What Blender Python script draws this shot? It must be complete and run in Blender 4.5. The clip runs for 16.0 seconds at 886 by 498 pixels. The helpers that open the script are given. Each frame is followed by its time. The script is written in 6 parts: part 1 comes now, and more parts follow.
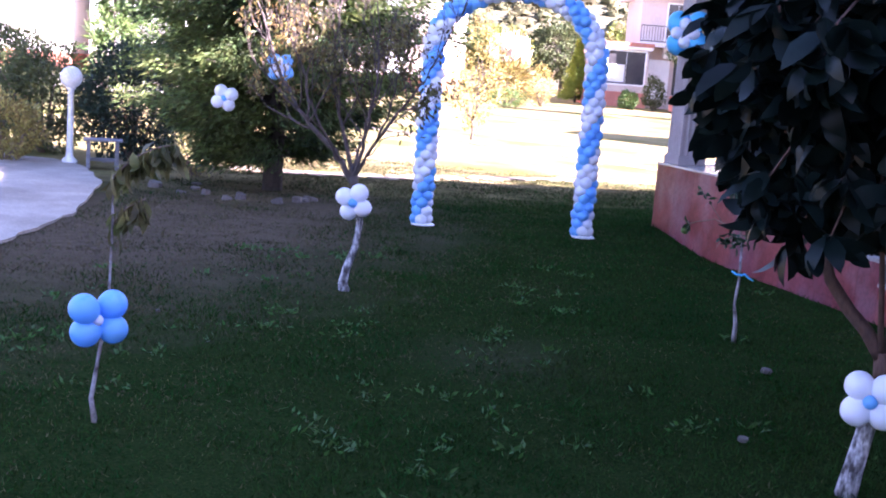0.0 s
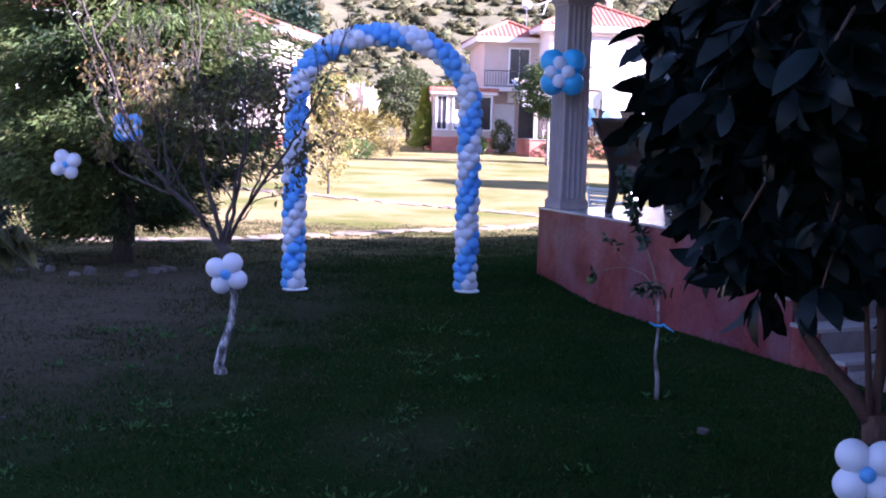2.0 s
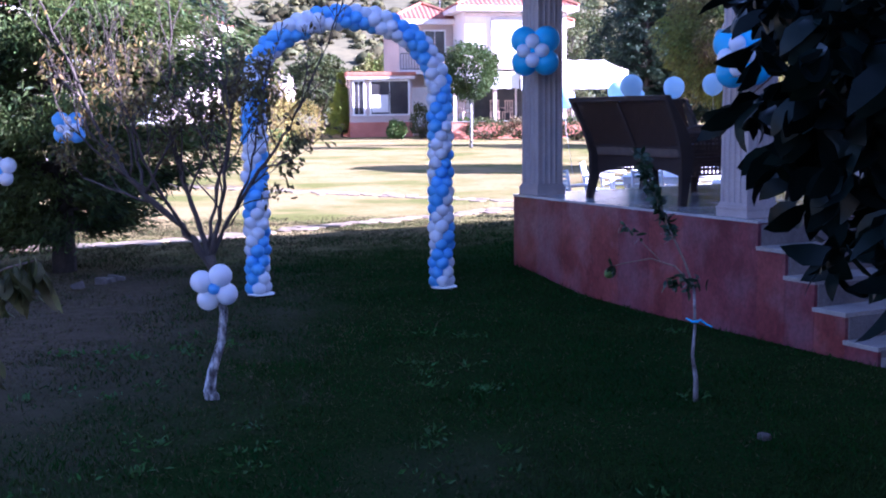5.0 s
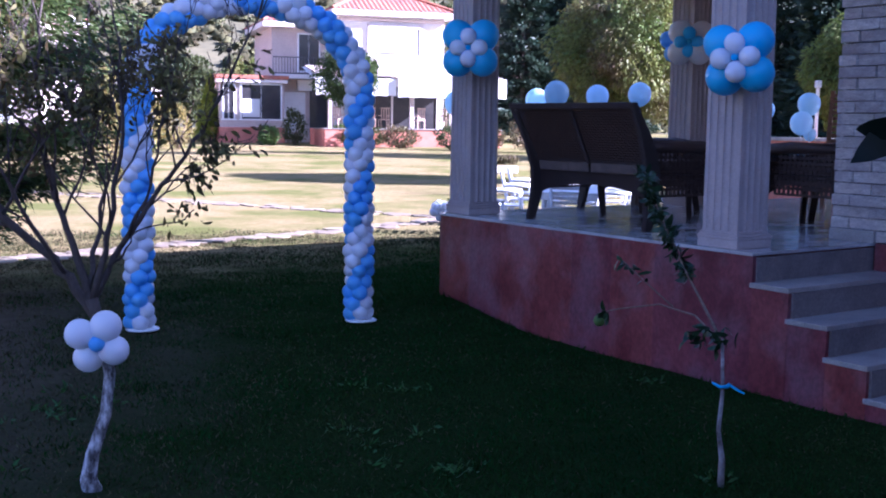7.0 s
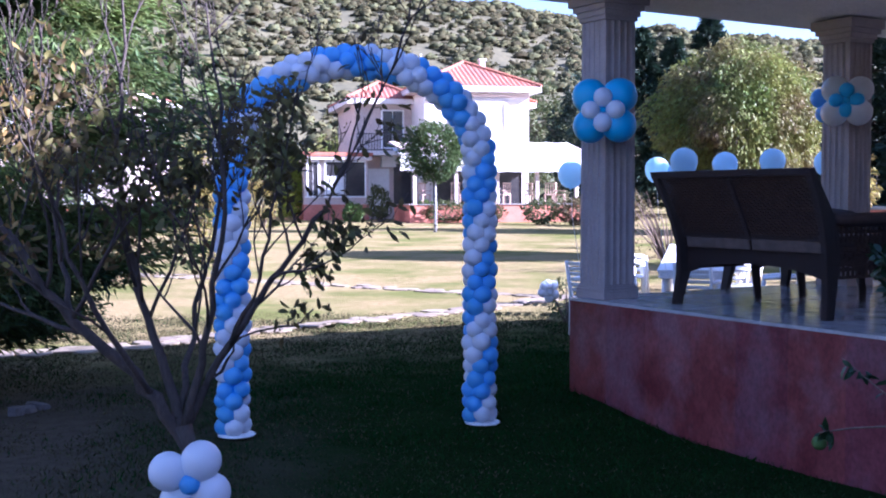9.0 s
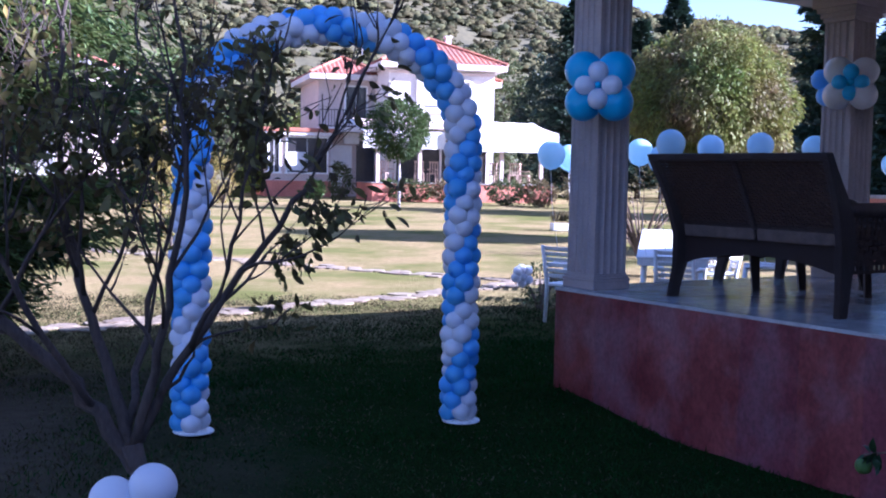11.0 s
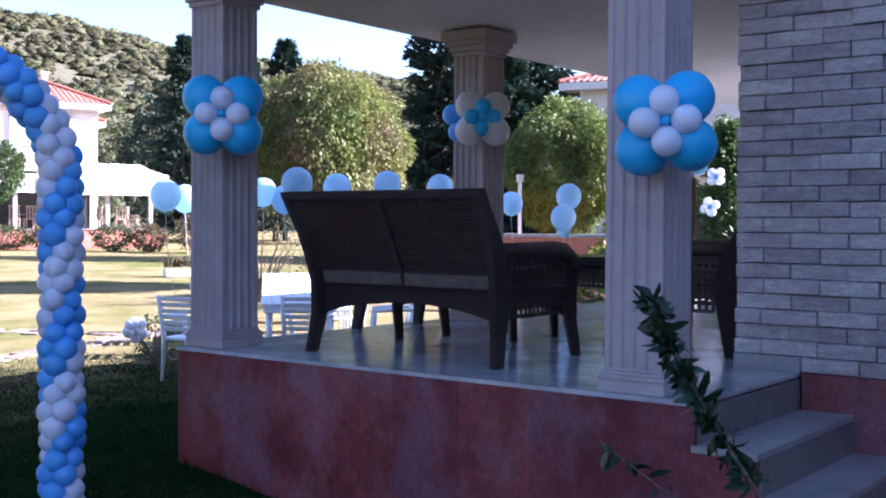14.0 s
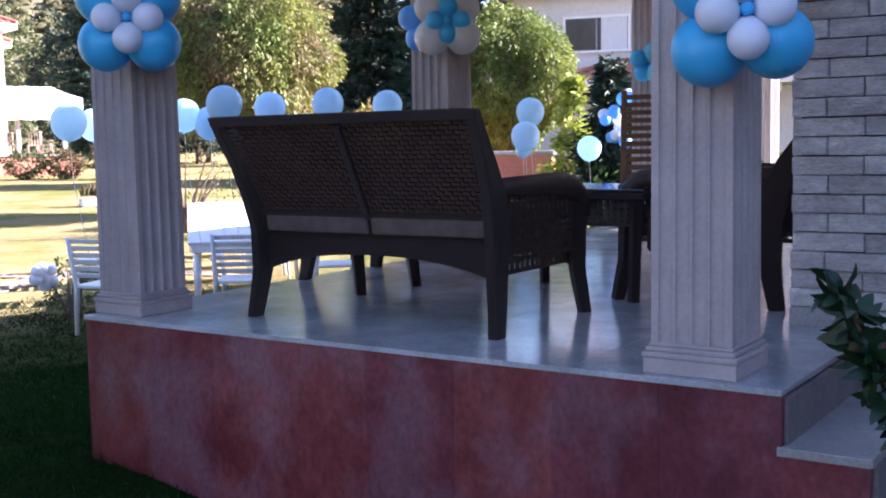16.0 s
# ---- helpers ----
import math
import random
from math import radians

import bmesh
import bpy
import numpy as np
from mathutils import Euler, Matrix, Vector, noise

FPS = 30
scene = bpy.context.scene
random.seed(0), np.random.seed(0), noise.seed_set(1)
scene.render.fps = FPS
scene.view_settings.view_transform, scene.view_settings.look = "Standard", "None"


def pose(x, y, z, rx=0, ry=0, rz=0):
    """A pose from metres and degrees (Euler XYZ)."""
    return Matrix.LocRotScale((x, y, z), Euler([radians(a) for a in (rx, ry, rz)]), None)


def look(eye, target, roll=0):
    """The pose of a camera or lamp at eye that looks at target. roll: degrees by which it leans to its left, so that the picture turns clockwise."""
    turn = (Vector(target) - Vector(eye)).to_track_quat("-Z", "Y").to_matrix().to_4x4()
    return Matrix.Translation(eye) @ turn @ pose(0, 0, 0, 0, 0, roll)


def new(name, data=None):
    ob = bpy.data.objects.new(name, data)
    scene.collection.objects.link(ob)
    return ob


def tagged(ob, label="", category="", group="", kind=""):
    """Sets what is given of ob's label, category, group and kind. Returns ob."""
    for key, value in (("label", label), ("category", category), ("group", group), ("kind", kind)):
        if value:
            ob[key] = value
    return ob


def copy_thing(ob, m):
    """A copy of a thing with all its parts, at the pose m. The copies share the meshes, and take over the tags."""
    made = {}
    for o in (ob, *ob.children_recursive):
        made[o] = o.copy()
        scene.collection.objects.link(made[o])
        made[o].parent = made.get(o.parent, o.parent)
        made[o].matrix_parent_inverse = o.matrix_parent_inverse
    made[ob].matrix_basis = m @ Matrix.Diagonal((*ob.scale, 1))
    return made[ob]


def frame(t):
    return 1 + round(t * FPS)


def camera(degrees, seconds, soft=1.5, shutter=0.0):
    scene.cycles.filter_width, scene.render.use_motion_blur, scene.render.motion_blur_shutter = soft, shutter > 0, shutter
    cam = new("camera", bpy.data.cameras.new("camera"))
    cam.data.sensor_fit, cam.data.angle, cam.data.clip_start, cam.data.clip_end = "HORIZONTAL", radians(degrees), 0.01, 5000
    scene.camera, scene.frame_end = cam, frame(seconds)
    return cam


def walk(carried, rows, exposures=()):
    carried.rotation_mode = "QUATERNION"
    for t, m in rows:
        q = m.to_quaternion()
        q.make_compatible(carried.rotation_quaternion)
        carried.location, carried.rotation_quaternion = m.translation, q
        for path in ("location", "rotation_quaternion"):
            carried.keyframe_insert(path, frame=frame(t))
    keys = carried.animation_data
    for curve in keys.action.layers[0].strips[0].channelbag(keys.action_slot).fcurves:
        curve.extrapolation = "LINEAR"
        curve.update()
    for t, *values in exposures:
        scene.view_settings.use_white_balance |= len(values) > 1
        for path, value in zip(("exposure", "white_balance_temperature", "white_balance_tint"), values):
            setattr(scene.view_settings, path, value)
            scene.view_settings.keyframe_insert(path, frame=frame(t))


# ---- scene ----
cam = camera(42.9, 16.0, soft=2.0)

EXPOSURES = [(0.0, 4.05, 5750, 47), (1.5, 3.3, 5500, 45), (2.2, 2.92, 5200, 46), (3.0, 3.35, 4850, 40), (5.5, 2.75, 4930, 44), (9.0, 2.56, 4880, 37), (11.5, 2.3, 4850, 37), (12.2, 2.3, 4880, 36), (13.0, 2.55, 4900, 33), (14.5, 2.83, 5400, 31), (16.0, 3.08, 5750, 30)]
PATH = [
    (0, (1.312, -0.066, 1.631), (0.96, 1.877, 1.318), 4.4),
    (0.5, (1.189, 0.209, 1.646), (0.886, 2.168, 1.375), 3.0),
    (1, (1.071, 0.385, 1.596), (0.712, 2.327, 1.276), 2.4),
    (1.5, (0.991, 0.601, 1.609), (0.66, 2.562, 1.391), 1.2),
    (2, (0.952, 0.68, 1.601), (0.853, 2.667, 1.389), 1.6),
    (2.5, (0.884, 0.675, 1.591), (0.969, 2.658, 1.346), 2.0),
    (3, (0.8, 0.657, 1.597), (0.94, 2.635, 1.33), 2.7),
    (3.2, (0.766, 0.662, 1.595), (0.837, 2.64, 1.309), 2.6),
    (5.3, (0.279, 1.519, 1.633), (0.337, 3.504, 1.397), -0.7),
    (5.5, (0.232, 1.653, 1.646), (0.282, 3.631, 1.36), -0.2),
    (6, (0.16, 2.026, 1.564), (0.202, 4.02, 1.407), 0.9),
    (6.5, (0.027, 2.474, 1.582), (0.235, 4.456, 1.417), 1.0),
    (7, (-0.025, 2.845, 1.595), (0.27, 4.81, 1.371), 0.8),
    (7.5, (-0.058, 3.176, 1.593), (0.255, 5.146, 1.449), 2.1),
    (8, (-0.077, 3.532, 1.593), (0.399, 5.469, 1.459), 2.2),
    (8.5, (-0.231, 3.776, 1.588), (0.172, 5.728, 1.427), 0.7),
    (9, (-0.227, 3.99, 1.582), (-0.071, 5.982, 1.489), -0.1),
    (11.5, (-0.33, 4.67, 1.584), (-0.074, 6.649, 1.449), 1.1),
    (12, (-0.344, 4.696, 1.587), (-0.013, 6.664, 1.452), 0.9),
    (12.5, (-0.319, 4.754, 1.561), (0.181, 6.683, 1.393), 1.1),
    (13, (-0.219, 4.989, 1.582), (0.339, 6.91, 1.539), -1.4),
    (13.5, (-0.166, 5.197, 1.58), (0.513, 7.073, 1.436), 0.9),
    (14, (-0.166, 5.492, 1.576), (0.711, 7.288, 1.53), 0.3),
    (14.5, (-0.086, 5.78, 1.573), (0.828, 7.555, 1.453), -0.1),
    (15, (0.012, 6.072, 1.616), (0.911, 7.854, 1.485), 0.9),
    (15.5, (0.126, 6.431, 1.569), (1.081, 8.186, 1.475), 0.7),
    (16, (0.209, 6.746, 1.637), (1.195, 8.475, 1.441), -1.1),
]
walk(cam, [(t, look(eye, target, roll)) for t, eye, target, roll in PATH], EXPOSURES)

# ---- light ----
SUN_AZ = Vector((0.968, -0.25, 0.0)).normalized()   # towards the sun, level
SUN_EL = radians(27)
world = bpy.data.worlds.new("sky")
scene.world = world
world.use_nodes = True
wn = world.node_tree
sky = wn.nodes.new("ShaderNodeTexSky")
sky.sky_type = "NISHITA"
sky.sun_disc = False
sky.sun_elevation = SUN_EL
sky.sun_rotation = math.atan2(SUN_AZ.x, SUN_AZ.y)
sky.dust_density = 0.6
wn.links.new(sky.outputs[0], wn.nodes["Background"].inputs[0])
wn.nodes["Background"].inputs[1].default_value = 0.057
sun_data = bpy.data.lights.new("sun", "SUN")
sun_data.energy = 5.0
sun_data.angle = radians(0.6)
sun_data.color = (1.0, 0.92, 0.8)
sun = new("sun", sun_data)
sun_dir = Vector((SUN_AZ.x * math.cos(SUN_EL), SUN_AZ.y * math.cos(SUN_EL), math.sin(SUN_EL)))
sun.matrix_world = look(sun_dir * 60, (0, 0, 0))

# ---- materials ----
MATS = {}


def surface(name, c1, c2, scale=8.0, rough=0.6, bump=0.2, fine=60.0, c3=None, stain=1.2, spec=0.4, metal=0.0, per_object=0.0, island=0.0,
            through_light=0.0, bump_scale=None, rough_var=0.1, stretch=(1, 1, 1), place="Position", grainy=1.0):
    """A procedural surface: coarse stains, a middle blotch and fine grain, in world metres."""
    m = bpy.data.materials.new(name)
    m.use_nodes = True
    nt = m.node_tree
    bsdf = nt.nodes["Principled BSDF"]
    link = nt.links.new
    if place == "Position":
        src = nt.nodes.new("ShaderNodeNewGeometry").outputs["Position"]
    else:
        src = nt.nodes.new("ShaderNodeTexCoord").outputs["Object"]
    mp = nt.nodes.new("ShaderNodeMapping")
    mp.inputs["Scale"].default_value = stretch
    link(src, mp.inputs["Vector"])

    def noise_tex(s, detail):
        n = nt.nodes.new("ShaderNodeTexNoise")
        n.inputs["Scale"].default_value = s
        n.inputs["Detail"].default_value = detail
        n.inputs["Roughness"].default_value = 0.62
        link(mp.outputs[0], n.inputs["Vector"])
        return n.outputs[0]

    def ramp(sock, lo, hi):
        r = nt.nodes.new("ShaderNodeMapRange")
        r.inputs["From Min"].default_value, r.inputs["From Max"].default_value = lo, hi
        link(sock, r.inputs["Value"])
        return r.outputs[0]

    def mix(fac, a, b, mode="MIX"):
        x = nt.nodes.new("ShaderNodeMix")
        x.data_type, x.blend_type = "RGBA", mode
        for sock, val in ((x.inputs["Factor"], fac), (x.inputs["A"], a), (x.inputs["B"], b)):
            if isinstance(val, (int, float)):
                sock.default_value = val
            elif isinstance(val, tuple):
                sock.default_value = (*val, 1)
            else:
                link(val, sock)
        return x.outputs["Result"]

    mid, grain, big = noise_tex(scale, 4), noise_tex(fine, 3), noise_tex(stain, 3)
    col = mix(ramp(mid, 0.33, 0.67), c1, c2)
    if c3:
        col = mix(ramp(big, 0.45, 0.68), col, c3)
    g = nt.nodes.new("ShaderNodeMapRange")
    g.inputs["To Min"].default_value, g.inputs["To Max"].default_value = 1 - 0.22 * grainy, 1 + 0.2 * grainy
    g.inputs["From Min"].default_value, g.inputs["From Max"].default_value = 0.3, 0.7
    link(grain, g.inputs["Value"])
    gray = nt.nodes.new("ShaderNodeCombineColor")
    for k in range(3):
        link(g.outputs[0], gray.inputs[k])
    col = mix(1.0, col, gray.outputs[0], "MULTIPLY")
    for amount, kind in ((per_object, "obj"), (island, "isl")):
        if amount:
            if kind == "obj":
                rnd = nt.nodes.new("ShaderNodeObjectInfo").outputs["Random"]
            else:
                rnd = nt.nodes.new("ShaderNodeNewGeometry").outputs["Random Per Island"]
            hsv = nt.nodes.new("ShaderNodeHueSaturation")
            v = nt.nodes.new("ShaderNodeMapRange")
            v.inputs["To Min"].default_value, v.inputs["To Max"].default_value = 1 - amount, 1 + amount
            link(rnd, v.inputs["Value"])
            link(v.outputs[0], hsv.inputs["Value"])
            hu = nt.nodes.new("ShaderNodeMapRange")
            hu.inputs["To Min"].default_value, hu.inputs["To Max"].default_value = 0.5 - amount * 0.06, 0.5 + amount * 0.06
            link(rnd, hu.inputs["Value"])
            link(hu.outputs[0], hsv.inputs["Hue"])
            link(col, hsv.inputs["Color"])
            col = hsv.outputs[0]
    link(col, bsdf.inputs["Base Color"])
    rr = nt.nodes.new("ShaderNodeMapRange")
    rr.inputs["To Min"].default_value, rr.inputs["To Max"].default_value = max(0.02, rough - rough_var), min(1, rough + rough_var)
    link(mid, rr.inputs["Value"])
    link(rr.outputs[0], bsdf.inputs["Roughness"])
    bsdf.inputs["Specular IOR Level"].default_value = spec
    bsdf.inputs["Metallic"].default_value = metal
    if bump:
        b = nt.nodes.new("ShaderNodeBump")
        b.inputs["Strength"].default_value = bump
        b.inputs["Distance"].default_value = 0.02
        link(noise_tex(bump_scale or fine, 5), b.inputs["Height"])
        link(b.outputs[0], bsdf.inputs["Normal"])
    if through_light:
        tr = nt.nodes.new("ShaderNodeBsdfTranslucent")
        link(col, tr.inputs["Color"])
        ms = nt.nodes.new("ShaderNodeMixShader")
        ms.inputs[0].default_value = through_light
        link(bsdf.outputs[0], ms.inputs[1])
        link(tr.outputs[0], ms.inputs[2])
        link(ms.outputs[0], nt.nodes["Material Output"].inputs["Surface"])
    MATS[name] = m
    return m


def glass(name, color=(0.85, 0.9, 0.9), rough=0.02):
    m = bpy.data.materials.new(name)
    m.use_nodes = True
    b = m.node_tree.nodes["Principled BSDF"]
    b.inputs["Base Color"].default_value = (*color, 1)
    b.inputs["Transmission Weight"].default_value = 1.0
    b.inputs["Roughness"].default_value = rough
    return m


BLUE = surface("blue_balloon_latex", (0.19, 0.53, 0.96), (0.22, 0.57, 0.97), 5, 0.3, 0, 200, spec=0.5, per_object=0.08, through_light=0.35, grainy=0.0)
SKYBLUE = surface("pillar_blue_latex", (0.06, 0.5, 0.86), (0.08, 0.55, 0.9), 5, 0.3, 0, 200, spec=0.5, per_object=0.05, through_light=0.25, grainy=0.0)
WHITE_B = surface("white_balloon_latex", (0.84, 0.86, 0.93), (0.88, 0.9, 0.95), 5, 0.32, 0, 200, spec=0.5, per_object=0.05, through_light=0.3, grainy=0.0)
PEARL = surface("pearl_balloon_latex", (0.74, 0.7, 0.68), (0.8, 0.77, 0.75), 5, 0.3, 0, 200, spec=0.5, per_object=0.05, through_light=0.3, grainy=0.0)
PALE_B = surface("pale_blue_latex", (0.58, 0.8, 0.95), (0.64, 0.84, 0.96), 5, 0.3, 0, 200, spec=0.5, per_object=0.08, through_light=0.55, grainy=0.0)
TEAL_B = surface("teal_balloon_latex", (0.12, 0.5, 0.68), (0.14, 0.55, 0.72), 5, 0.3, 0, 200, per_object=0.06, through_light=0.3, grainy=0.0)
STRING = surface("white_ribbon", (0.8, 0.8, 0.82), (0.7, 0.7, 0.72), 20, 0.5, 0)
PLASTIC = surface("white_garden_plastic", (0.78, 0.78, 0.78), (0.84, 0.84, 0.84), 6, 0.35, 0.05, 80, stain=3, spec=0.5)
CLAD = surface("pink_granite_cladding", (0.105, 0.015, 0.022), (0.21, 0.05, 0.056), 3.4, 0.45, 0.06, 40, c3=(0.19, 0.085, 0.1), stain=2.8, spec=0.3, per_object=0.17, grainy=1.1, stretch=(1, 1, 0.8))
CLADJ = surface("cladding_joint", (0.13, 0.045, 0.038), (0.18, 0.065, 0.055), 8, 0.8, 0.1)
MARBLE = surface("pale_marble", (0.38, 0.375, 0.375), (0.52, 0.51, 0.51), 4, 0.13, 0.02, 90, c3=(0.32, 0.315, 0.32), stain=2.2, spec=0.5, per_object=0.03, rough_var=0.05)
STEP = surface("step_marble", (0.27, 0.25, 0.235), (0.36, 0.335, 0.31), 5, 0.4, 0.05, 90, c3=(0.22, 0.205, 0.2), stain=3, per_object=0.05)
RISER = surface("riser_stone", (0.15, 0.13, 0.125), (0.21, 0.185, 0.175), 5, 0.5, 0.08, 60, c3=(0.12, 0.105, 0.105), stain=3)
WALK = surface("walkway_stone", (0.15, 0.12, 0.12), (0.23, 0.185, 0.18), 5, 0.7, 0.15, 60, c3=(0.11, 0.09, 0.095), stain=2.5, per_object=0.12)
STONE = surface("mauve_stone_column", (0.4, 0.335, 0.315), (0.46, 0.39, 0.37), 5, 0.8, 0.05, 60, c3=(0.37, 0.315, 0.305), stain=2.0, spec=0.2, grainy=0.35)
BRICK = surface("grey_split_stone", (0.4, 0.35, 0.32), (0.62, 0.56, 0.51), 12, 0.85, 0.7, 50, c3=(0.42, 0.36, 0.34), stain=5, spec=0.2, per_object=0.2, stretch=(1, 1, 3))
MORTAR = surface("dark_mortar", (0.05, 0.045, 0.042), (0.085, 0.075, 0.07), 20, 0.95, 0.3)
PLASTER = surface("cream_plaster", (0.72, 0.66, 0.56), (0.78, 0.72, 0.62), 3, 0.9, 0.06, 60, stain=0.6, spec=0.2)
SOFFIT = surface("porch_soffit_paint", (0.6, 0.56, 0.52), (0.66, 0.62, 0.58), 2, 0.9, 0.04, 60, spec=0.2)
RATTAN = surface("dark_brown_rattan", (0.03, 0.016, 0.012), (0.054, 0.029, 0.021), 30, 0.5, 0.3, 160, spec=0.4, island=0.25)
RATTAN_F = surface("brown_rattan_frame", (0.03, 0.018, 0.015), (0.05, 0.03, 0.025), 60, 0.5, 0.9, 170, spec=0.4, stretch=(1, 1, 4))
CUSHION = surface("taupe_cushion_cloth", (0.09, 0.068, 0.06), (0.13, 0.1, 0.085), 12, 0.95, 0.25, 220, spec=0.1)
DARKWOOD = surface("brown_slatted_wood", (0.16, 0.075, 0.04), (0.24, 0.12, 0.06), 10, 0.55, 0.2, 90, stretch=(1, 1, 6))
BLACKGLASS = surface("dark_glass_top", (0.02, 0.022, 0.025), (0.03, 0.032, 0.035), 3, 0.06, 0, spec=0.8)
METAL_W = surface("white_painted_metal", (0.75, 0.75, 0.74), (0.82, 0.82, 0.81), 5, 0.4, 0.05, 60, spec=0.5)
IRON = surface("dark_iron", (0.05, 0.05, 0.055), (0.08, 0.08, 0.085), 20, 0.5, 0.1, metal=0.6)
GLOBE = surface("opal_globe", (0.8, 0.8, 0.78), (0.85, 0.85, 0.83), 5, 0.2, 0, through_light=0.4)
GREYWOOD = surface("grey_bench_wood", (0.17, 0.17, 0.185), (0.24, 0.24, 0.26), 12, 0.7, 0.2, 80, stretch=(1, 1, 4))
ROOF = surface("red_clay_tiles", (0.31, 0.1, 0.065), (0.42, 0.155, 0.1), 3, 0.8, 0.3, 25, c3=(0.25, 0.1, 0.075), stain=0.7, island=0.15)
HOUSE_W = surface("house_white_plaster", (0.62, 0.58, 0.56), (0.68, 0.64, 0.61), 1.2, 0.9, 0.05, 30, stain=0.4, spec=0.2)
HOUSE_P = surface("house_peach_plaster", (0.52, 0.43, 0.39), (0.58, 0.48, 0.43), 1.2, 0.9, 0.05, 30, stain=0.4, spec=0.2)
PLINTH = surface("house_pink_plinth", (0.44, 0.15, 0.1), (0.52, 0.2, 0.14), 2, 0.8, 0.1, 30, stain=0.8)
WINDOW = surface("far_window_glass", (0.03, 0.03, 0.035), (0.07, 0.065, 0.065), 0.7, 0.1, 0, spec=0.35)
CURTAIN = surface("pale_curtain", (0.6, 0.6, 0.6), (0.7, 0.7, 0.7), 3, 0.9, 0.1, stretch=(6, 6, 0.4))
PALEWOOD = surface("pale_chair_wood", (0.38, 0.26, 0.2), (0.5, 0.36, 0.28), 8, 0.7, 0.1, 60)
AWN = surface("white_awning_cloth", (0.8, 0.79, 0.77), (0.86, 0.85, 0.83), 2, 0.9, 0.05, through_light=0.2)
CONCRETE = surface("pale_paving", (0.3, 0.26, 0.22), (0.42, 0.36, 0.3), 2.5, 0.9, 0.25, 40, c3=(0.24, 0.205, 0.17), stain=0.8)
PAVER = surface("pale_path_stone", (0.17, 0.135, 0.09), (0.26, 0.21, 0.15), 6, 0.85, 0.3, 40, stain=1.5, per_object=0.2)
EDGESTONE = surface("bed_edge_stone", (0.075, 0.062, 0.055), (0.13, 0.11, 0.095), 8, 0.9, 0.4, 40, per_object=0.2)
BARK = surface("grey_brown_bark", (0.05, 0.04, 0.035), (0.09, 0.07, 0.06), 25, 0.9, 0.6, 80, stretch=(1, 1, 0.3))
REDBARK = surface("reddish_bark", (0.07, 0.038, 0.03), (0.12, 0.065, 0.05), 25, 0.85, 0.5, 80, stretch=(1, 1, 0.3))
WHITEWASH = surface("limewashed_bark", (0.05, 0.043, 0.045), (0.7, 0.68, 0.7), 30, 0.9, 0.6, 70, c3=(0.04, 0.032, 0.032), stain=24, stretch=(1, 1, 0.45))
PALESTEM = surface("grey_sapling_bark", (0.2, 0.17, 0.17), (0.42, 0.39, 0.4), 14, 0.9, 0.4, 70, c3=(0.09, 0.07, 0.065), stain=9)
TWIG = surface("thin_twig", (0.12, 0.085, 0.065), (0.17, 0.12, 0.09), 30, 0.85, 0.2)


def leafmat(name, c1, c2, scale=1.5, island=0.35, tl=0.3, rough=0.55, spec=0.3, c3=None):
    return surface(name, c1, c2, scale, rough, 0, 30, c3=c3, stain=0.9, spec=spec, island=island, through_light=tl)


L_PLUM = leafmat("plum_leaves", (0.07, 0.075, 0.026), (0.16, 0.12, 0.045), 2.0, 0.5, 0.45)
L_DRY = leafmat("dry_plum_leaves", (0.22, 0.15, 0.05), (0.36, 0.25, 0.085), 2.0, 0.4)
# dark leaf green pushed near black: the crown's shade is partly in this colour
L_MAG = leafmat("broad_leaves_shade_toned", (0.004, 0.009, 0.008), (0.009, 0.016, 0.014), 2, 0.5, tl=0.04, rough=0.36, spec=0.1)
L_FIR = leafmat("fir_needles", (0.018, 0.045, 0.02), (0.17, 0.215, 0.06), 1.3, 0.45, 0.45)
L_CYP = leafmat("golden_cypress_needles", (0.2, 0.25, 0.03), (0.3, 0.33, 0.05), 1.5, 0.3)
L_YEL = leafmat("yellowing_leaves", (0.2, 0.17, 0.045), (0.34, 0.26, 0.08), 1.2, 0.4)
L_BIG = leafmat("autumn_tree_leaves", (0.1, 0.14, 0.03), (0.24, 0.24, 0.06), 0.7, 0.45, c3=(0.17, 0.125, 0.06))
L_LIME = leafmat("yellow_green_leaves", (0.085, 0.125, 0.026), (0.2, 0.225, 0.05), 0.8, 0.45)
L_GRN = leafmat("mid_green_leaves", (0.06, 0.11, 0.03), (0.12, 0.18, 0.05), 0.9, 0.35)
L_DKC = leafmat("dark_conifer_needles", (0.012, 0.03, 0.02), (0.03, 0.055, 0.03), 0.6, 0.3, 0.15)
L_SAP = leafmat("citrus_leaves", (0.01, 0.03, 0.013), (0.022, 0.052, 0.02), 4, 0.35, 0.2, 0.35, 0.4)
L_PEACH = leafmat("drooping_peach_leaves", (0.06, 0.08, 0.022), (0.13, 0.11, 0.04), 5, 0.35, 0.35)
L_ROUND = leafmat("round_tree_leaves", (0.035, 0.065, 0.02), (0.075, 0.105, 0.03), 1.5, 0.4)
L_SHRUB = leafmat("shrub_leaves", (0.05, 0.07, 0.025), (0.1, 0.11, 0.04), 1.5, 0.4)
L_ROSE = leafmat("rose_bush_leaves", (0.08, 0.08, 0.034), (0.14, 0.11, 0.05), 2, 0.45, c3=(0.14, 0.09, 0.05))
L_PLUME = leafmat("pampas_plumes", (0.6, 0.5, 0.42), (0.75, 0.65, 0.56), 2, 0.2)
L_HILL = leafmat("hill_scrub_leaves", (0.065, 0.072, 0.04), (0.115, 0.108, 0.056), 0.25, 0.45, 0.3, 0.9, spec=0.03, c3=(0.12, 0.105, 0.05))
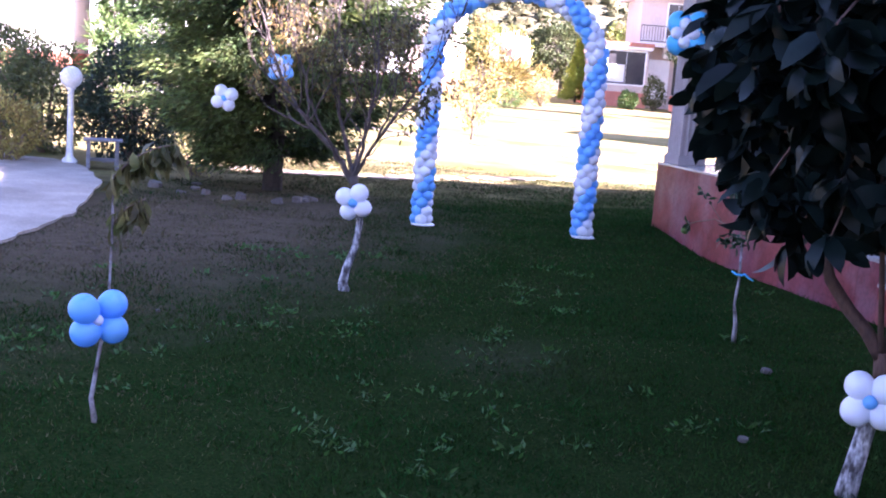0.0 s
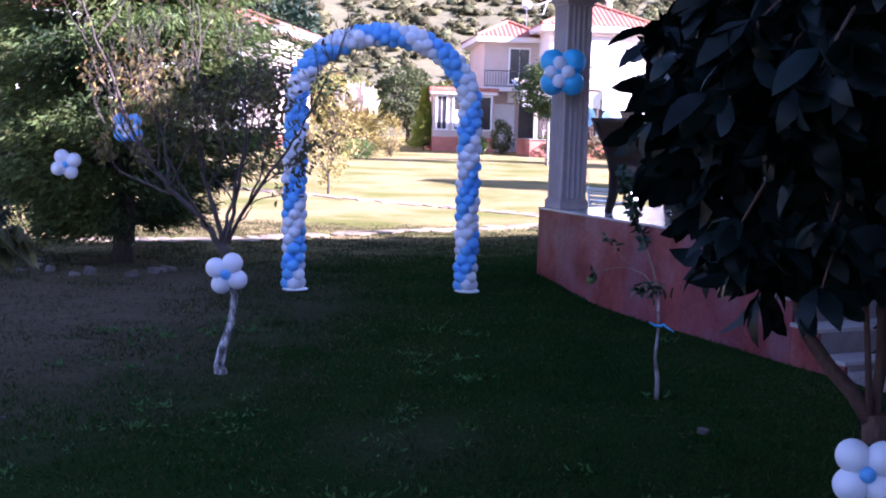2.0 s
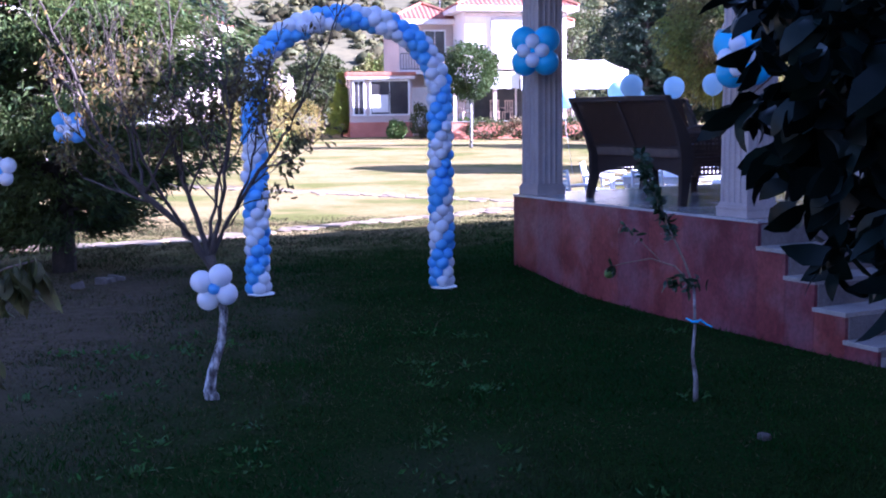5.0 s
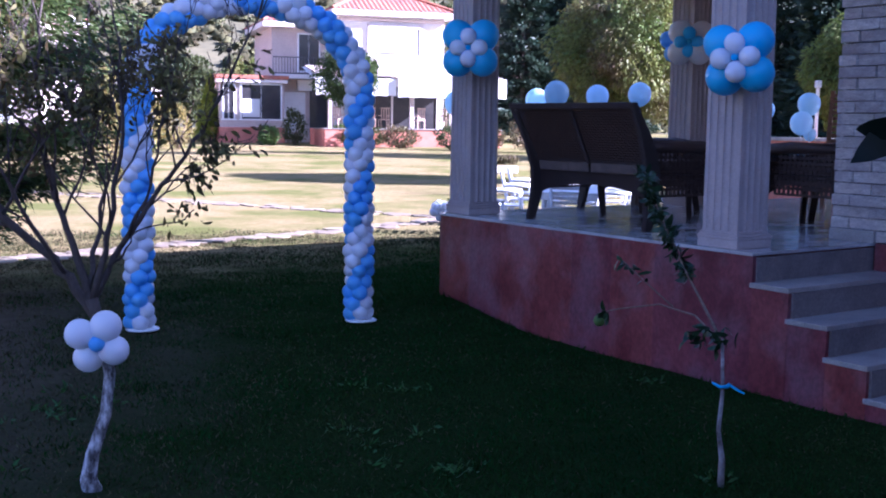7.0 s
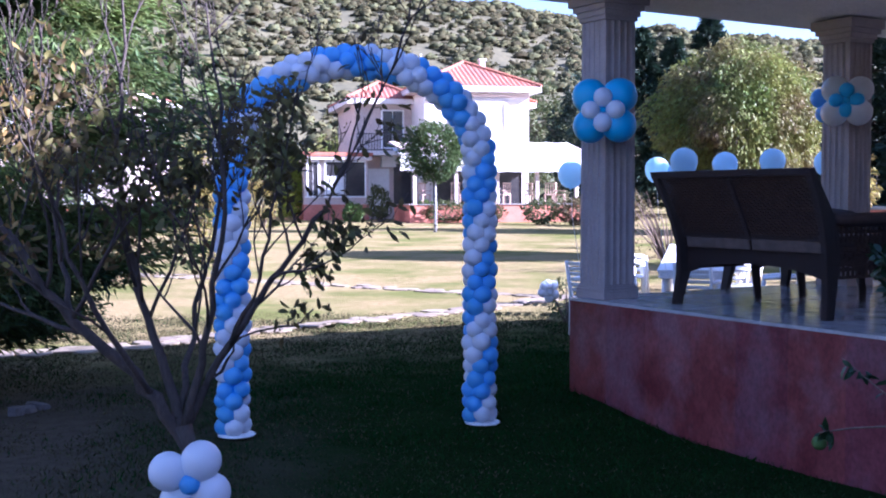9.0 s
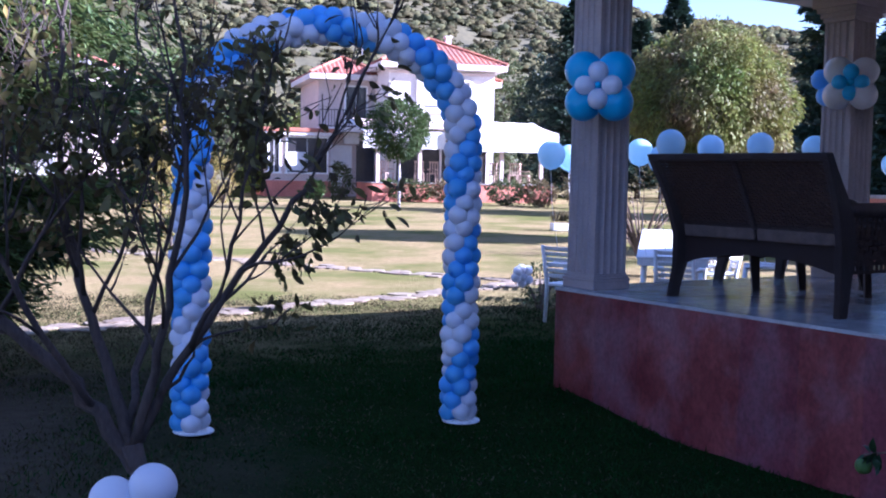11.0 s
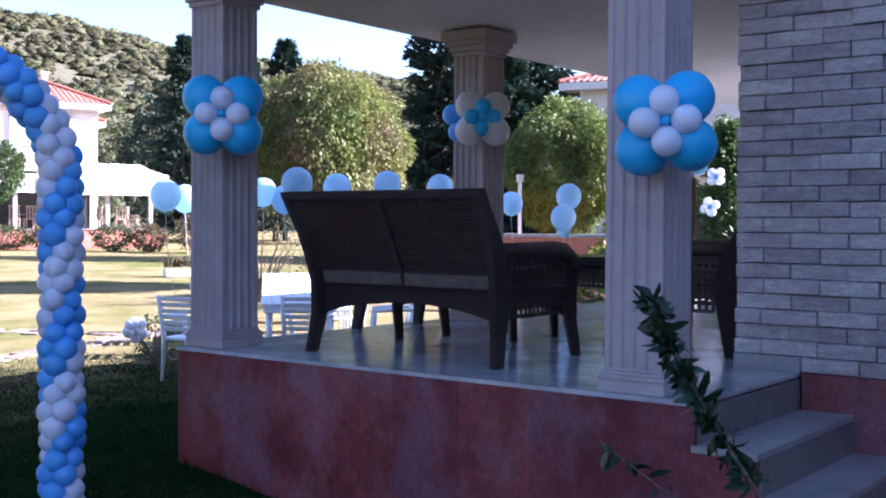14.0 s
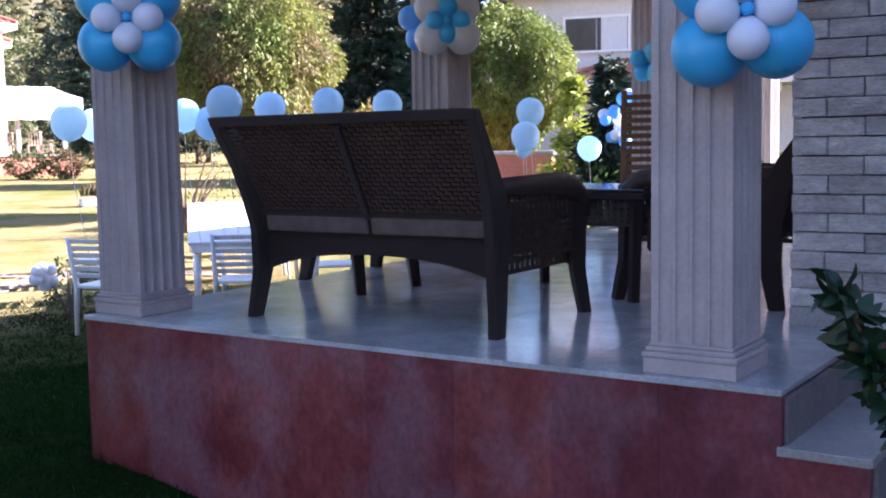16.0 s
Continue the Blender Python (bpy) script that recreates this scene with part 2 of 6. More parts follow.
# blade green lowered to near black to deepen the shade on the near lawn
GRASS = leafmat("lawn_blades_shade_toned", (0.006, 0.032, 0.006), (0.014, 0.048, 0.009), 0.8, 0.45, 0.2, 0.85, 0.03, c3=(0.03, 0.052, 0.014))
DRYGRASS = leafmat("dry_lawn_blades", (0.05, 0.05, 0.022), (0.1, 0.08, 0.045), 0.8, 0.4, 0.2, 0.9, 0.03)
WEED = leafmat("broad_weed_leaves", (0.026, 0.085, 0.016), (0.05, 0.125, 0.026), 1.5, 0.3, 0.3)


# ---- mesh helpers ----
def part(name, bm, material, parent, label="", smooth=False, m=None):
    """Links a bmesh as one mesh object under a thing or a part."""
    me = bpy.data.meshes.new(name)
    bm.to_mesh(me)
    bm.free()
    me.materials.append(material)
    if smooth:
        for p in me.polygons:
            p.use_smooth = True
    ob = new(name, me)
    ob.parent = parent
    if m is not None:
        ob.matrix_basis = m
    return tagged(ob, label)


def shared(name, me, parent, m, label=""):
    ob = new(name, me)
    ob.parent = parent
    ob.matrix_basis = m
    return tagged(ob, label)


def array_part(name, verts, faces, material, parent, label="", smooth=False, m=None, kind=""):
    me = bpy.data.meshes.new(name)
    me.from_pydata(verts, [], faces)
    me.materials.append(material)
    if smooth:
        for p in me.polygons:
            p.use_smooth = True
    ob = new(name, me)
    ob.parent = parent
    if m is not None:
        ob.matrix_basis = m
    return tagged(ob, label, kind=kind)


def thing(name, m, label, category, group="", kind=""):
    ob = new(name)
    ob.empty_display_size = 0.1
    ob.matrix_basis = m
    return tagged(ob, label, category, group, kind)


def box(bm, c, s, m=None, bevel=0.0):
    """Adds a box of size s at c, bevelled, to bm."""
    r = bmesh.ops.create_cube(bm, size=1.0)
    vs = r["verts"]
    bmesh.ops.scale(bm, vec=s, verts=vs)
    if bevel:
        es = list({e for v in vs for e in v.link_edges})
        out = bmesh.ops.bevel(bm, geom=es, offset=bevel, segments=2, affect="EDGES", profile=0.6)
        vs = list({v for f in out["faces"] for v in f.verts} | {v for v in vs if v.is_valid})
    bmesh.ops.translate(bm, vec=c, verts=vs)
    if m is not None:
        bmesh.ops.transform(bm, matrix=m, verts=vs)
    return vs


def boxes(*specs, bevel=0.004):
    bm = bmesh.new()
    for c, s in specs:
        box(bm, c, s, bevel=bevel)
    return bm


def tube(points, radii, sides=7, verts=None, faces=None, cap=True):
    """A tapered tube along points, as lists of vertices and faces."""
    verts = [] if verts is None else verts
    faces = [] if faces is None else faces
    pts = [Vector(p) for p in points]
    base = len(verts)
    for i, p in enumerate(pts):
        d = (pts[min(i + 1, len(pts) - 1)] - pts[max(i - 1, 0)]).normalized()
        a = d.cross(Vector((0.31, 0.2, 0.93)) if abs(d.z) < 0.9 else Vector((1, 0.1, 0))).normalized()
        b = d.cross(a)
        for k in range(sides):
            t = 2 * math.pi * k / sides
            verts.append(tuple(p + (a * math.cos(t) + b * math.sin(t)) * radii[i]))
    for i in range(len(pts) - 1):
        for k in range(sides):
            k2 = (k + 1) % sides
            faces.append((base + i * sides + k, base + i * sides + k2, base + (i + 1) * sides + k2, base + (i + 1) * sides + k))
    if cap:
        faces.append(tuple(base + k for k in reversed(range(sides))))
        faces.append(tuple(base + (len(pts) - 1) * sides + k for k in range(sides)))
    return verts, faces


def lathe(profile, sides=24):
    """A turned body from (radius, height) pairs."""
    bm = bmesh.new()
    rings = []
    for r, z in profile:
        rings.append([bm.verts.new((r * math.cos(2 * math.pi * k / sides), r * math.sin(2 * math.pi * k / sides), z)) for k in range(sides)])
    for a, b in zip(rings, rings[1:]):
        for k in range(sides):
            bm.faces.new((a[k], a[(k + 1) % sides], b[(k + 1) % sides], b[k]))
    bm.faces.new(list(reversed(rings[0])))
    bm.faces.new(rings[-1])
    return bm


def balloon_mesh(name, mat, r=1.0, seg=16, rings=11):
    """A latex balloon: a pear with a small knot, along +z from its knot at -r."""
    prof = []
    for i in range(rings + 1):
        t = math.pi * i / rings
        z = -math.cos(t)
        rad = math.sin(t) * (1 - 0.06 * (1 - z) * 0.5)
        prof.append((max(rad, 0.004), z * 1.05 if z < 0 else z))
    prof = [(0.07, -1.16), (0.05, -1.1), (0.045, -1.06)] + prof[1:]
    bm = lathe([(a * r, b * r) for a, b in prof], seg)
    me = bpy.data.meshes.new(name)
    bm.to_mesh(me)
    bm.free()
    me.materials.append(mat)
    for p in me.polygons:
        p.use_smooth = True
    return me


def aim(place, way, s=1.0):
    """A pose at place whose z axis points along way."""
    q = Vector(way).to_track_quat("Z", "Y")
    return Matrix.LocRotScale(place, q, (s, s, s))


def leaves(centres, ways, length, width, rng, droop=0.0, fold=0.12, jitter=0.35, broad=False):
    """Leaf blades as folded diamonds: arrays of vertices and faces."""
    n = len(centres)
    ways = ways + rng.normal(0, jitter, (n, 3))
    ways[:, 2] -= droop
    ways /= np.linalg.norm(ways, axis=1, keepdims=True) + 1e-9
    side = np.cross(ways, rng.normal(0, 1, (n, 3)))
    side /= np.linalg.norm(side, axis=1, keepdims=True) + 1e-9
    nor = np.cross(side, ways)
    ln = length * rng.uniform(0.65, 1.25, (n, 1))
    wd = width * rng.uniform(0.7, 1.2, (n, 1))
    a = centres
    if broad:
        rows = []
        for t, s, lift in ((0.0, 0, 0), (0.3, 0.42, 0.05), (0.62, 0.5, 0.03), (0.86, 0.27, -0.05), (1.0, 0, -0.14), (0.86, -0.27, -0.05), (0.62, -0.5, 0.03), (0.3, -0.42, 0.05)):
            rows.append(centres + ways * ln * t + side * wd * s + nor * (ln * lift + wd * fold * abs(s) * 1.6))
        v = np.stack(rows, 1).reshape(-1, 3)
        i = np.arange(n)[:, None] * 8
        f = np.concatenate([i + [0, 1, 7], i + [1, 2, 6], i + [1, 6, 7], i + [2, 3, 5], i + [2, 5, 6], i + [3, 4, 5]], 1).reshape(-1, 3)
        return v, f
    tip = centres + ways * ln - nor * ln * 0.12
    mid = centres + ways * ln * 0.45 - nor * wd * fold * 2
    l = mid + side * wd * 0.5 + nor * wd * fold * 2
    r = mid - side * wd * 0.5 + nor * wd * fold * 2
    v = np.stack([a, r, tip, l], 1).reshape(-1, 3)
    i = np.arange(n)[:, None] * 4
    f = np.concatenate([i + [0, 1, 2], i + [0, 2, 3]], 1).reshape(-1, 3)
    return v, f


def leaf_object(name, centres, ways, length, width, rng, mat, parent, label="", kind="", **kw):
    v, f = leaves(np.asarray(centres, float), np.asarray(ways, float), length, width, rng, **kw)
    me = bpy.data.meshes.new(name)
    me.vertices.add(len(v))
    me.vertices.foreach_set("co", v.astype(np.float32).ravel())
    me.loops.add(len(f) * 3)
    me.polygons.add(len(f))
    me.loops.foreach_set("vertex_index", f.astype(np.int32).ravel())
    me.polygons.foreach_set("loop_start", np.arange(0, len(f) * 3, 3, dtype=np.int32))
    me.update(calc_edges=True)
    me.materials.append(mat)
    ob = new(name, me)
    ob.parent = parent
    return tagged(ob, label, kind=kind)


def grow(rng, start, way, length, radius, depth, spread=0.5, kids=3, up=0.15, wig=0.12, minr=0.002, sides=6, verts=None, faces=None, tips=None, shrink=0.7):
    """A branch and its offshoots; fills verts, faces and tips (place, way)."""
    pts, p, d = [Vector(start)], Vector(start), Vector(way).normalized()
    steps = 5 if depth > 0 else 3
    for i in range(steps):
        d = (d + Vector(rng.normal(0, wig, 3)) + Vector((0, 0, up * 0.2))).normalized()
        p = p + d * (length / steps)
        pts.append(p.copy())
    radii = [max(minr, radius * (1 - 0.55 * i / steps)) for i in range(steps + 1)]
    tube(pts, radii, max(4, sides), verts, faces)
    if depth == 0:
        for q in pts[1:]:
            tips.append((tuple(q), tuple(d)))
        return
    for k in range(kids):
        i = int(rng.integers(2, steps + 1)) if k else steps
        dd = (d + Vector(rng.normal(0, spread, 3)) + Vector((0, 0, up))).normalized()
        grow(rng, pts[i], dd, length * shrink * rng.uniform(0.75, 1.15), radii[i] * 0.8, depth - 1, spread, kids, up, wig, minr, sides - 1, verts, faces, tips, shrink)


def spread_tips(rng, tips, per, sd):
    """Leaf places scattered round branch tips."""
    p = np.array([t[0] for t in tips])
    w = np.array([t[1] for t in tips])
    p = np.repeat(p, per, 0)
    w = np.repeat(w, per, 0)
    return p + rng.normal(0, sd, p.shape), w


PORCH = pose(1.335, 12.147, 0, 0, 0, -63.47)     # x along the porch front towards the steps, y into the house


def at(u, v, z=0.0, turn=0.0):
    return PORCH @ pose(u, v, z, 0, 0, turn)


def ground_z(x, y):
    """Height of the lawn: level near, rising slowly beyond, with a low bank at the porch corner."""
    far = max(0.0, y - 18.0)
    u = (x - 1.335) * 0.4467 - (y - 12.147) * 0.8946
    v = (x - 1.335) * 0.8946 + (y - 12.147) * 0.4467
    bank = 0.165 * math.exp(-(((u + 0.1) / (0.95 if u > 0 else 0.6)) ** 2 + (v / 0.5) ** 2))
    return 0.0105 * far * min(1.0, far / 12) + bank


# ---- ground ----
def ground_material():
    m = bpy.data.materials.new("lawn_soil")
    m.use_nodes = True
    nt = m.node_tree
    link = nt.links.new
    pos = nt.nodes.new("ShaderNodeNewGeometry").outputs["Position"]
    sep = nt.nodes.new("ShaderNodeSeparateXYZ")
    link(pos, sep.inputs[0])

    def math_node(op, a, b):
        n = nt.nodes.new("ShaderNodeMath")
        n.operation = op
        for s, v in zip(n.inputs, (a, b)):
            if isinstance(v, (int, float)):
                s.default_value = v
            else:
                link(v, s)
        return n.outputs[0]

    def nz(scale, detail=5):
        n = nt.nodes.new("ShaderNodeTexNoise")
        n.inputs["Scale"].default_value, n.inputs["Detail"].default_value = scale, detail
        n.inputs["Roughness"].default_value = 0.65
        link(pos, n.inputs["Vector"])
        return n.outputs[0]

    def rng_node(v, a, b, c=0.0, d=1.0):
        n = nt.nodes.new("ShaderNodeMapRange")
        for k, val in zip(("From Min", "From Max", "To Min", "To Max"), (a, b, c, d)):
            n.inputs[k].default_value = val
        link(v, n.inputs["Value"])
        return n.outputs[0]

    def mix(f, a, b):
        n = nt.nodes.new("ShaderNodeMix")
        n.data_type = "RGBA"
        link(f, n.inputs["Factor"])
        for s, v in ((n.inputs["A"], a), (n.inputs["B"], b)):
            if isinstance(v, tuple):
                s.default_value = (*v, 1)
            else:
                link(v, s)
        return n.outputs["Result"]

    n1, n2, n3 = nz(1.1), nz(9), nz(60)
    # turf under the house shadow: its shade is partly put into this dark green
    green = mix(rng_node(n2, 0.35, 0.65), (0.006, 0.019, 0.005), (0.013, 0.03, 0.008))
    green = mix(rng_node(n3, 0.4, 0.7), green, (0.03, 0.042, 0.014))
    soil = mix(rng_node(n2, 0.3, 0.7), (0.062, 0.048, 0.034), (0.115, 0.088, 0.064))
    soil = mix(rng_node(n3, 0.45, 0.75), soil, (0.09, 0.085, 0.045))
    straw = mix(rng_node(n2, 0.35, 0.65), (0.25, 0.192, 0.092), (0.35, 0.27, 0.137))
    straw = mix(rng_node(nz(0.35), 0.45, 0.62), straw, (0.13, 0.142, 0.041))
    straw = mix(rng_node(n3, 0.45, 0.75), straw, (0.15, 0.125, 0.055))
    # bare earth below the fir and the fruit tree
    dx = math_node("MULTIPLY", math_node("ADD", sep.outputs[0], 3.1), 0.42)
    dy = math_node("MULTIPLY", math_node("ADD", sep.outputs[1], -10.2), 0.2)
    d = math_node("SQRT", math_node("ADD", math_node("MULTIPLY", dx, dx), math_node("MULTIPLY", dy, dy)), 0)
    d = math_node("ADD", d, math_node("MULTIPLY", n1, 0.9))
    col = mix(rng_node(math_node("ADD", d, math_node("MULTIPLY", n2, 0.5)), 1.15, 1.95), soil, green)
    # a worn spot on the way to the arch
    ex = math_node("ADD", sep.outputs[0], -0.5)
    ey = math_node("ADD", sep.outputs[1], -6.3)
    e = math_node("SQRT", math_node("ADD", math_node("MULTIPLY", ex, ex), math_node("MULTIPLY", ey, ey)), 0)
    e = math_node("ADD", e, n1)
    col = mix(rng_node(math_node("ADD", e, n2), 1.1, 1.7, 0.78), soil, col)
    # dry straw takes over about where the house shadow ends
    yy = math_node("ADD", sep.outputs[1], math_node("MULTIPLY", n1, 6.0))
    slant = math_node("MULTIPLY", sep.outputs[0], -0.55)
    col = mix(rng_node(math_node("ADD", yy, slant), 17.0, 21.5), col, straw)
    b = nt.nodes["Principled BSDF"]
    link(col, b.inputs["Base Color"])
    b.inputs["Roughness"].default_value = 0.95
    b.inputs["Specular IOR Level"].default_value = 0.0
    bp = nt.nodes.new("ShaderNodeBump")
    bp.inputs["Strength"].default_value, bp.inputs["Distance"].default_value = 0.8, 0.04
    link(nz(35), bp.inputs["Height"])
    link(bp.outputs[0], b.inputs["Normal"])
    return m


def lines(lo, a, b, hi, step, far_n):
    """Grid lines: even between a and b, widening out to lo and hi."""
    mid = list(np.arange(a, b, step))
    left = list(a - (np.linspace(0, 1, far_n)[1:] ** 3) * (a - lo))[::-1]
    right = list(b + (np.linspace(0, 1, far_n) ** 3) * (hi - b))
    return left + mid + right


def build_ground():
    xs, ys = lines(-2500, -9, 9, 2500, 0.14, 26), lines(-2500, -3, 28, 3200, 0.14, 30)
    verts = []
    for y in ys:
        for x in xs:
            z = ground_z(x, y)
            if -9 < x < 9 and -3 < y < 28:
                z += 0.012 * noise.noise((x * 2.1, y * 2.1, 0)) + 0.006 * noise.noise((x * 7, y * 7, 3))
            if y > 120:
                z = ground_z(x, 120)
            verts.append((x, y, z - 0.006))
    nx = len(xs)
    faces = [(j * nx + i, j * nx + i + 1, (j + 1) * nx + i + 1, (j + 1) * nx + i) for j in range(len(ys) - 1) for i in range(nx - 1)]
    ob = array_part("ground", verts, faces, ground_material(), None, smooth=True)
    return tagged(ob, "patchy lawn, green darkened for shade near the house and straw-dry beyond", "ground", kind="structure")


build_ground()


def strip(name, edge_a, edge_b, z, mat, label, category):
    """A paved sheet between two edges, with a thickness."""
    bm = bmesh.new()
    top = [(bm.verts.new((*a, ground_z(*a) + z)), bm.verts.new((*b, ground_z(*b) + z))) for a, b in zip(edge_a, edge_b)]
    low = [(bm.verts.new((*a, ground_z(*a) - 0.1)), bm.verts.new((*b, ground_z(*b) - 0.1))) for a, b in zip(edge_a, edge_b)]
    for i in range(len(top) - 1):
        bm.faces.new((top[i][0], top[i + 1][0], top[i + 1][1], top[i][1]))
        bm.faces.new((top[i][0], low[i][0], low[i + 1][0], top[i + 1][0]))
        bm.faces.new((top[i][1], top[i + 1][1], low[i + 1][1], low[i][1]))
    for e in (0, -1):
        bm.faces.new((top[e][0], top[e][1], low[e][1], low[e][0]))
    bmesh.ops.recalc_face_normals(bm, faces=bm.faces)
    ob = part(name, bm, mat, None)
    return tagged(ob, label, category, kind="structure")


DY = np.arange(3.0, 14.31, 0.16)
DX = np.interp(DY, [3, 6, 8.2, 10, 12.3, 13.6, 14.3], [-3.2, -3.55, -3.75, -4.15, -5.1, -6.0, -6.9])
DX = [a + 0.13 * noise.noise((b * 1.7, 0, 2)) + 0.05 * noise.noise((b * 6.0, 3, 2)) for a, b in zip(DX, DY)]
strip("driveway", list(zip(DX, DY.tolist())), [(-12.0, b) for b in DY.tolist()], 0.02, CONCRETE, "pale dusty paved drive beside the lawn", "driveway")
strip("back_road", [(-60, 38.0), (-30, 36.0), (-18, 33.5), (-9.5, 33.0)], [(-60, 46.0), (-30, 45.0), (-18, 43.0), (-9.5, 41.0)], 0.02, CONCRETE,
      "sunlit pale road behind the fir", "road")


def path_stones(centre, width, seed):
    """Irregular flat stones laid along a line."""
    rng = np.random.default_rng(seed)
    pts = [Vector((*c, 0)) for c in centre]
    out = []
    for a, b in zip(pts, pts[1:]):
        n = max(1, int((b - a).length / 0.21))
        d = (b - a).normalized()
        nor = Vector((-d.y, d.x, 0))
        for i in range(n):
            p = a.lerp(b, (i + 0.5) / n)
            k = 2 if rng.random() < 0.72 else 1
            for j in range(k):
                off = (j - 0.5) * width * 0.5 if k == 2 else rng.normal(0, 0.1)
                out.append((p + nor * (off + rng.normal(0, 0.06)) + d * rng.normal(0, 0.05), rng.uniform(0, 6.28), rng.uniform(0.09, 0.17), rng.uniform(0.12, 0.22)))
    return out


def stone_mesh(seed, mat, thick=0.05):
    rng = np.random.default_rng(seed)
    k = 7
    ring = [(math.cos(2 * math.pi * i / k) * rng.uniform(0.88, 1.12), math.sin(2 * math.pi * i / k) * rng.uniform(0.88, 1.12)) for i in range(k)]
    bm = bmesh.new()
    low = [bm.verts.new((x, y, 0)) for x, y in ring]
    up = [bm.verts.new((x, y, thick * 0.7)) for x, y in ring]
    top = [bm.verts.new((x * 0.9, y * 0.9, thick)) for x, y in ring]
    for a, b in ((low, up), (up, top)):
        for i in range(k):
            bm.faces.new((a[i], a[(i + 1) % k], b[(i + 1) % k], b[i]))
    bm.faces.new(top)
    me = bpy.data.meshes.new("paving_stone")
    bm.to_mesh(me)
    bm.free()
    me.materials.append(mat)
    return me


# ---- porch ----
SLAB_Z, SLAB_T = 0.84, 0.02


def build_porch():
    pod = thing("podium", at(0, 0), "raised porch podium faced with mottled pink-red stone", "porch", kind="structure")
    bm = bmesh.new()
    box(bm, (1.655, 4.77, 0.36), (3.24, 9.48, 0.91), bevel=0.0)
    part("core", bm, CLADJ, pod)
    # stone panels along the front
    edges = [0.008, 0.43, 0.83, 1.27, 1.66, 2.07, 2.48, 2.88, 3.29]
    for a, b in zip(edges, edges[1:]):
        part("cladding_panel", boxes(((0, 0, 0), (b - a - 0.001, 0.03, 0.83)), bevel=0.0012), CLAD, pod, m=pose((a + b) / 2, 0.022, SLAB_Z - SLAB_T - 0.415))
    for k in range(20):
        part("cladding_panel", boxes(((0, 0, 0), (0.03, 0.456, 0.83)), bevel=0.003), CLAD, pod, m=pose(0.022, 0.27 + 0.46 * k, SLAB_Z - SLAB_T - 0.415))
    # floor slabs of marble, with an overhanging front course
    fl = thing("porch_floor", at(0, 0), "glossy pale marble porch floor slabs", "floor", kind="structure")
    def slab(u0, u1, v0, v1):
        part("marble_slab", boxes(((0, 0, 0), (u1 - u0 - 0.0012, v1 - v0 - 0.0012, SLAB_T)), bevel=0.0015), MARBLE, fl, m=pose((u0 + u1) / 2, (v0 + v1) / 2, SLAB_Z - SLAB_T / 2))
    us = [0.0, 0.36, 1.09, 1.82, 2.55, 3.29]
    for a, b in zip(us, us[1:]):
        slab(a, b, 0.0, 0.36)
        for j in range(2):
            slab(a, b, 0.36 + 0.52 * j, 0.88 + 0.52 * j)
    us = [0.0, 0.36, 1.09, 1.82, 2.55, 2.95]
    for a, b in zip(us, us[1:]):
        for j in range(11):
            slab(a, b, 1.40 + 0.73 * j, 2.13 + 0.73 * j)


def fluted_column():
    """A square fluted stone pillar with base and capital, 2.2 m high."""
    col = thing("porch_column", at(0.15, 0.24, SLAB_Z), "square fluted mauve stone porch column", "column", "porch columns")
    half, n, depth = 0.14, 4, 0.014
    ring = []
    for side in range(4):
        ang = side * math.pi / 2
        line = []
        m = 0.022
        w = (2 * half - 2 * m) / n
        line.append((-half, -half))
        for k in range(n):
            a = -half + m + k * w
            line += [(a + w * (0.5 - 0.42 * math.cos(math.pi * q / 8)), -half + depth * math.sin(math.pi * q / 8)) for q in range(9)]
        for x, y in line:
            ring.append((x * math.cos(ang) - y * math.sin(ang), x * math.sin(ang) + y * math.cos(ang)))
    bm = bmesh.new()
    rows = [[bm.verts.new((x * s, y * s, z)) for x, y in ring] for z, s in ((0.1, 1.0), (2.02, 0.97))]
    k = len(ring)
    for i in range(k):
        bm.faces.new((rows[0][i], rows[0][(i + 1) % k], rows[1][(i + 1) % k], rows[1][i]))
    part("shaft", bm, STONE, col)
    bm = bmesh.new()
    for z0, z1, s in ((0, 0.055, 0.322), (0.055, 0.075, 0.33), (0.075, 0.092, 0.31), (0.092, 0.105, 0.292)):
        box(bm, (0, 0, (z0 + z1) / 2), (s, s, z1 - z0), bevel=0.006)
    part("base", bm, STONE, col, "moulded column base")
    bm = bmesh.new()
    for z0, z1, s in ((2.0, 2.03, 0.3), (2.03, 2.07, 0.33), (2.07, 2.11, 0.37), (2.11, 2.185, 0.42)):
        box(bm, (0, 0, (z0 + z1) / 2), (s, s, z1 - z0), bevel=0.006)
    part("capital", bm, STONE, col, "stepped column capital")
    return col


build_porch()
COLUMN = fluted_column()
for u, v in ((2.97, 0.205), (0.25, 2.7), (0.25, 6.1), (0.25, 9.2)):
    copy_thing(COLUMN, at(u, v, SLAB_Z))

roof = tagged(part("ceiling", boxes(((1.4, 4.6, 3.22), (3.4, 9.9, 0.36)), bevel=0.01), SOFFIT, None, m=at(0, 0)), "plain painted porch soffit with a low edge beam", "ceiling", kind="structure")
# out of view: fills the height up to the eaves that shade the lawn
tagged(part("upper_storey", boxes(((6.15, 5.0, 4.15), (6.3, 7.4, 1.7)), ((10.35, 5.0, 4.5), (2.0, 7.2, 2.4)), bevel=0.02), PLASTER, None, m=at(0, 0)),
       "unseen cream plastered wall head under the shading eaves", "wall", kind="structure")


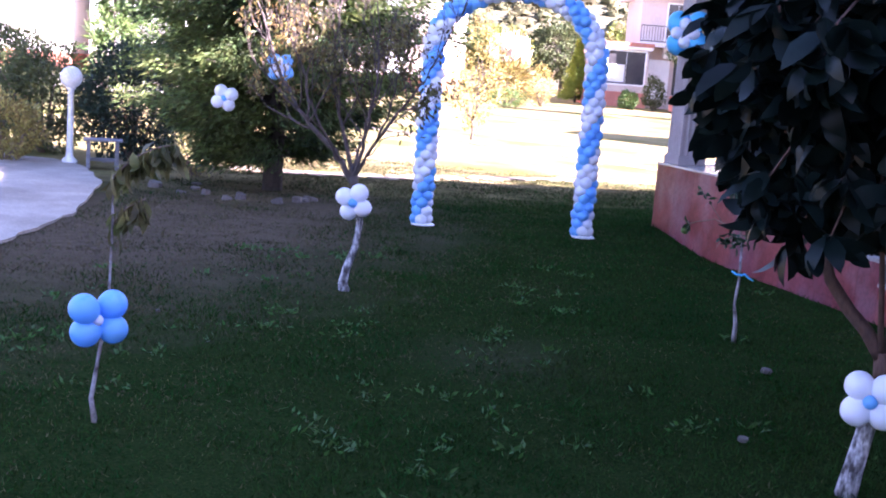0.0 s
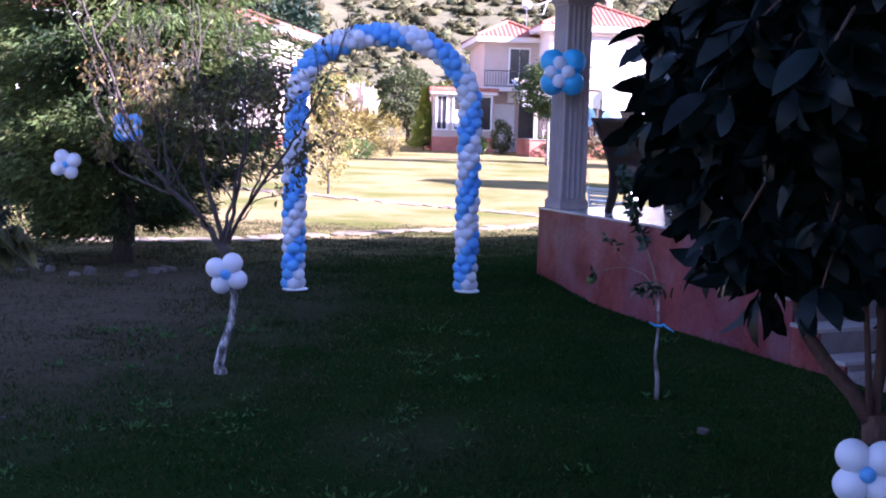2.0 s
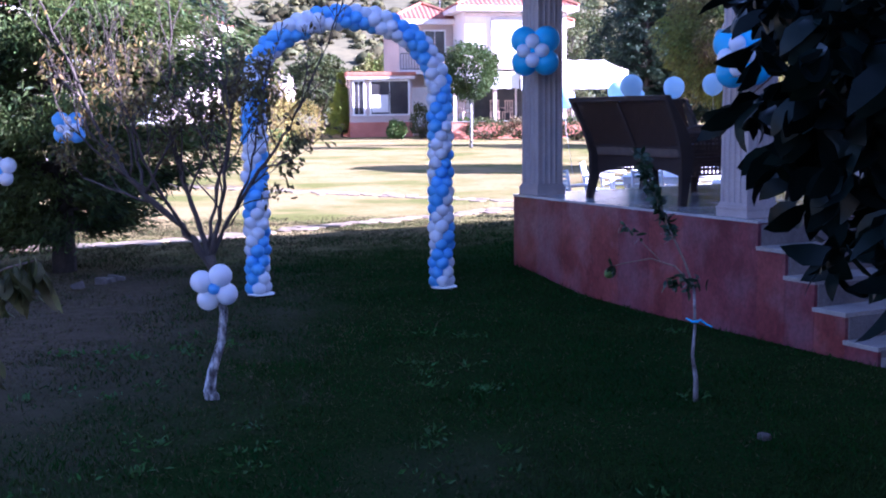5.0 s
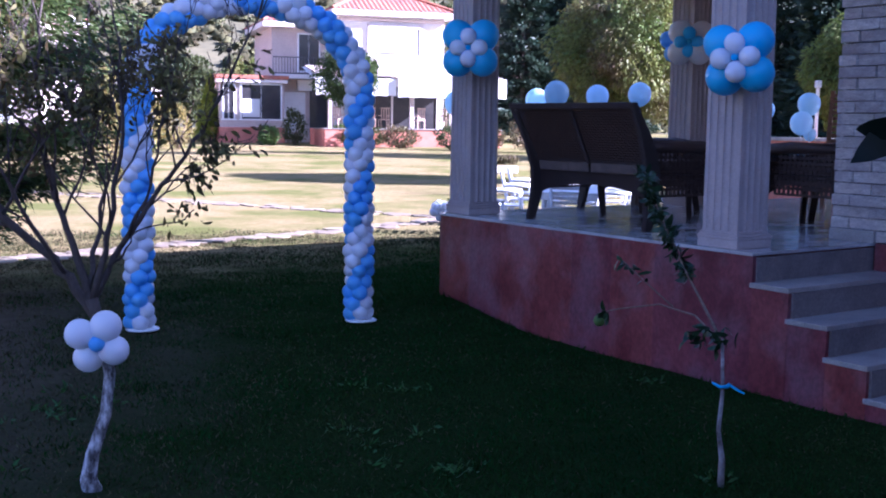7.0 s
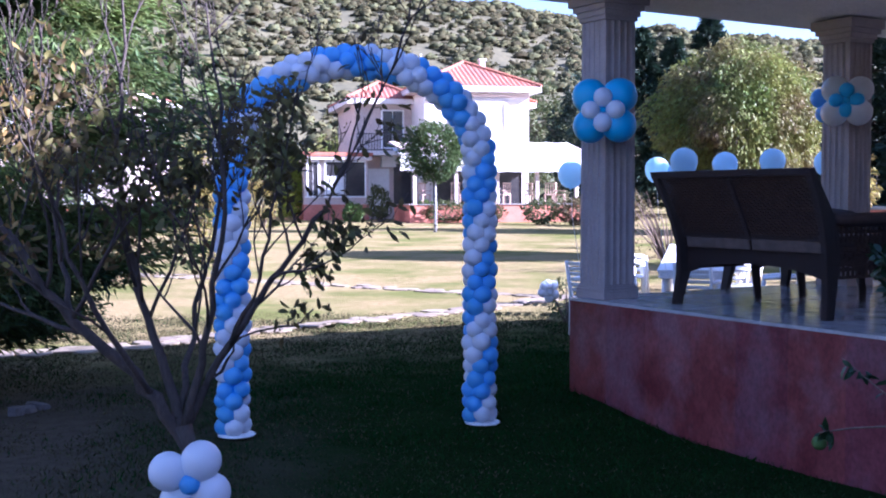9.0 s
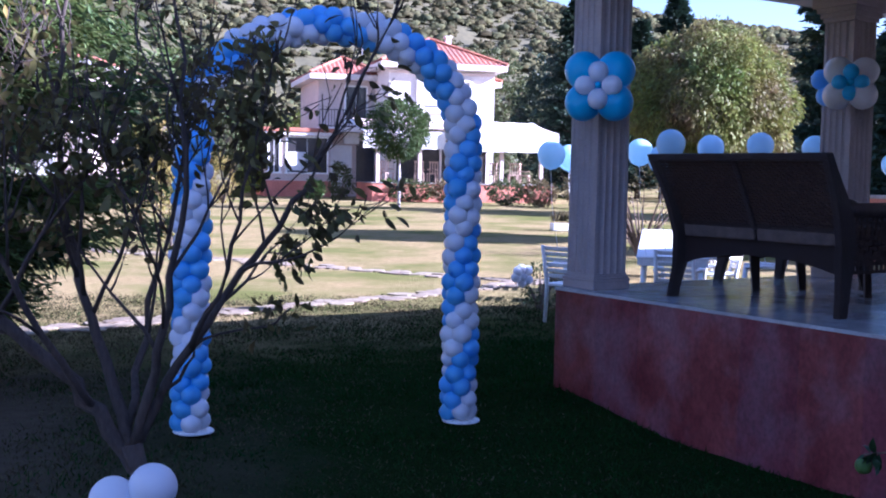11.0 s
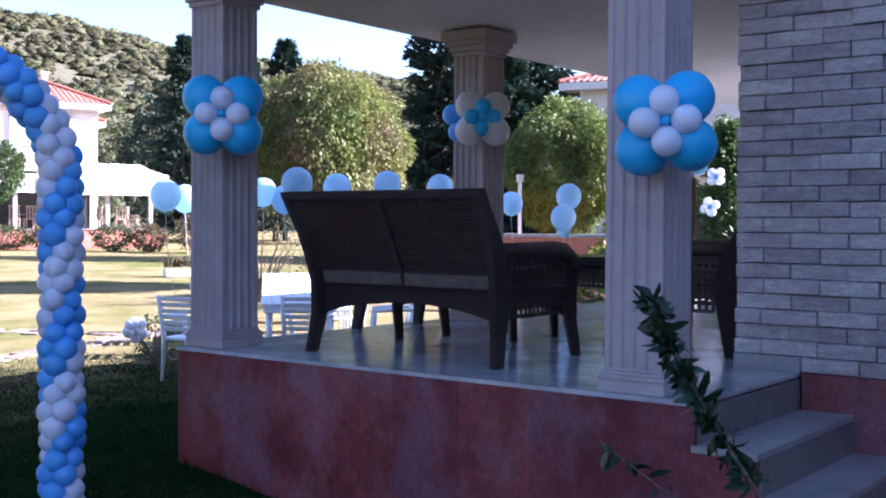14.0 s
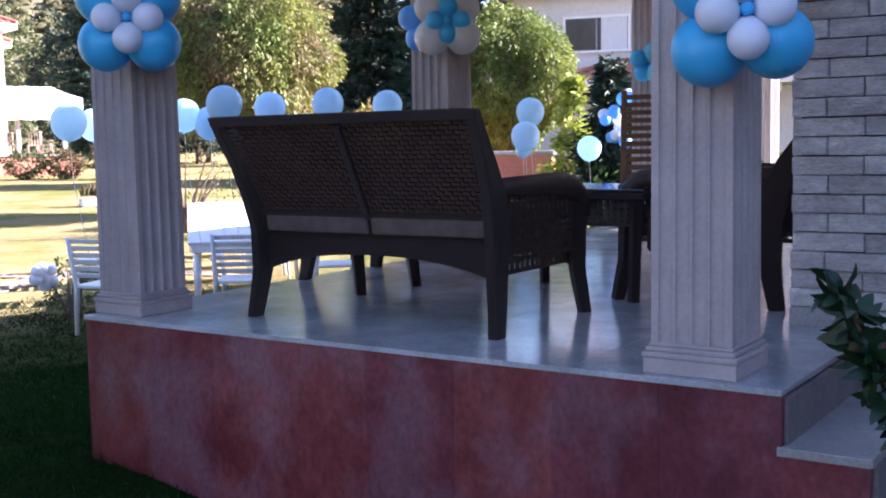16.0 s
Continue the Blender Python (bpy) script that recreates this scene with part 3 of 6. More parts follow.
def house_roof(name, u0, u1, v0, v1, z, rise, label):
    """A plain hipped roof over the house, with a thick eaves edge."""
    bm = bmesh.new()
    d = min(u1 - u0, v1 - v0) / 2
    low = [bm.verts.new(c) for c in ((u0, v0, z - 0.16), (u1, v0, z - 0.16), (u1, v1, z - 0.16), (u0, v1, z - 0.16))]
    mid = [bm.verts.new(c) for c in ((u0, v0, z), (u1, v0, z), (u1, v1, z), (u0, v1, z))]
    if u1 - u0 > v1 - v0:
        ra, rb = bm.verts.new((u0 + d, (v0 + v1) / 2, z + rise)), bm.verts.new((u1 - d, (v0 + v1) / 2, z + rise))
        tops = ((mid[0], mid[1], rb, ra), (mid[1], mid[2], rb), (mid[2], mid[3], ra, rb), (mid[3], mid[0], ra))
    else:
        ra, rb = bm.verts.new(((u0 + u1) / 2, v0 + d, z + rise)), bm.verts.new(((u0 + u1) / 2, v1 - d, z + rise))
        tops = ((mid[0], mid[1], ra), (mid[1], mid[2], rb, ra), (mid[2], mid[3], rb), (mid[3], mid[0], ra, rb))
    for f in tops:
        bm.faces.new(f)
    for i in range(4):
        bm.faces.new((low[i], low[(i + 1) % 4], mid[(i + 1) % 4], mid[i]))
    bm.faces.new(low[::-1])
    bmesh.ops.recalc_face_normals(bm, faces=bm.faces)
    tagged(part(name, bm, ROOF, None, m=at(0, 0)), label, "roof", kind="structure")


# both roofs are out of view; eaves heights set by the shadows they must cast
house_roof("roof_main", 2.6, 9.3, 0.75, 9.5, 5.15, 2.0, "unseen red tiled hipped roof of the house, sized to shade the lawn")
house_roof("roof_porch", -0.55, 2.58, -0.65, 9.8, 3.62, 0.8, "unseen red tiled hipped roof of the porch, sized to shade the arch")
tagged(part("fascia", boxes(((1.5, -0.02, 3.012), (2.6, 0.12, 0.05)), bevel=0.01), SOFFIT, None, m=at(0, 0.12)), "painted edge moulding under the soffit", "trim", kind="structure")


def build_house():
    w = thing("wall_house", at(0, 0), "house wall of split grey stone blocks in running bond", "wall", kind="structure")
    V = 1.2
    part("core", boxes(((7.23, V + 3.555, 1.7), (8.5, 7.0, 3.4)), bevel=0.0), MORTAR, w)
    part("plinth", boxes(((7.31, V + 0.02, 0.41), (8.0, 0.06, 0.86)), bevel=0.004), CLAD, w, "pink stone plinth")
    part("skirting", boxes(((3.127, V + 0.017, 0.8795), (0.345, 0.06, 0.079)), bevel=0.004), STEP, w, "pale stone skirting block")
    part("far_facing", boxes(((8.1, V + 0.034, 1.7), (6.6, 0.04, 2.9)), bevel=0.0), BRICK, w)
    me = []
    for L in (0.282, 0.139):
        bm = bmesh.new()
        box(bm, (0, 0, 0), (L, 0.05, 0.0722), bevel=0.005)
        # a hand-split face: the front bulges a little at random
        rg = np.random.default_rng(int(L * 1000))
        for v in bm.verts:
            if v.co.y < -0.02:
                v.co.y += rg.normal(0, 0.0022)
        m = bpy.data.meshes.new("stone_block")
        bm.to_mesh(m)
        bm.free()
        m.materials.append(BRICK)
        me.append(m)
    rng = np.random.default_rng(4)
    for row in range(-1, 30):
        z = 0.9575 + 0.0772 * row
        u = (2.956 if row >= 0 else 3.305) + rng.normal(0, 0.005)
        if row % 2 == 0:
            shared("stone_block", me[1], w, pose(u + 0.069, V + 0.03 + rng.normal(0, 0.004), z))
            u += 0.1435
        while u < 4.7:
            shared("stone_block", me[0], w, pose(u + 0.1405, V + 0.03 + rng.normal(0, 0.005), z + rng.normal(0, 0.0008), rng.normal(0, 0.8), 0, rng.normal(0, 0.4)))
            u += 0.287
    # return of the corner
    part("corner_return", boxes(((2.958, V + 3.56, 2.0), (0.03, 6.98, 2.3)), bevel=0.0), BRICK, w)


build_house()
# added blocks out of view: they keep sun and southern sky off the lawn
tagged(part("wall_wing", boxes(((16.9, 4.6, 2.85), (11.0, 6.4, 5.7)), ((19.5, -4.0, 2.85), (6.0, 11.0, 5.7)), bevel=0.02), PLASTER, None, m=at(0, 0)),
       "unseen cream plastered wing, added to shade the garden corner", "wall", kind="structure")


# roofs of the added wings, set high enough to shade the near lawn
house_roof("roof_wing", 9.35, 22.9, 0.9, 8.8, 5.86, 2.3, "unseen red tiled hipped roof of the added side wing, for shade")
house_roof("roof_south", 16.2, 22.8, -9.9, 0.86, 5.86, 2.2, "unseen red tiled hipped roof of the added south wing, for shade")


def build_steps():
    st = thing("porch_steps", at(0, 0), "pale marble steps descending beside the stone wall", "stairs", kind="structure")
    u, z = 3.285, SLAB_Z
    for i in range(4):
        z -= 0.18
        part("tread", boxes(((0, 0, 0), (0.29, 1.195, 0.03)), bevel=0.004), STEP, st, m=pose(u + 0.135, 0.598, z - 0.015))
        part("riser", boxes(((0, 0, 0), (0.02, 1.16, 0.15)), bevel=0.002), RISER, st, m=pose(u + 0.006, 0.615, z + 0.075))
        part("stringer", boxes(((0, 0, 0), (0.268, 0.03, max(z - 0.03, 0.02) + 0.02)), bevel=0.002), CLAD, st, "pink stone side facing", m=pose(u + 0.138, 0.022, (z - 0.03) / 2 - 0.01))
        part("infill", boxes(((0, 0, 0), (0.26, 1.14, max(z - 0.032, 0.02))), bevel=0.0), CLADJ, st, m=pose(u + 0.138, 0.62, (z - 0.032) / 2))
        u += 0.27
    part("riser", boxes(((0, 0, 0), (0.02, 1.16, 0.11)), bevel=0.002), RISER, st, m=pose(u + 0.006, 0.615, 0.045))


build_steps()
walkway = thing("walkway", at(0, 0), "pale stone walkway along the house at the foot of the steps", "pavement", kind="structure")
for k in range(9):
    part("paving_slab", boxes(((0, 0, 0), (0.795, 1.16, 0.09)), bevel=0.006), WALK, walkway, m=pose(4.78 + 0.8 * k, 0.6, 0.015))


# ---- balloons ----
B_BLUE, B_WHITE = balloon_mesh("balloon", BLUE), balloon_mesh("balloon", WHITE_B)
B_SKY, B_PEARL, B_PALE, B_TEAL = (balloon_mesh("balloon", m, seg=24, rings=15) for m in (SKYBLUE, PEARL, PALE_B, TEAL_B))
B_WBIG, B_BBIG = balloon_mesh("balloon", WHITE_B, seg=24, rings=15), balloon_mesh("balloon", BLUE, seg=24, rings=15)


def build_arch():
    a, b = Vector((-1.03, 11.439, 0)), Vector((0.63, 11.707, 0))
    mid, half = (a + b) / 2, (b - a).length / 2
    x = (b - a).normalized()
    arch = thing("balloon_arch", Matrix.Translation(mid), "freestanding arch of small blue and white balloons in spiral bands", "balloon arch")
    spring, rise = 1.82, 0.66
    line = [(-half, z) for z in np.linspace(0.08, spring, 60)]
    line += [(-half * math.cos(t), spring + rise * math.sin(t)) for t in np.linspace(0, math.pi, 90)[1:-1]]
    line += [(half, z) for z in np.linspace(spring, 0.08, 60)]
    line = np.array(line)
    seg = np.r_[0, np.cumsum(np.hypot(*np.diff(line, axis=0).T))]
    n = int(seg[-1] / 0.083)
    rng = np.random.default_rng(3)
    for i in range(n + 1):
        s = seg[-1] * i / n
        px, pz = np.interp(s, seg, line[:, 0]), np.interp(s, seg, line[:, 1])
        qx, qz = np.interp(min(s + 0.02, seg[-1]), seg, line[:, 0]), np.interp(min(s + 0.02, seg[-1]), seg, line[:, 1])
        rx, rz = np.interp(max(s - 0.02, 0), seg, line[:, 0]), np.interp(max(s - 0.02, 0), seg, line[:, 1])
        d = (x * (qx - rx) + Vector((0, 0, qz - rz))).normalized()
        e1 = Vector((-x.y, x.x, 0))
        e2 = d.cross(e1).normalized()
        for k in range(4):
            th = k * math.pi / 2 + (i % 2) * math.pi / 4 + rng.normal(0, 0.07)
            out = e1 * math.cos(th) + e2 * math.sin(th)
            band = (th - 2 * math.pi * s / 0.66 + 1.0) % (2 * math.pi)
            r = 0.0635 * rng.uniform(0.93, 1.07)
            place = x * px + Vector((0, 0, pz)) + out * (0.062 + rng.normal(0, 0.004)) + d * rng.normal(0, 0.006)
            way = (out + d * rng.normal(0, 0.15)).normalized()
            shared("balloon", B_BLUE if band < math.pi else B_WHITE, arch, aim(place, way, r))
    for sgn in (-1, 1):
        bm = lathe([(0.02, 0.012), (0.12, 0.012), (0.125, 0.018), (0.118, 0.026), (0.05, 0.03), (0.02, 0.034)], 28)
        part("foot_plate", bm, METAL_W, arch, "white round foot plate", smooth=True, m=Matrix.Translation(x * half * sgn + x * 0.02))
    v, f = [], []
    tube([x * px + Vector((0, 0, pz)) for px, pz in line[::6]], [0.012] * len(line[::6]), 6, v, f)
    array_part("frame_rod", v, f, METAL_W, arch)
    return arch


build_arch()


def flower(m, big, small, rb, rs, n_small, centre, label, spin=45.0, group="balloon flowers", second=None, rc=0.03, tie=False, jig=0.02, seed=0):
    """A balloon flower that faces -y in its own frame: four petals round a heart."""
    rng = np.random.default_rng(seed)
    fl = thing("balloon_flower", m, label, "balloon flower", group)
    for k in range(4):
        t = radians(spin + 90 * k)
        out = Vector((math.cos(t), 0, math.sin(t)))
        shared("petal_balloon", big, fl, aim(out * rb * 1.12 + Vector((0, rng.normal(0, jig), 0)), (out + Vector((0, -0.15, 0))).normalized(), rb * rng.uniform(0.96, 1.03)))
    if n_small:
        for k in range(4):
            t = radians(spin + 45 + 90 * k)
            out = Vector((math.cos(t), 0, math.sin(t)))
            shared("inner_balloon", small, fl, aim(out * rs * 1.3 + Vector((0, -rb * 0.85, 0)), (out + Vector((0, -0.5, 0))).normalized(), rs * rng.uniform(0.95, 1.04)))
        shared("heart_balloon", centre, fl, aim((0, -rb * 0.85 - rs * 0.25, 0), (0, -1, 0), rc))
    else:
        shared("heart_balloon", centre, fl, aim((0, -rb * 0.62, 0), (0, -1, 0), rs))
    if second:
        for k in range(4):
            t = radians(spin + 20 + 90 * k)
            out = Vector((math.cos(t), 0, math.sin(t)))
            shared("rear_balloon", second, fl, aim(out * rb * 0.8 + Vector((-rb * 1.2, rb * 1.3, 0)), out, rb * 0.72))
    if tie:
        v, f = [], []
        tube([(-0.1 + 0.012 * i, 0.02 - 0.012 * (6 - abs(i - 6)) * 0.2, 0.0) for i in range(18)], [0.004] * 18, 5, v, f)
        array_part("tie", v, f, SKYBLUE, fl)
    return fl


# on the columns, turned to the lawn corner
def col_m(u, v, z, turn=45, lean=0):
    return at(u, v, z, turn) @ pose(0, 0, 0, 0, lean, 0)


flower(col_m(0.43, -0.02, 2.175), B_SKY, B_WBIG, 0.125, 0.066, 1, B_SKY, "large blue balloon flower with white heart tied to a column", tie=True, rc=0.022, seed=1)
flower(col_m(3.175, -0.06, 1.993, turn=27, lean=-4), B_SKY, B_WBIG, 0.118, 0.064, 1, B_SKY, "large blue balloon flower with white heart tied to a column", tie=True, rc=0.022, spin=45, seed=2)
flower(col_m(0.5, 2.4, 2.339, turn=36), B_PEARL, B_SKY, 0.113, 0.06, 1, B_SKY, "white balloon flower with blue heart tied to the rear column", tie=True, second=B_BBIG, spin=44, seed=3)
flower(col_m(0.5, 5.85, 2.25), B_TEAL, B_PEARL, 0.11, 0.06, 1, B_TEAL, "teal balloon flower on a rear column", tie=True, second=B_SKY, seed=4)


def on_tree(x, y, z, turn=0):
    return pose(x, y, z, 0, 0, turn)


flower(on_tree(-0.772, 7.72, 0.647, 6), B_WBIG, B_BBIG, 0.068, 0.036, 0, B_BBIG, "white balloon flower with blue heart on a fruit tree trunk", spin=62, seed=5)
flower(on_tree(-0.853, 4.12, 0.522, 20), B_BBIG, B_WBIG, 0.064, 0.024, 0, B_WBIG, "blue balloon flower with tiny white heart on a sapling", spin=48, seed=6)
flower(on_tree(2.268, 4.6, 0.448, -18), B_WBIG, B_BBIG, 0.064, 0.03, 0, B_BBIG, "white balloon flower with blue heart on a whitewashed trunk", spin=45, seed=7)
flower(on_tree(-3.44, 11.9, 1.14, 8), B_WBIG, B_BBIG, 0.075, 0.045, 0, B_BBIG, "white balloon flower with blue heart hung on the fir", spin=30, seed=8)
flower(on_tree(-2.66, 11.45, 1.53, 8), B_BBIG, B_WBIG, 0.077, 0.045, 1, B_WBIG, "blue balloon flower with white heart hung on the fir", spin=45, seed=9)


# ---- plants close by ----
def build_plum():
    rng = np.random.default_rng(12)
    tree = thing("fruit_tree", Matrix.Translation((-0.795, 7.74, 0)), "small half-bare fruit tree with limewashed trunk and browning leaves", "tree")
    v, f = tube([(0.0, 0, -0.05), (-0.03, 0.01, 0.04), (-0.01, 0, 0.15), (0.05, 0.0, 0.33), (0.07, 0.0, 0.5), (0.045, 0.0, 0.66)], [0.05, 0.036, 0.029, 0.025, 0.024, 0.025], 12)
    array_part("trunk", v, f, WHITEWASH, tree, "limewashed trunk", smooth=True)
    v, f = tube([(0.045, 0, 0.66), (0.02, 0, 0.75), (0.0, 0.0, 0.83)], [0.027, 0.026, 0.03], 10)
    array_part("upper_trunk", v, f, BARK, tree, smooth=True)
    # main limbs: line, radius at the foot, offshoots, their length
    limbs = [
        ([(0.01, 0, 0.76), (-0.09, 0, 0.92), (-0.19, 0.0, 1.03), (-0.35, -0.01, 1.19), (-0.46, -0.02, 1.32), (-0.57, -0.02, 1.5), (-0.7, -0.02, 1.8), (-0.82, 0.0, 2.1), (-0.93, 0.02, 2.4)], 0.024, 10, 0.5),
        ([(0.0, 0, 0.8), (-0.04, 0.02, 0.95), (-0.1, 0.05, 1.12), (-0.16, 0.08, 1.27), (-0.2, 0.1, 1.48), (-0.22, 0.12, 1.78), (-0.2, 0.14, 2.08), (-0.22, 0.15, 2.35)], 0.019, 9, 0.46),
        ([(0.0, 0, 0.82), (0.05, -0.02, 0.98), (0.09, -0.04, 1.14), (0.13, -0.06, 1.38), (0.16, -0.07, 1.58), (0.14, -0.08, 1.86), (0.1, -0.08, 2.2)], 0.016, 8, 0.42),
        ([(0.02, 0, 0.84), (0.08, 0, 0.99), (0.2, 0.0, 1.16), (0.29, 0.0, 1.3), (0.4, 0.0, 1.43), (0.51, 0.0, 1.62), (0.62, 0.0, 1.85), (0.73, 0.0, 2.1), (0.77, 0.0, 2.28)], 0.015, 9, 0.3),
        ([(-0.02, 0, 0.85), (0.0, 0.16, 1.1), (0.06, 0.3, 1.4), (0.12, 0.38, 1.75), (0.14, 0.42, 2.05)], 0.013, 6, 0.36),
        ([(-0.1, 0, 0.93), (-0.2, -0.16, 1.15), (-0.3, -0.24, 1.4), (-0.38, -0.3, 1.7), (-0.42, -0.3, 2.0)], 0.012, 7, 0.42),
        ([(-0.35, -0.01, 1.19), (-0.42, 0.14, 1.36), (-0.46, 0.26, 1.6), (-0.5, 0.3, 1.9), (-0.52, 0.3, 2.2)], 0.011, 7, 0.42),
        ([(0.07, 0, 0.97), (0.14, 0.05, 1.03), (0.19, 0.06, 1.12), (0.3, 0.04, 1.15), (0.38, 0.02, 1.17), (0.43, 0.0, 1.21)], 0.006, 0, 0.2),
        ([(0.16, -0.01, 1.1), (0.24, -0.1, 1.26), (0.3, -0.14, 1.45), (0.34, -0.16, 1.7), (0.4, -0.16, 1.95)], 0.009, 6, 0.3),
    ]
    tips = []
    for line, r, kids, ln in limbs:
        v, f = [], []
        pts = [Vector(q) for q in line]
        n = len(pts) - 1
        fine = []
        for i in range(n):
            for k in range(3):
                q = pts[i].lerp(pts[i + 1], k / 3)
                fine.append(q + Vector(rng.normal(0, 0.006, 3)) * (0 if i == 0 and k == 0 else 1))
        fine.append(pts[-1])
        m = len(fine) - 1
        tube(fine, [max(0.003, r * (1 - 0.82 * i / m)) for i in range(m + 1)], 7, v, f)
        for k in range(kids):
            t = 0.28 + 0.72 * (k + rng.uniform(0, 0.9)) / kids
            i = min(int(t * m), m - 1)
            d = (fine[i + 1] - fine[i]).normalized()
            side = d.cross(Vector(rng.normal(0, 1, 3))).normalized()
            grow(rng, fine[i], (d * 0.75 + side * 0.8 + Vector((0, 0, 0.25))).normalized(), ln * (1.15 - 0.6 * t) * rng.uniform(0.7, 1.2), max(0.0035, r * (0.5 - 0.3 * t)), 2, 0.4, 3, 0.3, 0.13, 0.0016, 5, v, f, tips, 0.55)
        for q in fine[2 * m // 3:]:
            tips.append((tuple(q), (0, 0, 1)))
        array_part("limb", v, f, BARK, tree, smooth=True)
    tips = [t for t in tips if t[0][2] > 1.0]
    p, w = spread_tips(rng, tips, 8, 0.035)
    clump = np.array([noise.noise((a[0] * 3.1, a[1] * 3.1 + 7, a[2] * 2.6)) for a in p])
    full = np.clip((2.15 - p[:, 2]) / 0.7, 0.08, 1.0) * np.where(p[:, 0] > 0.56, 0.3, 1.0) * np.where((p[:, 0] < -0.3) & (p[:, 2] > 1.5), 0.75, 1.0) * np.clip((p[:, 2] - 0.95) / 0.3, 0.15, 1.0)
    keep = rng.random(len(p)) < np.clip(0.56 + 2.2 * clump, 0.08, 1.0) * full
    p, w, clump = p[keep], w[keep], clump[keep]
    dry = (p[:, 0] < -0.38) & (p[:, 2] > 1.45) & (rng.random(len(p)) < 0.7)
    leaf_object("foliage", p[~dry], w[~dry], 0.044, 0.018, rng, L_PLUM, tree, "sparse brownish green leaves", droop=1.3, jitter=0.45, broad=True)
    leaf_object("dry_foliage", p[dry], w[dry], 0.046, 0.015, rng, L_DRY, tree, "curled dry orange leaves", droop=1.6, jitter=0.4)


def build_magnolia():
    rng = np.random.default_rng(21)
    tree = thing("broadleaf_tree", Matrix.Translation((2.3, 4.74, 0)), "dense evergreen tree with large dark leaves and a whitewashed foot", "tree")
    v, f = tube([(-0.06, 0, -0.05), (-0.04, 0, 0.1), (0.0, 0, 0.35), (0.03, 0, 0.5)], [0.05, 0.042, 0.036, 0.034], 12)
    array_part("trunk", v, f, WHITEWASH, tree, "whitewashed trunk foot", smooth=True)
    v, f = tube([(0.03, 0, 0.5), (0.03, 0, 0.62)], [0.042, 0.05], 10)
    array_part("upper_trunk", v, f, REDBARK, tree, smooth=True)
    tips = []
    for line, r in (([(0.02, 0, 0.58), (-0.06, 0, 0.7), (-0.14, 0.0, 0.78), (-0.23, 0.0, 0.9), (-0.28, 0.0, 1.04)], 0.032), ([(0.0, -0.02, 0.62), (-0.03, -0.05, 0.85), (-0.07, -0.08, 1.15)], 0.014),
                    ([(0.03, 0.0, 0.6), (0.04, 0.03, 0.85), (0.04, 0.06, 1.15)], 0.02), ([(0.05, 0, 0.57), (0.12, 0, 0.65), (0.2, 0, 0.72), (0.36, 0.0, 0.8), (0.46, 0.0, 0.88)], 0.03), ([(0.03, 0.05, 0.6), (0.12, 0.2, 0.85), (0.2, 0.32, 1.1)], 0.024)):
        v, f = [], []
        tube(line, [r * (1 - 0.25 * i / (len(line) - 1)) for i in range(len(line))], 8, v, f)
        d = (Vector(line[-1]) - Vector(line[-2])).normalized()
        for k in range(3):
            grow(rng, line[-1], (d + Vector(rng.normal(0, 0.45, 3)) + Vector((0, 0, 0.4))).normalized(), 0.75, r * 0.6, 2, 0.5, 3, 0.15, 0.09, 0.005, 7, v, f, tips, 0.62)
        array_part("limb", v, f, REDBARK, tree, smooth=True)
    # whorls of long leaves through a full rounded head
    C = rng.normal(0, 1, (900, 3))
    C /= np.linalg.norm(C, axis=1, keepdims=True)
    C *= rng.uniform(0.3, 1.0, (900, 1)) ** 0.45
    C *= np.array([1 + 0.25 * noise.noise((a[0] * 2, a[1] * 2, a[2] * 2)) for a in C])[:, None]
    C = C * (1.1, 1.1, 1.2) + (0.3, 0.1, 2.0)
    C = np.concatenate([C, np.array([t[0] for t in tips if t[0][2] > 0.8])])
    C = C[(C[:, 0] > -0.98) & (C[:, 2] > np.interp(C[:, 0], [-1.1, -0.8, -0.66, -0.5, -0.36, -0.16, 0.1, 0.22, 0.35, 0.5, 0.9, 1.6], [1.95, 1.6, 1.2, 1.04, 1.0, 1.14, 1.14, 0.92, 0.86, 0.98, 1.0, 1.1]))]
    v, f = [], []
    for c in C[::3]:
        tube([c, c * (0.88, 0.88, 0.9) + np.array((0.02, 0, 0.28))], [0.004, 0.006], 4, v, f, cap=False)
    array_part("twig_mass", v, f, REDBARK, tree, kind="stuff")
    per = 10
    p = np.repeat(C, per, 0) + rng.normal(0, 0.02, (len(C) * per, 3))
    ang = rng.uniform(0, 2 * math.pi, len(p))
    w = np.c_[np.cos(ang), np.sin(ang), rng.uniform(-0.9, 0.35, len(p))]
    leaf_object("foliage", p, w, 0.18, 0.078, rng, L_MAG, tree, "large glossy dark leaves, deepened for the crown's shade", droop=0.6, jitter=0.15, broad=True)


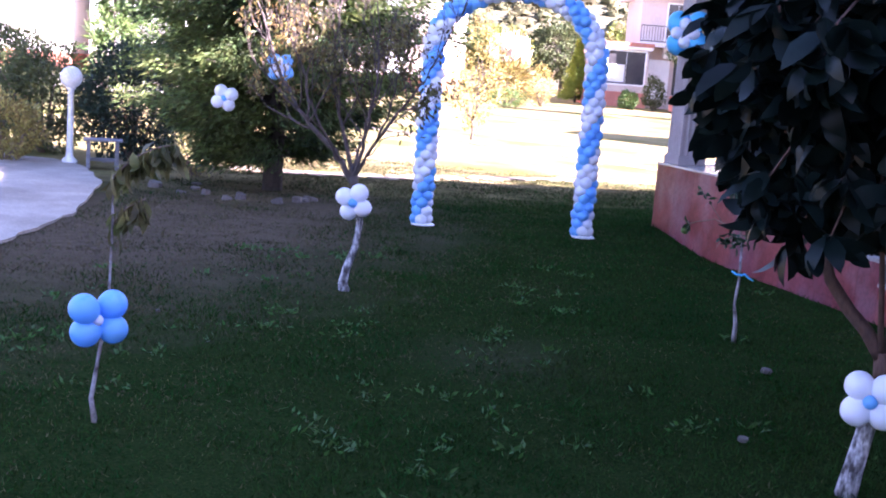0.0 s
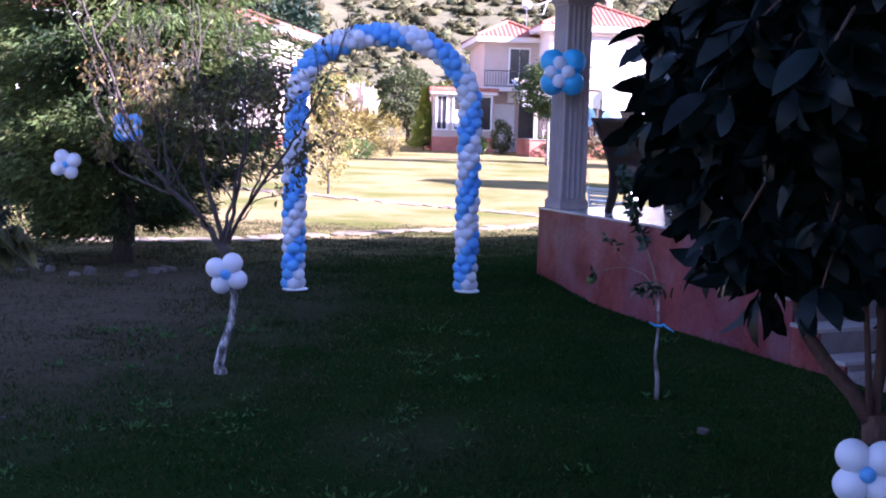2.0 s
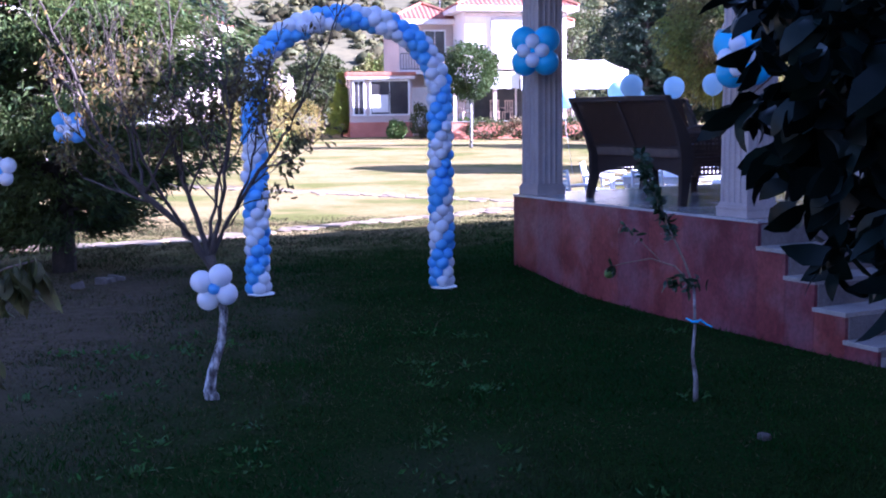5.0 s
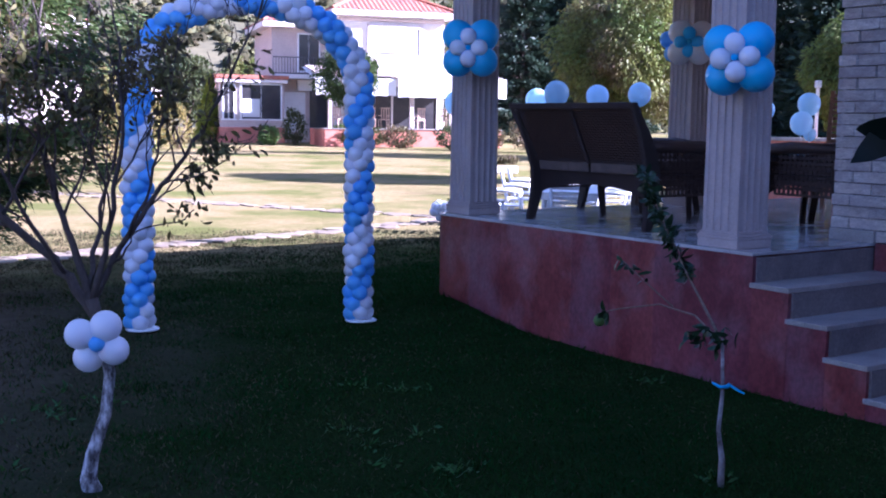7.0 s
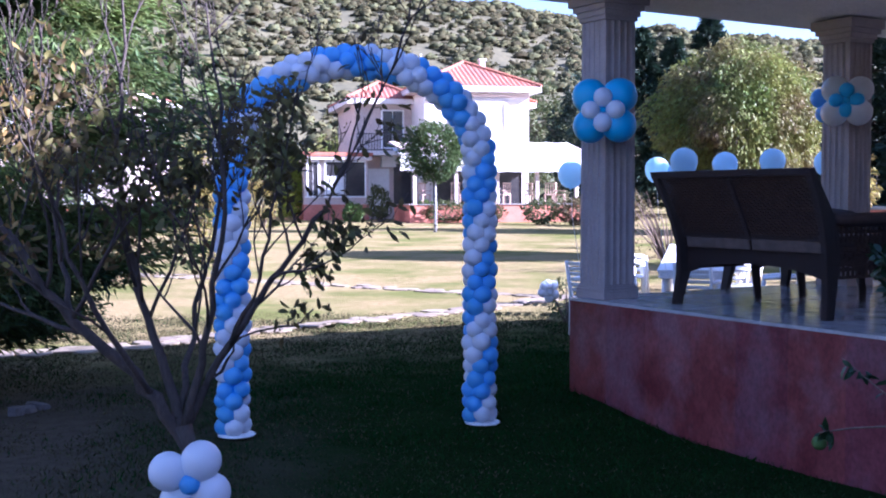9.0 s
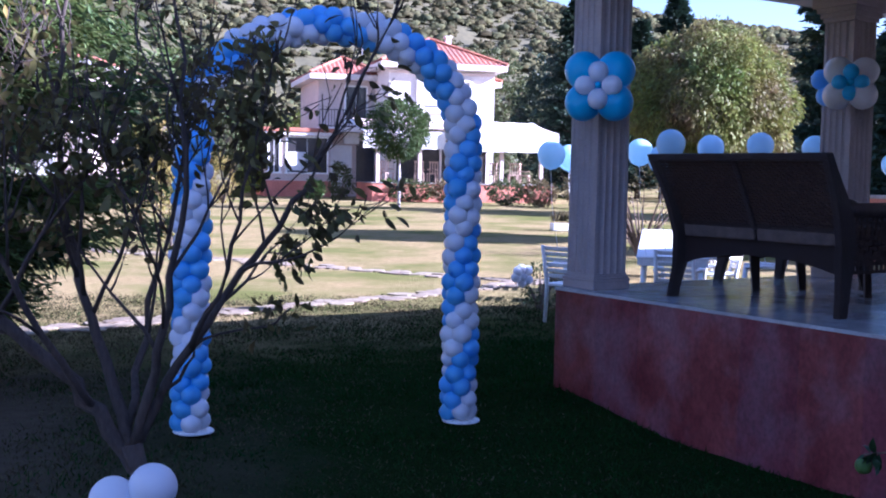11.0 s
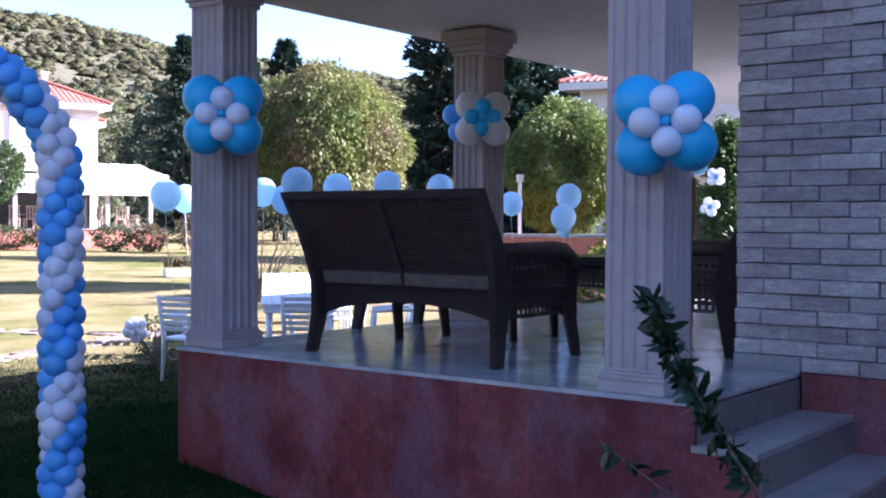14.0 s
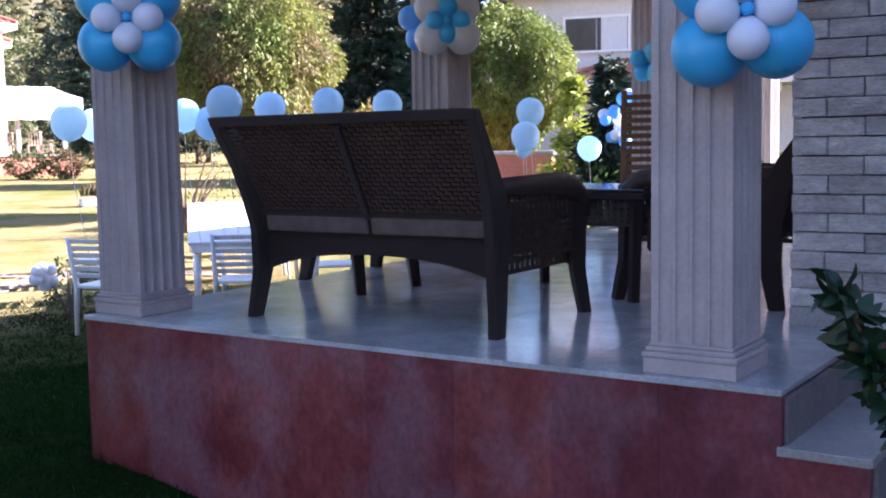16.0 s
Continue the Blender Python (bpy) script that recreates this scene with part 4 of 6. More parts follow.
def build_citrus():
    rng = np.random.default_rng(31)
    tree = thing("citrus_sapling", Matrix.Translation((1.935, 7.5, 0)), "thin citrus sapling with glossy leaves and a blue tie", "sapling")
    v, f = tube([(0.01, 0, -0.03), (0.01, 0, 0.12), (-0.012, 0, 0.25), (0.0, 0, 0.42), (-0.01, 0, 0.66)], [0.017, 0.014, 0.0095, 0.009, 0.008], 8)
    array_part("stem", v, f, PALESTEM, tree, "pale stem", smooth=True)
    v, f = [], []
    tips = []
    shoot = [(-0.01, 0, 0.64), (-0.02, 0.18, 0.76), (-0.06, 0.3, 0.89), (-0.1, 0.39, 1.02), (-0.14, 0.46, 1.14), (-0.18, 0.52, 1.27), (-0.2, 0.56, 1.37)]
    tube(shoot, [0.008, 0.007, 0.006, 0.006, 0.005, 0.004, 0.003], 6, v, f)
    side = [(-0.01, 0, 0.64), (-0.08, 0.16, 0.74), (-0.18, 0.36, 0.76), (-0.3, 0.6, 0.7), (-0.36, 0.72, 0.66)]
    tube(side, [0.006, 0.005, 0.004, 0.004, 0.003], 5, v, f)
    side2 = [(-0.14, 0.28, 0.76), (-0.22, 0.5, 0.86), (-0.3, 0.66, 0.96)]
    tube(side2, [0.004, 0.003, 0.002], 5, v, f)
    array_part("shoot", v, f, TWIG, tree, smooth=True)
    P, W = [], []
    for line, a, b, n in ((shoot, 2.0, 6, 230), (side, 3.4, 4, 12), (side2, 0.8, 2, 12)):
        for k in range(n):
            t = rng.uniform(a, b)
            i = min(int(t), len(line) - 2)
            p = Vector(line[i]).lerp(Vector(line[i + 1]), t - i)
            d = (Vector(line[i + 1]) - Vector(line[i])).normalized()
            P.append(tuple(p))
            W.append(tuple(d * 0.5 + Vector(rng.normal(0, 0.6, 3))))
    for k in range(40):
        P.append((rng.normal(-0.05, 0.06), rng.normal(0.06, 0.07), rng.normal(0.66, 0.02)))
        W.append(tuple(rng.normal(0, 1, 3)))
    leaf_object("foliage", P, W, 0.066, 0.025, rng, L_SAP, tree, "glossy citrus leaves", droop=0.55, jitter=0.45, broad=True)
    bm = bmesh.new()
    bmesh.ops.create_icosphere(bm, subdivisions=2, radius=0.03, matrix=Matrix.Translation((-0.36, 0.72, 0.62)))
    part("fruit", bm, L_GRN, tree, "small green fruit", smooth=True)
    v, f = tube([(-0.055, -0.01, 0.47), (-0.02, -0.016, 0.45), (0.015, -0.014, 0.45), (0.03, 0.012, 0.455), (0.06, -0.02, 0.435), (0.09, -0.03, 0.42)], [0.005, 0.008, 0.009, 0.008, 0.006, 0.004], 6)
    array_part("tie", v, f, SKYBLUE, tree, "bright blue cloth tie", smooth=True)
    return tree


def build_peach():
    rng = np.random.default_rng(41)
    tree = thing("peach_sapling", Matrix.Translation((-0.969, 4.34, 0)), "thin sapling with drooping green-brown leaves at the top", "sapling")
    v, f = tube([(0.0, 0, -0.03), (-0.025, 0, 0.1), (0.01, -0.01, 0.3), (0.055, -0.02, 0.55), (0.06, -0.02, 0.85), (0.05, 0, 1.08)], [0.015, 0.011, 0.008, 0.0065, 0.0055, 0.005], 8)
    array_part("stem", v, f, PALESTEM, tree, "thin greyish stem", smooth=True)
    v, f = [], []
    arm = [(0.05, 0, 1.08), (0.14, 0.0, 1.17), (0.24, 0.01, 1.22), (0.32, 0.02, 1.24)]
    tube(arm, [0.006, 0.005, 0.004, 0.003], 5, v, f)
    arm2 = [(0.06, -0.01, 0.88), (0.12, 0.0, 0.96), (0.19, 0.02, 1.0)]
    tube(arm2, [0.005, 0.004, 0.003], 5, v, f)
    array_part("shoot", v, f, TWIG, tree, smooth=True)
    P, W = [], []
    for line, n in ((arm, 95), (arm2, 50)):
        for k in range(n):
            t = rng.uniform(0, len(line) - 1.001)
            i = int(t)
            P.append(tuple(Vector(line[i]).lerp(Vector(line[i + 1]), t - i) + Vector(rng.normal(0, 0.012, 3))))
            W.append((rng.normal(0.2, 0.4), rng.normal(0, 0.4), -0.7))
    leaf_object("foliage", P, W, 0.11, 0.034, rng, L_PEACH, tree, "long drooping leaves", droop=0.5, jitter=0.3, broad=True)


build_plum()
build_magnolia()
build_citrus()
build_peach()


def conifer(m, height, radius, n, mat, label, category="tree", seed=0, base=0.25, shape=1.0, needle=(0.16, 0.05), trunk_r=0.12, group="", droop=0.25, whorls=None, trunk_mat=None, top_r=0.0, foot=1.0):
    """A conifer: trunk, whorled boughs and sprays of needles along them."""
    rng = np.random.default_rng(seed)
    tree = thing("conifer", m, label, category, group)
    v, f = tube([(0, 0, -0.1), (0, 0, height * 0.3), (0.02, 0.01, height * 0.7), (0, 0, height * 0.97)], [trunk_r, trunk_r * 0.75, trunk_r * 0.4, 0.015], 9)
    array_part("trunk", v, f, trunk_mat or BARK, tree, smooth=True)
    v, f = [], []
    P, W = [], []
    whorls = whorls or max(8, int(height * 4))
    per = max(4, n // (whorls * 7))
    for i in range(whorls):
        t = (i + rng.uniform(0, 0.6)) / whorls
        z = base + (height - base) * t
        r0 = (radius * (1 - t) ** shape + top_r * t) * rng.uniform(0.75, 1.15) * (foot + (1 - foot) * min(1.0, t / 0.16))
        for k in range(7):
            a = rng.uniform(0, 2 * math.pi)
            rr = r0 * rng.uniform(0.7, 1.12)
            tip = Vector((math.cos(a) * rr, math.sin(a) * rr, rr * rng.uniform(-0.05, 0.25)))
            root = Vector((0, 0, z))
            tube([root, root + tip * 0.55 + Vector((0, 0, -0.03)), root + tip], [0.02 + 0.012 * rr, 0.012, 0.004], 4, v, f, cap=False)
            s = rng.uniform(0.15, 1.0, per) ** 0.7
            q = np.array(root)[None] + np.array(tip)[None] * s[:, None]
            side = np.array((-math.sin(a), math.cos(a), 0))
            q = q + side[None] * (rng.normal(0, 0.16, per) * rr * (0.35 + 0.5 * s))[:, None] + rng.normal(0, 0.05, (per, 3)) * (1, 1, 1.5)
            P.append(q)
            W.append(np.repeat(np.array(tip.normalized())[None], per, 0))
    array_part("branchwork", v, f, trunk_mat or BARK, tree, smooth=True, kind="stuff")
    leaf_object("foliage", np.concatenate(P), np.concatenate(W), needle[0], needle[1], rng, mat, tree, droop=droop, jitter=0.45)
    return tree


conifer(pose(-3.33, 13.3, 0), 6.2, 1.85, 200000, L_FIR, "dark green fir with feathery drooping boughs down to the ground", seed=5, base=0.36, shape=0.4, needle=(0.11, 0.023), trunk_r=0.13, top_r=1.0, whorls=46, droop=0.5, foot=0.56)


def bush(name, m, size, n, leaf, mat, label, category="shrub", seed=0, group="", stems=7, droop=0.0, lift=0.5, holes=-0.25):
    """A shrub or tree head: stems, and leaves in an uneven rounded mass with gaps."""
    rng = np.random.default_rng(seed)
    b = thing(name, m, label, category, group)
    v, f = [], []
    sx, sy, sz = size
    for k in range(stems):
        a = rng.uniform(0, 6.28)
        d = Vector((math.cos(a) * sx * 0.5, math.sin(a) * sy * 0.5, sz * rng.uniform(0.5, 0.95)))
        tube([(0, 0, -0.05), d * 0.5 + Vector((0, 0, sz * 0.05)), d], [0.015 + 0.01 * sz, 0.01 + 0.004 * sz, 0.003], 5, v, f, cap=False)
    array_part("stem", v, f, TWIG, b, kind="stuff")
    q = rng.normal(0, 1, (n, 3))
    q /= np.linalg.norm(q, axis=1, keepdims=True)
    q *= rng.uniform(0.3, 1.0, (n, 1)) ** 0.45
    off = rng.uniform(0, 50)
    bump = np.array([1 + 0.32 * noise.noise((a[0] * 1.9 + off, a[1] * 1.9, a[2] * 1.9)) for a in q])
    q *= bump[:, None]
    gap = np.array([noise.noise((a[0] * 3.4 + off, a[1] * 3.4, a[2] * 3.4)) > holes for a in q])
    q = q[gap]
    w = q.copy()
    q = q * (sx * 0.5, sy * 0.5, sz * 0.5) + (0, 0, sz * lift)
    leaf_object("foliage", q, w, leaf[0], leaf[1], rng, mat, b, droop=droop, jitter=0.6)
    return b


def tree(m, trunk_h, head, n, leaf, mat, label, seed=0, trunk_r=0.06, trunk_mat=None, droop=0.2, holes=-0.2, name="tree", depth=2):
    """A broadleaf tree: tapered trunk, limbs into the head, and an uneven crown with gaps."""
    rng = np.random.default_rng(seed)
    t = thing(name, m, label, "tree")
    v, f = tube([(0, 0, -0.08), (0.02, 0, trunk_h * 0.4), (0, 0.01, trunk_h)], [trunk_r * 1.2, trunk_r, trunk_r * 0.85], 9)
    array_part("trunk", v, f, trunk_mat or BARK, t, smooth=True)
    v, f, tips = [], [], []
    sx, sy, sz = head
    for k in range(6):
        a = k * 1.05 + rng.uniform(-0.3, 0.3)
        grow(rng, (0, 0, trunk_h * 0.96), (math.cos(a) * sx, math.sin(a) * sy, sz * rng.uniform(0.8, 1.8)), 0.42 * (sx + sz) / 2, trunk_r * 0.55, depth, 0.45, 3, 0.15, 0.1, 0.006, 6, v, f, tips, 0.6)
    array_part("branchwork", v, f, trunk_mat or BARK, t, smooth=True, kind="stuff")
    q = rng.normal(0, 1, (n, 3))
    q /= np.linalg.norm(q, axis=1, keepdims=True)
    q *= rng.uniform(0.25, 1.0, (n, 1)) ** 0.4
    off = rng.uniform(0, 90)
    q *= np.array([1 + 0.3 * noise.noise((a[0] * 1.7 + off, a[1] * 1.7, a[2] * 1.7)) + 0.12 * noise.noise((a[0] * 5 + off, a[1] * 5, a[2] * 5)) for a in q])[:, None]
    q = q[np.array([noise.noise((a[0] * 4.2 + off, a[1] * 4.2, a[2] * 4.2)) > holes for a in q])]
    w = q.copy()
    q = q * (sx * 0.5, sy * 0.5, sz * 0.5) + (0, 0, trunk_h + sz * 0.42)
    leaf_object("foliage", q, w, leaf[0], leaf[1], rng, mat, t, droop=droop, jitter=0.6)
    return t


# ---- porch furniture ----
def lattice(w, h, step, bar, thick, curve=None):
    """An open weave: two layers of thin bars crossing, in the xz plane."""
    bm = bmesh.new()
    k = max(2, int(round(w / step)))
    for i in range(k + 1):
        box(bm, (-w / 2 + w * i / k, 0, h / 2), (bar, thick, h))
    k = max(2, int(round(h / step)))
    for i in range(k + 1):
        box(bm, (0, 0.002, h * i / k), (w, thick, bar))
    return bm


def weave(w, h, nx, nz, depth=0.006):
    """A closed basket weave panel in the xz plane: small over-and-under pillows."""
    bm = bmesh.new()
    for i in range(nx):
        for j in range(nz):
            x, z = -w / 2 + w * (i + 0.5) / nx, h * (j + 0.5) / nz
            s = (w / nx * (1.0 if (i + j) % 2 else 0.8), depth * (2 if (i + j) % 2 else 1.1), h / nz * (0.62 if (i + j) % 2 else 0.94))
            box(bm, (x, 0, z), s)
    return bm


def plank(rows):
    """An upright bar through rows of (x, y, z, width, depth), closed at both ends."""
    bm = bmesh.new()
    rings = [[bm.verts.new((x + a * w / 2, y + b * d / 2, z)) for a, b in ((-1, -1), (1, -1), (1, 1), (-1, 1))] for x, y, z, w, d in rows]
    for a, b in zip(rings, rings[1:]):
        for k in range(4):
            bm.faces.new((a[k], a[(k + 1) % 4], b[(k + 1) % 4], b[k]))
    bm.faces.new(rings[0][::-1])
    bm.faces.new(rings[-1])
    bmesh.ops.bevel(bm, geom=list(bm.edges), offset=0.006, segments=1, affect="EDGES")
    return bm


def rattan_seat(name, m, width, label, category, cushions=2, group=""):
    """A rattan settee or armchair. Its back is at -y; it faces +y. x is its width."""
    s = thing(name, m, label, category, group)
    hw = width / 2
    seat_z, top, depth = 0.40, 0.885, 0.70
    for sx in (-1, 1):
        # rear post and splayed leg in one bent line
        v, f = [], []
        x0 = sx * (hw - 0.04)
        rows = [(0.02, -0.05, 0.0, 0.07), (0.012, -0.03, 0.1, 0.08), (0.0, -0.01, 0.22, 0.1), (0.0, 0.0, 0.4, 0.13), (0.012, -0.04, 0.55, 0.13), (0.022, -0.105, 0.68, 0.1), (0.035, -0.185, 0.8, 0.07), (0.042, -0.245, top + 0.02, 0.05)]
        part("rear_post", plank([(x0 + sx * a, b, c, 0.05, d) for a, b, c, d in rows]), RATTAN_F, s, "curved woven rear post and leg")
        v, f = tube([(x0 + sx * 0.015, depth + 0.03, 0.0), (x0, depth - 0.01, 0.2), (x0, depth - 0.02, 0.36), (x0 * 1.01, depth - 0.02, 0.5)], [0.034, 0.042, 0.05, 0.046], 4)
        array_part("front_leg", v, f, RATTAN_F, s)
        v, f = [], []
        arm = [(x0 * 1.0, -0.03, 0.6), (x0 * 1.02, 0.2, 0.6), (x0 * 1.03, 0.45, 0.6), (x0 * 1.03, 0.6, 0.585), (x0 * 1.03, 0.69, 0.53), (x0 * 1.02, 0.715, 0.44)]
        tube(arm, [0.036, 0.042, 0.046, 0.046, 0.042, 0.036], 8, v, f)
        array_part("arm_rest", v, f, RATTAN, s, "rounded woven arm rest", smooth=True)
        tagged(part("arm_panel", lattice(0.6, 0.15, 0.042, 0.019, 0.008), RATTAN, s, m=pose(x0, 0.35, 0.45, 0, 0, 90)), "open lattice arm panel", kind="stuff")
        tagged(part("side_rail", weave(0.62, 0.17, 16, 6), RATTAN, s, m=pose(x0, 0.35, 0.285, 0, 0, 90)), "woven side rail", kind="stuff")
        part("lower_lattice", lattice(0.5, 0.09, 0.042, 0.019, 0.008), RATTAN, s, "open lattice skirt", m=pose(x0, 0.32, 0.25, 0, 0, 90))
    # arched apron at the back and front
    for y, nm in ((0.02, "rear_apron"), (depth - 0.02, "front_apron")):
        bm = bmesh.new()
        k = 16
        low, up = [], []
        for i in range(k + 1):
            x = -hw + 0.05 + (width - 0.1) * i / k
            t = 2 * i / k - 1
            low.append((x, 0.215 + 0.085 * (1 - abs(t) ** 2.4)))
            up.append((x, 0.405))
        for off in (-0.012, 0.012):
            rows = [[bm.verts.new((x, y + off, z)) for x, z in r] for r in (low, up)]
            for i in range(k):
                bm.faces.new((rows[0][i], rows[0][i + 1], rows[1][i + 1], rows[1][i]))
        part(nm, bm, RATTAN_F, s)
    part("seat_deck", boxes(((0, depth / 2, seat_z - 0.02), (width - 0.1, depth - 0.06, 0.03)), bevel=0.004), RATTAN_F, s)
    lean = math.degrees(math.atan2(0.225, top - 0.44))
    pw = (width - 0.14) / cushions
    for c in range(cushions):
        x = -width / 2 + 0.07 + pw * (c + 0.5)
        bm = weave(pw - 0.03, 0.46, int(pw / 0.022), 22, 0.007)
        for vt in bm.verts:
            vt.co.x += (x + vt.co.x) * 0.085 * vt.co.z / 0.46
        tagged(part("back_panel", bm, RATTAN, s, m=pose(x, -0.018, 0.475, lean, 0, 0)), "closed rattan weave back", kind="stuff")
        part("back_lining", boxes(((0, 0.012, 0.225), (pw - 0.03, 0.006, 0.45)), bevel=0.0), RATTAN, s, m=pose(x, -0.018, 0.475, lean, 0, 0))
        bm = bmesh.new()
        box(bm, (0, 0, 0), (pw - 0.03, 0.56, 0.1), bevel=0.03)
        part("seat_cushion", bm, CUSHION, s, "taupe seat cushion", smooth=True, m=pose(x, 0.34, seat_z + 0.05))
        bm = bmesh.new()
        box(bm, (0, 0, 0), (pw - 0.02, 0.03, 0.085), bevel=0.012)
        part("cushion_roll", bm, CUSHION, s, "taupe cushion edge showing below the back", smooth=True, m=pose(x, -0.008, 0.435, 8, 0, 0))
    rails = [(0, -0.236, top, width * 1.035, 0.045), (0, -0.02, 0.48, width - 0.1, 0.03)]
    for x, y, z, w, r in rails:
        part("back_rail", boxes(((x, y, z), (w, r, r)), bevel=0.01), RATTAN_F, s)
    for c in range(1, cushions):
        x = -width / 2 + 0.07 + pw * c
        part("back_rail", boxes(((0, 0, 0.21), (0.035, 0.035, 0.44)), bevel=0.008), RATTAN_F, s, m=pose(x, -0.02, 0.47, lean, 0, 0))
    return s


rattan_seat("rattan_settee", at(1.405, 0.41, SLAB_Z), 1.33, "dark brown rattan two-seat settee with a woven back and taupe cushions", "settee")
CHAIR = rattan_seat("rattan_armchair", at(2.74, 1.9, SLAB_Z, 90), 0.72, "dark brown rattan armchair with taupe cushion", "armchair", 1, "rattan armchairs")
copy_thing(CHAIR, at(0.12, 1.85, SLAB_Z, -90))


def build_table():
    t = thing("rattan_table", at(1.75, 1.75, SLAB_Z), "low dark rattan table with a dark glass top", "table")
    part("tabletop", boxes(((0, 0, 0.535), (0.9, 0.6, 0.012)), bevel=0.003), BLACKGLASS, t, "dark glass top")
    part("rim", boxes(((0, 0, 0.51), (0.9, 0.6, 0.035)), bevel=0.008), RATTAN_F, t)
    for sx in (-1, 1):
        for sy in (-1, 1):
            v, f = tube([(sx * 0.37, sy * 0.24, 0), (sx * 0.39, sy * 0.25, 0.5)], [0.03, 0.034], 4)
            array_part("leg", v, f, RATTAN_F, t)
    for sy in (-1, 1):
        part("apron", lattice(0.74, 0.12, 0.034, 0.017, 0.008), RATTAN, t, "open lattice apron", m=pose(0, sy * 0.25, 0.37))


build_table()


def build_folding_chair():
    c = thing("slatted_chair", at(1.3, 3.7, SLAB_Z, 20), "tall brown slatted wooden folding chair", "chair")
    for sx in (-1, 1):
        part("post", boxes(((0, 0, 0.55), (0.04, 0.03, 1.12)), bevel=0.006), DARKWOOD, c, m=pose(sx * 0.22, 0, 0, -9, 0, 0))
        part("rear_leg", boxes(((0, 0, 0.3), (0.035, 0.03, 0.64)), bevel=0.006), DARKWOOD, c, m=pose(sx * 0.2, 0.32, 0, 22, 0, 0))
    for k in range(11):
        part("slat", boxes(((0, 0, 0), (0.42, 0.014, 0.034)), bevel=0.003), DARKWOOD, c, m=pose(0, 0.085 + 0.0075 * k, 0.52 + 0.053 * k, -9, 0, 0))
    for k in range(6):
        part("seat_slat", boxes(((0, 0, 0), (0.42, 0.05, 0.016)), bevel=0.003), DARKWOOD, c, m=pose(0, 0.1 - 0.065 * k, 0.43))


build_folding_chair()


# ---- white garden furniture on the lawn behind the porch ----
def garden_chair(m):
    """A white plastic chair with a slatted back. Its back is at -y."""
    c = thing("garden_chair", m, "white plastic garden chair with slatted back", "chair", "white garden chairs")
    part("seat", boxes(((0, 0.0, 0.42), (0.44, 0.43, 0.03)), bevel=0.012), PLASTIC, c)
    for sx in (-1, 1):
        v, f = tube([(sx * 0.21, 0.2, 0.0), (sx * 0.2, 0.18, 0.42), (sx * 0.22, 0.16, 0.62)], [0.02, 0.024, 0.022], 6)
        array_part("leg", v, f, PLASTIC, c, smooth=True)
        v, f = tube([(sx * 0.2, -0.23, 0.0), (sx * 0.2, -0.2, 0.42), (sx * 0.2, -0.3, 0.85)], [0.02, 0.026, 0.02], 6)
        array_part("leg", v, f, PLASTIC, c, smooth=True)
        v, f = tube([(sx * 0.22, 0.18, 0.62), (sx * 0.23, 0.0, 0.635), (sx * 0.215, -0.25, 0.63)], [0.022, 0.026, 0.02], 6)
        array_part("arm_rest", v, f, PLASTIC, c, smooth=True)
    for k in range(6):
        part("slat", boxes(((0, 0, 0), (0.39, 0.016, 0.042)), bevel=0.006), PLASTIC, c, m=pose(0, -0.218 - 0.0135 * k, 0.52 + 0.06 * k, 13, 0, 0))
    return c


G1 = garden_chair(pose(2.53, 16.7, 0.0, 0, 0, -48))
for x, y, a in ((3.6, 16.3, -30), (4.75, 16.9, 70), (4.75, 18.3, 80), (5.05, 19.5, 75), (5.45, 20.8, 78), (3.3, 18.7, -105), (3.75, 20.0, -100), (5.9, 22.2, 80), (4.15, 21.4, -98)):
    copy_thing(G1, pose(x, y, ground_z(x, y), 0, 0, a))


def garden_table(m):
    t = thing("garden_table", m, "white plastic garden table with a draped edge", "table", "white garden tables")
    bm = bmesh.new()
    box(bm, (0, 0, 0.715), (1.3, 0.8, 0.03), bevel=0.012)
    part("tabletop", bm, PLASTIC, t)
    for sy in (-1, 1):
        part("skirt", boxes(((0, sy * 0.38, 0.665), (1.24, 0.012, 0.08)), bevel=0.004), PLASTIC, t)
    for sx in (-1, 1):
        part("skirt", boxes(((sx * 0.63, 0, 0.665), (0.012, 0.74, 0.08)), bevel=0.004), PLASTIC, t)
        for sy in (-1, 1):
            v, f = tube([(sx * 0.58, sy * 0.33, 0), (sx * 0.55, sy * 0.31, 0.7)], [0.028, 0.034], 8)
            array_part("leg", v, f, PLASTIC, t, smooth=True)
    return t


GT = garden_table(pose(3.85, 17.35, 0.0, 0, 0, 73))
for x, y in ((4.24, 18.62), (4.63, 19.89), (5.02, 21.16), (5.41, 22.43)):
    copy_thing(GT, pose(x, y, ground_z(x, y), 0, 0, 73))


def tied_balloon(x, y, z, r, me, foot):
    b = thing("tied_balloon", Matrix.Translation((x, y, 0)), "pale blue balloon floating on a white ribbon", "balloon", "tied balloons")
    shared("balloon", me, b, aim((0, 0, z), (0.05, 0.02, 1), r))
    v, f = tube([(0, 0, z - r * 1.15), (0.015, 0, z * 0.75), (foot[0] - x, foot[1] - y, foot[2])], [0.0025, 0.0025, 0.0025], 4)
    array_part("ribbon", v, f, STRING, b)
    return b


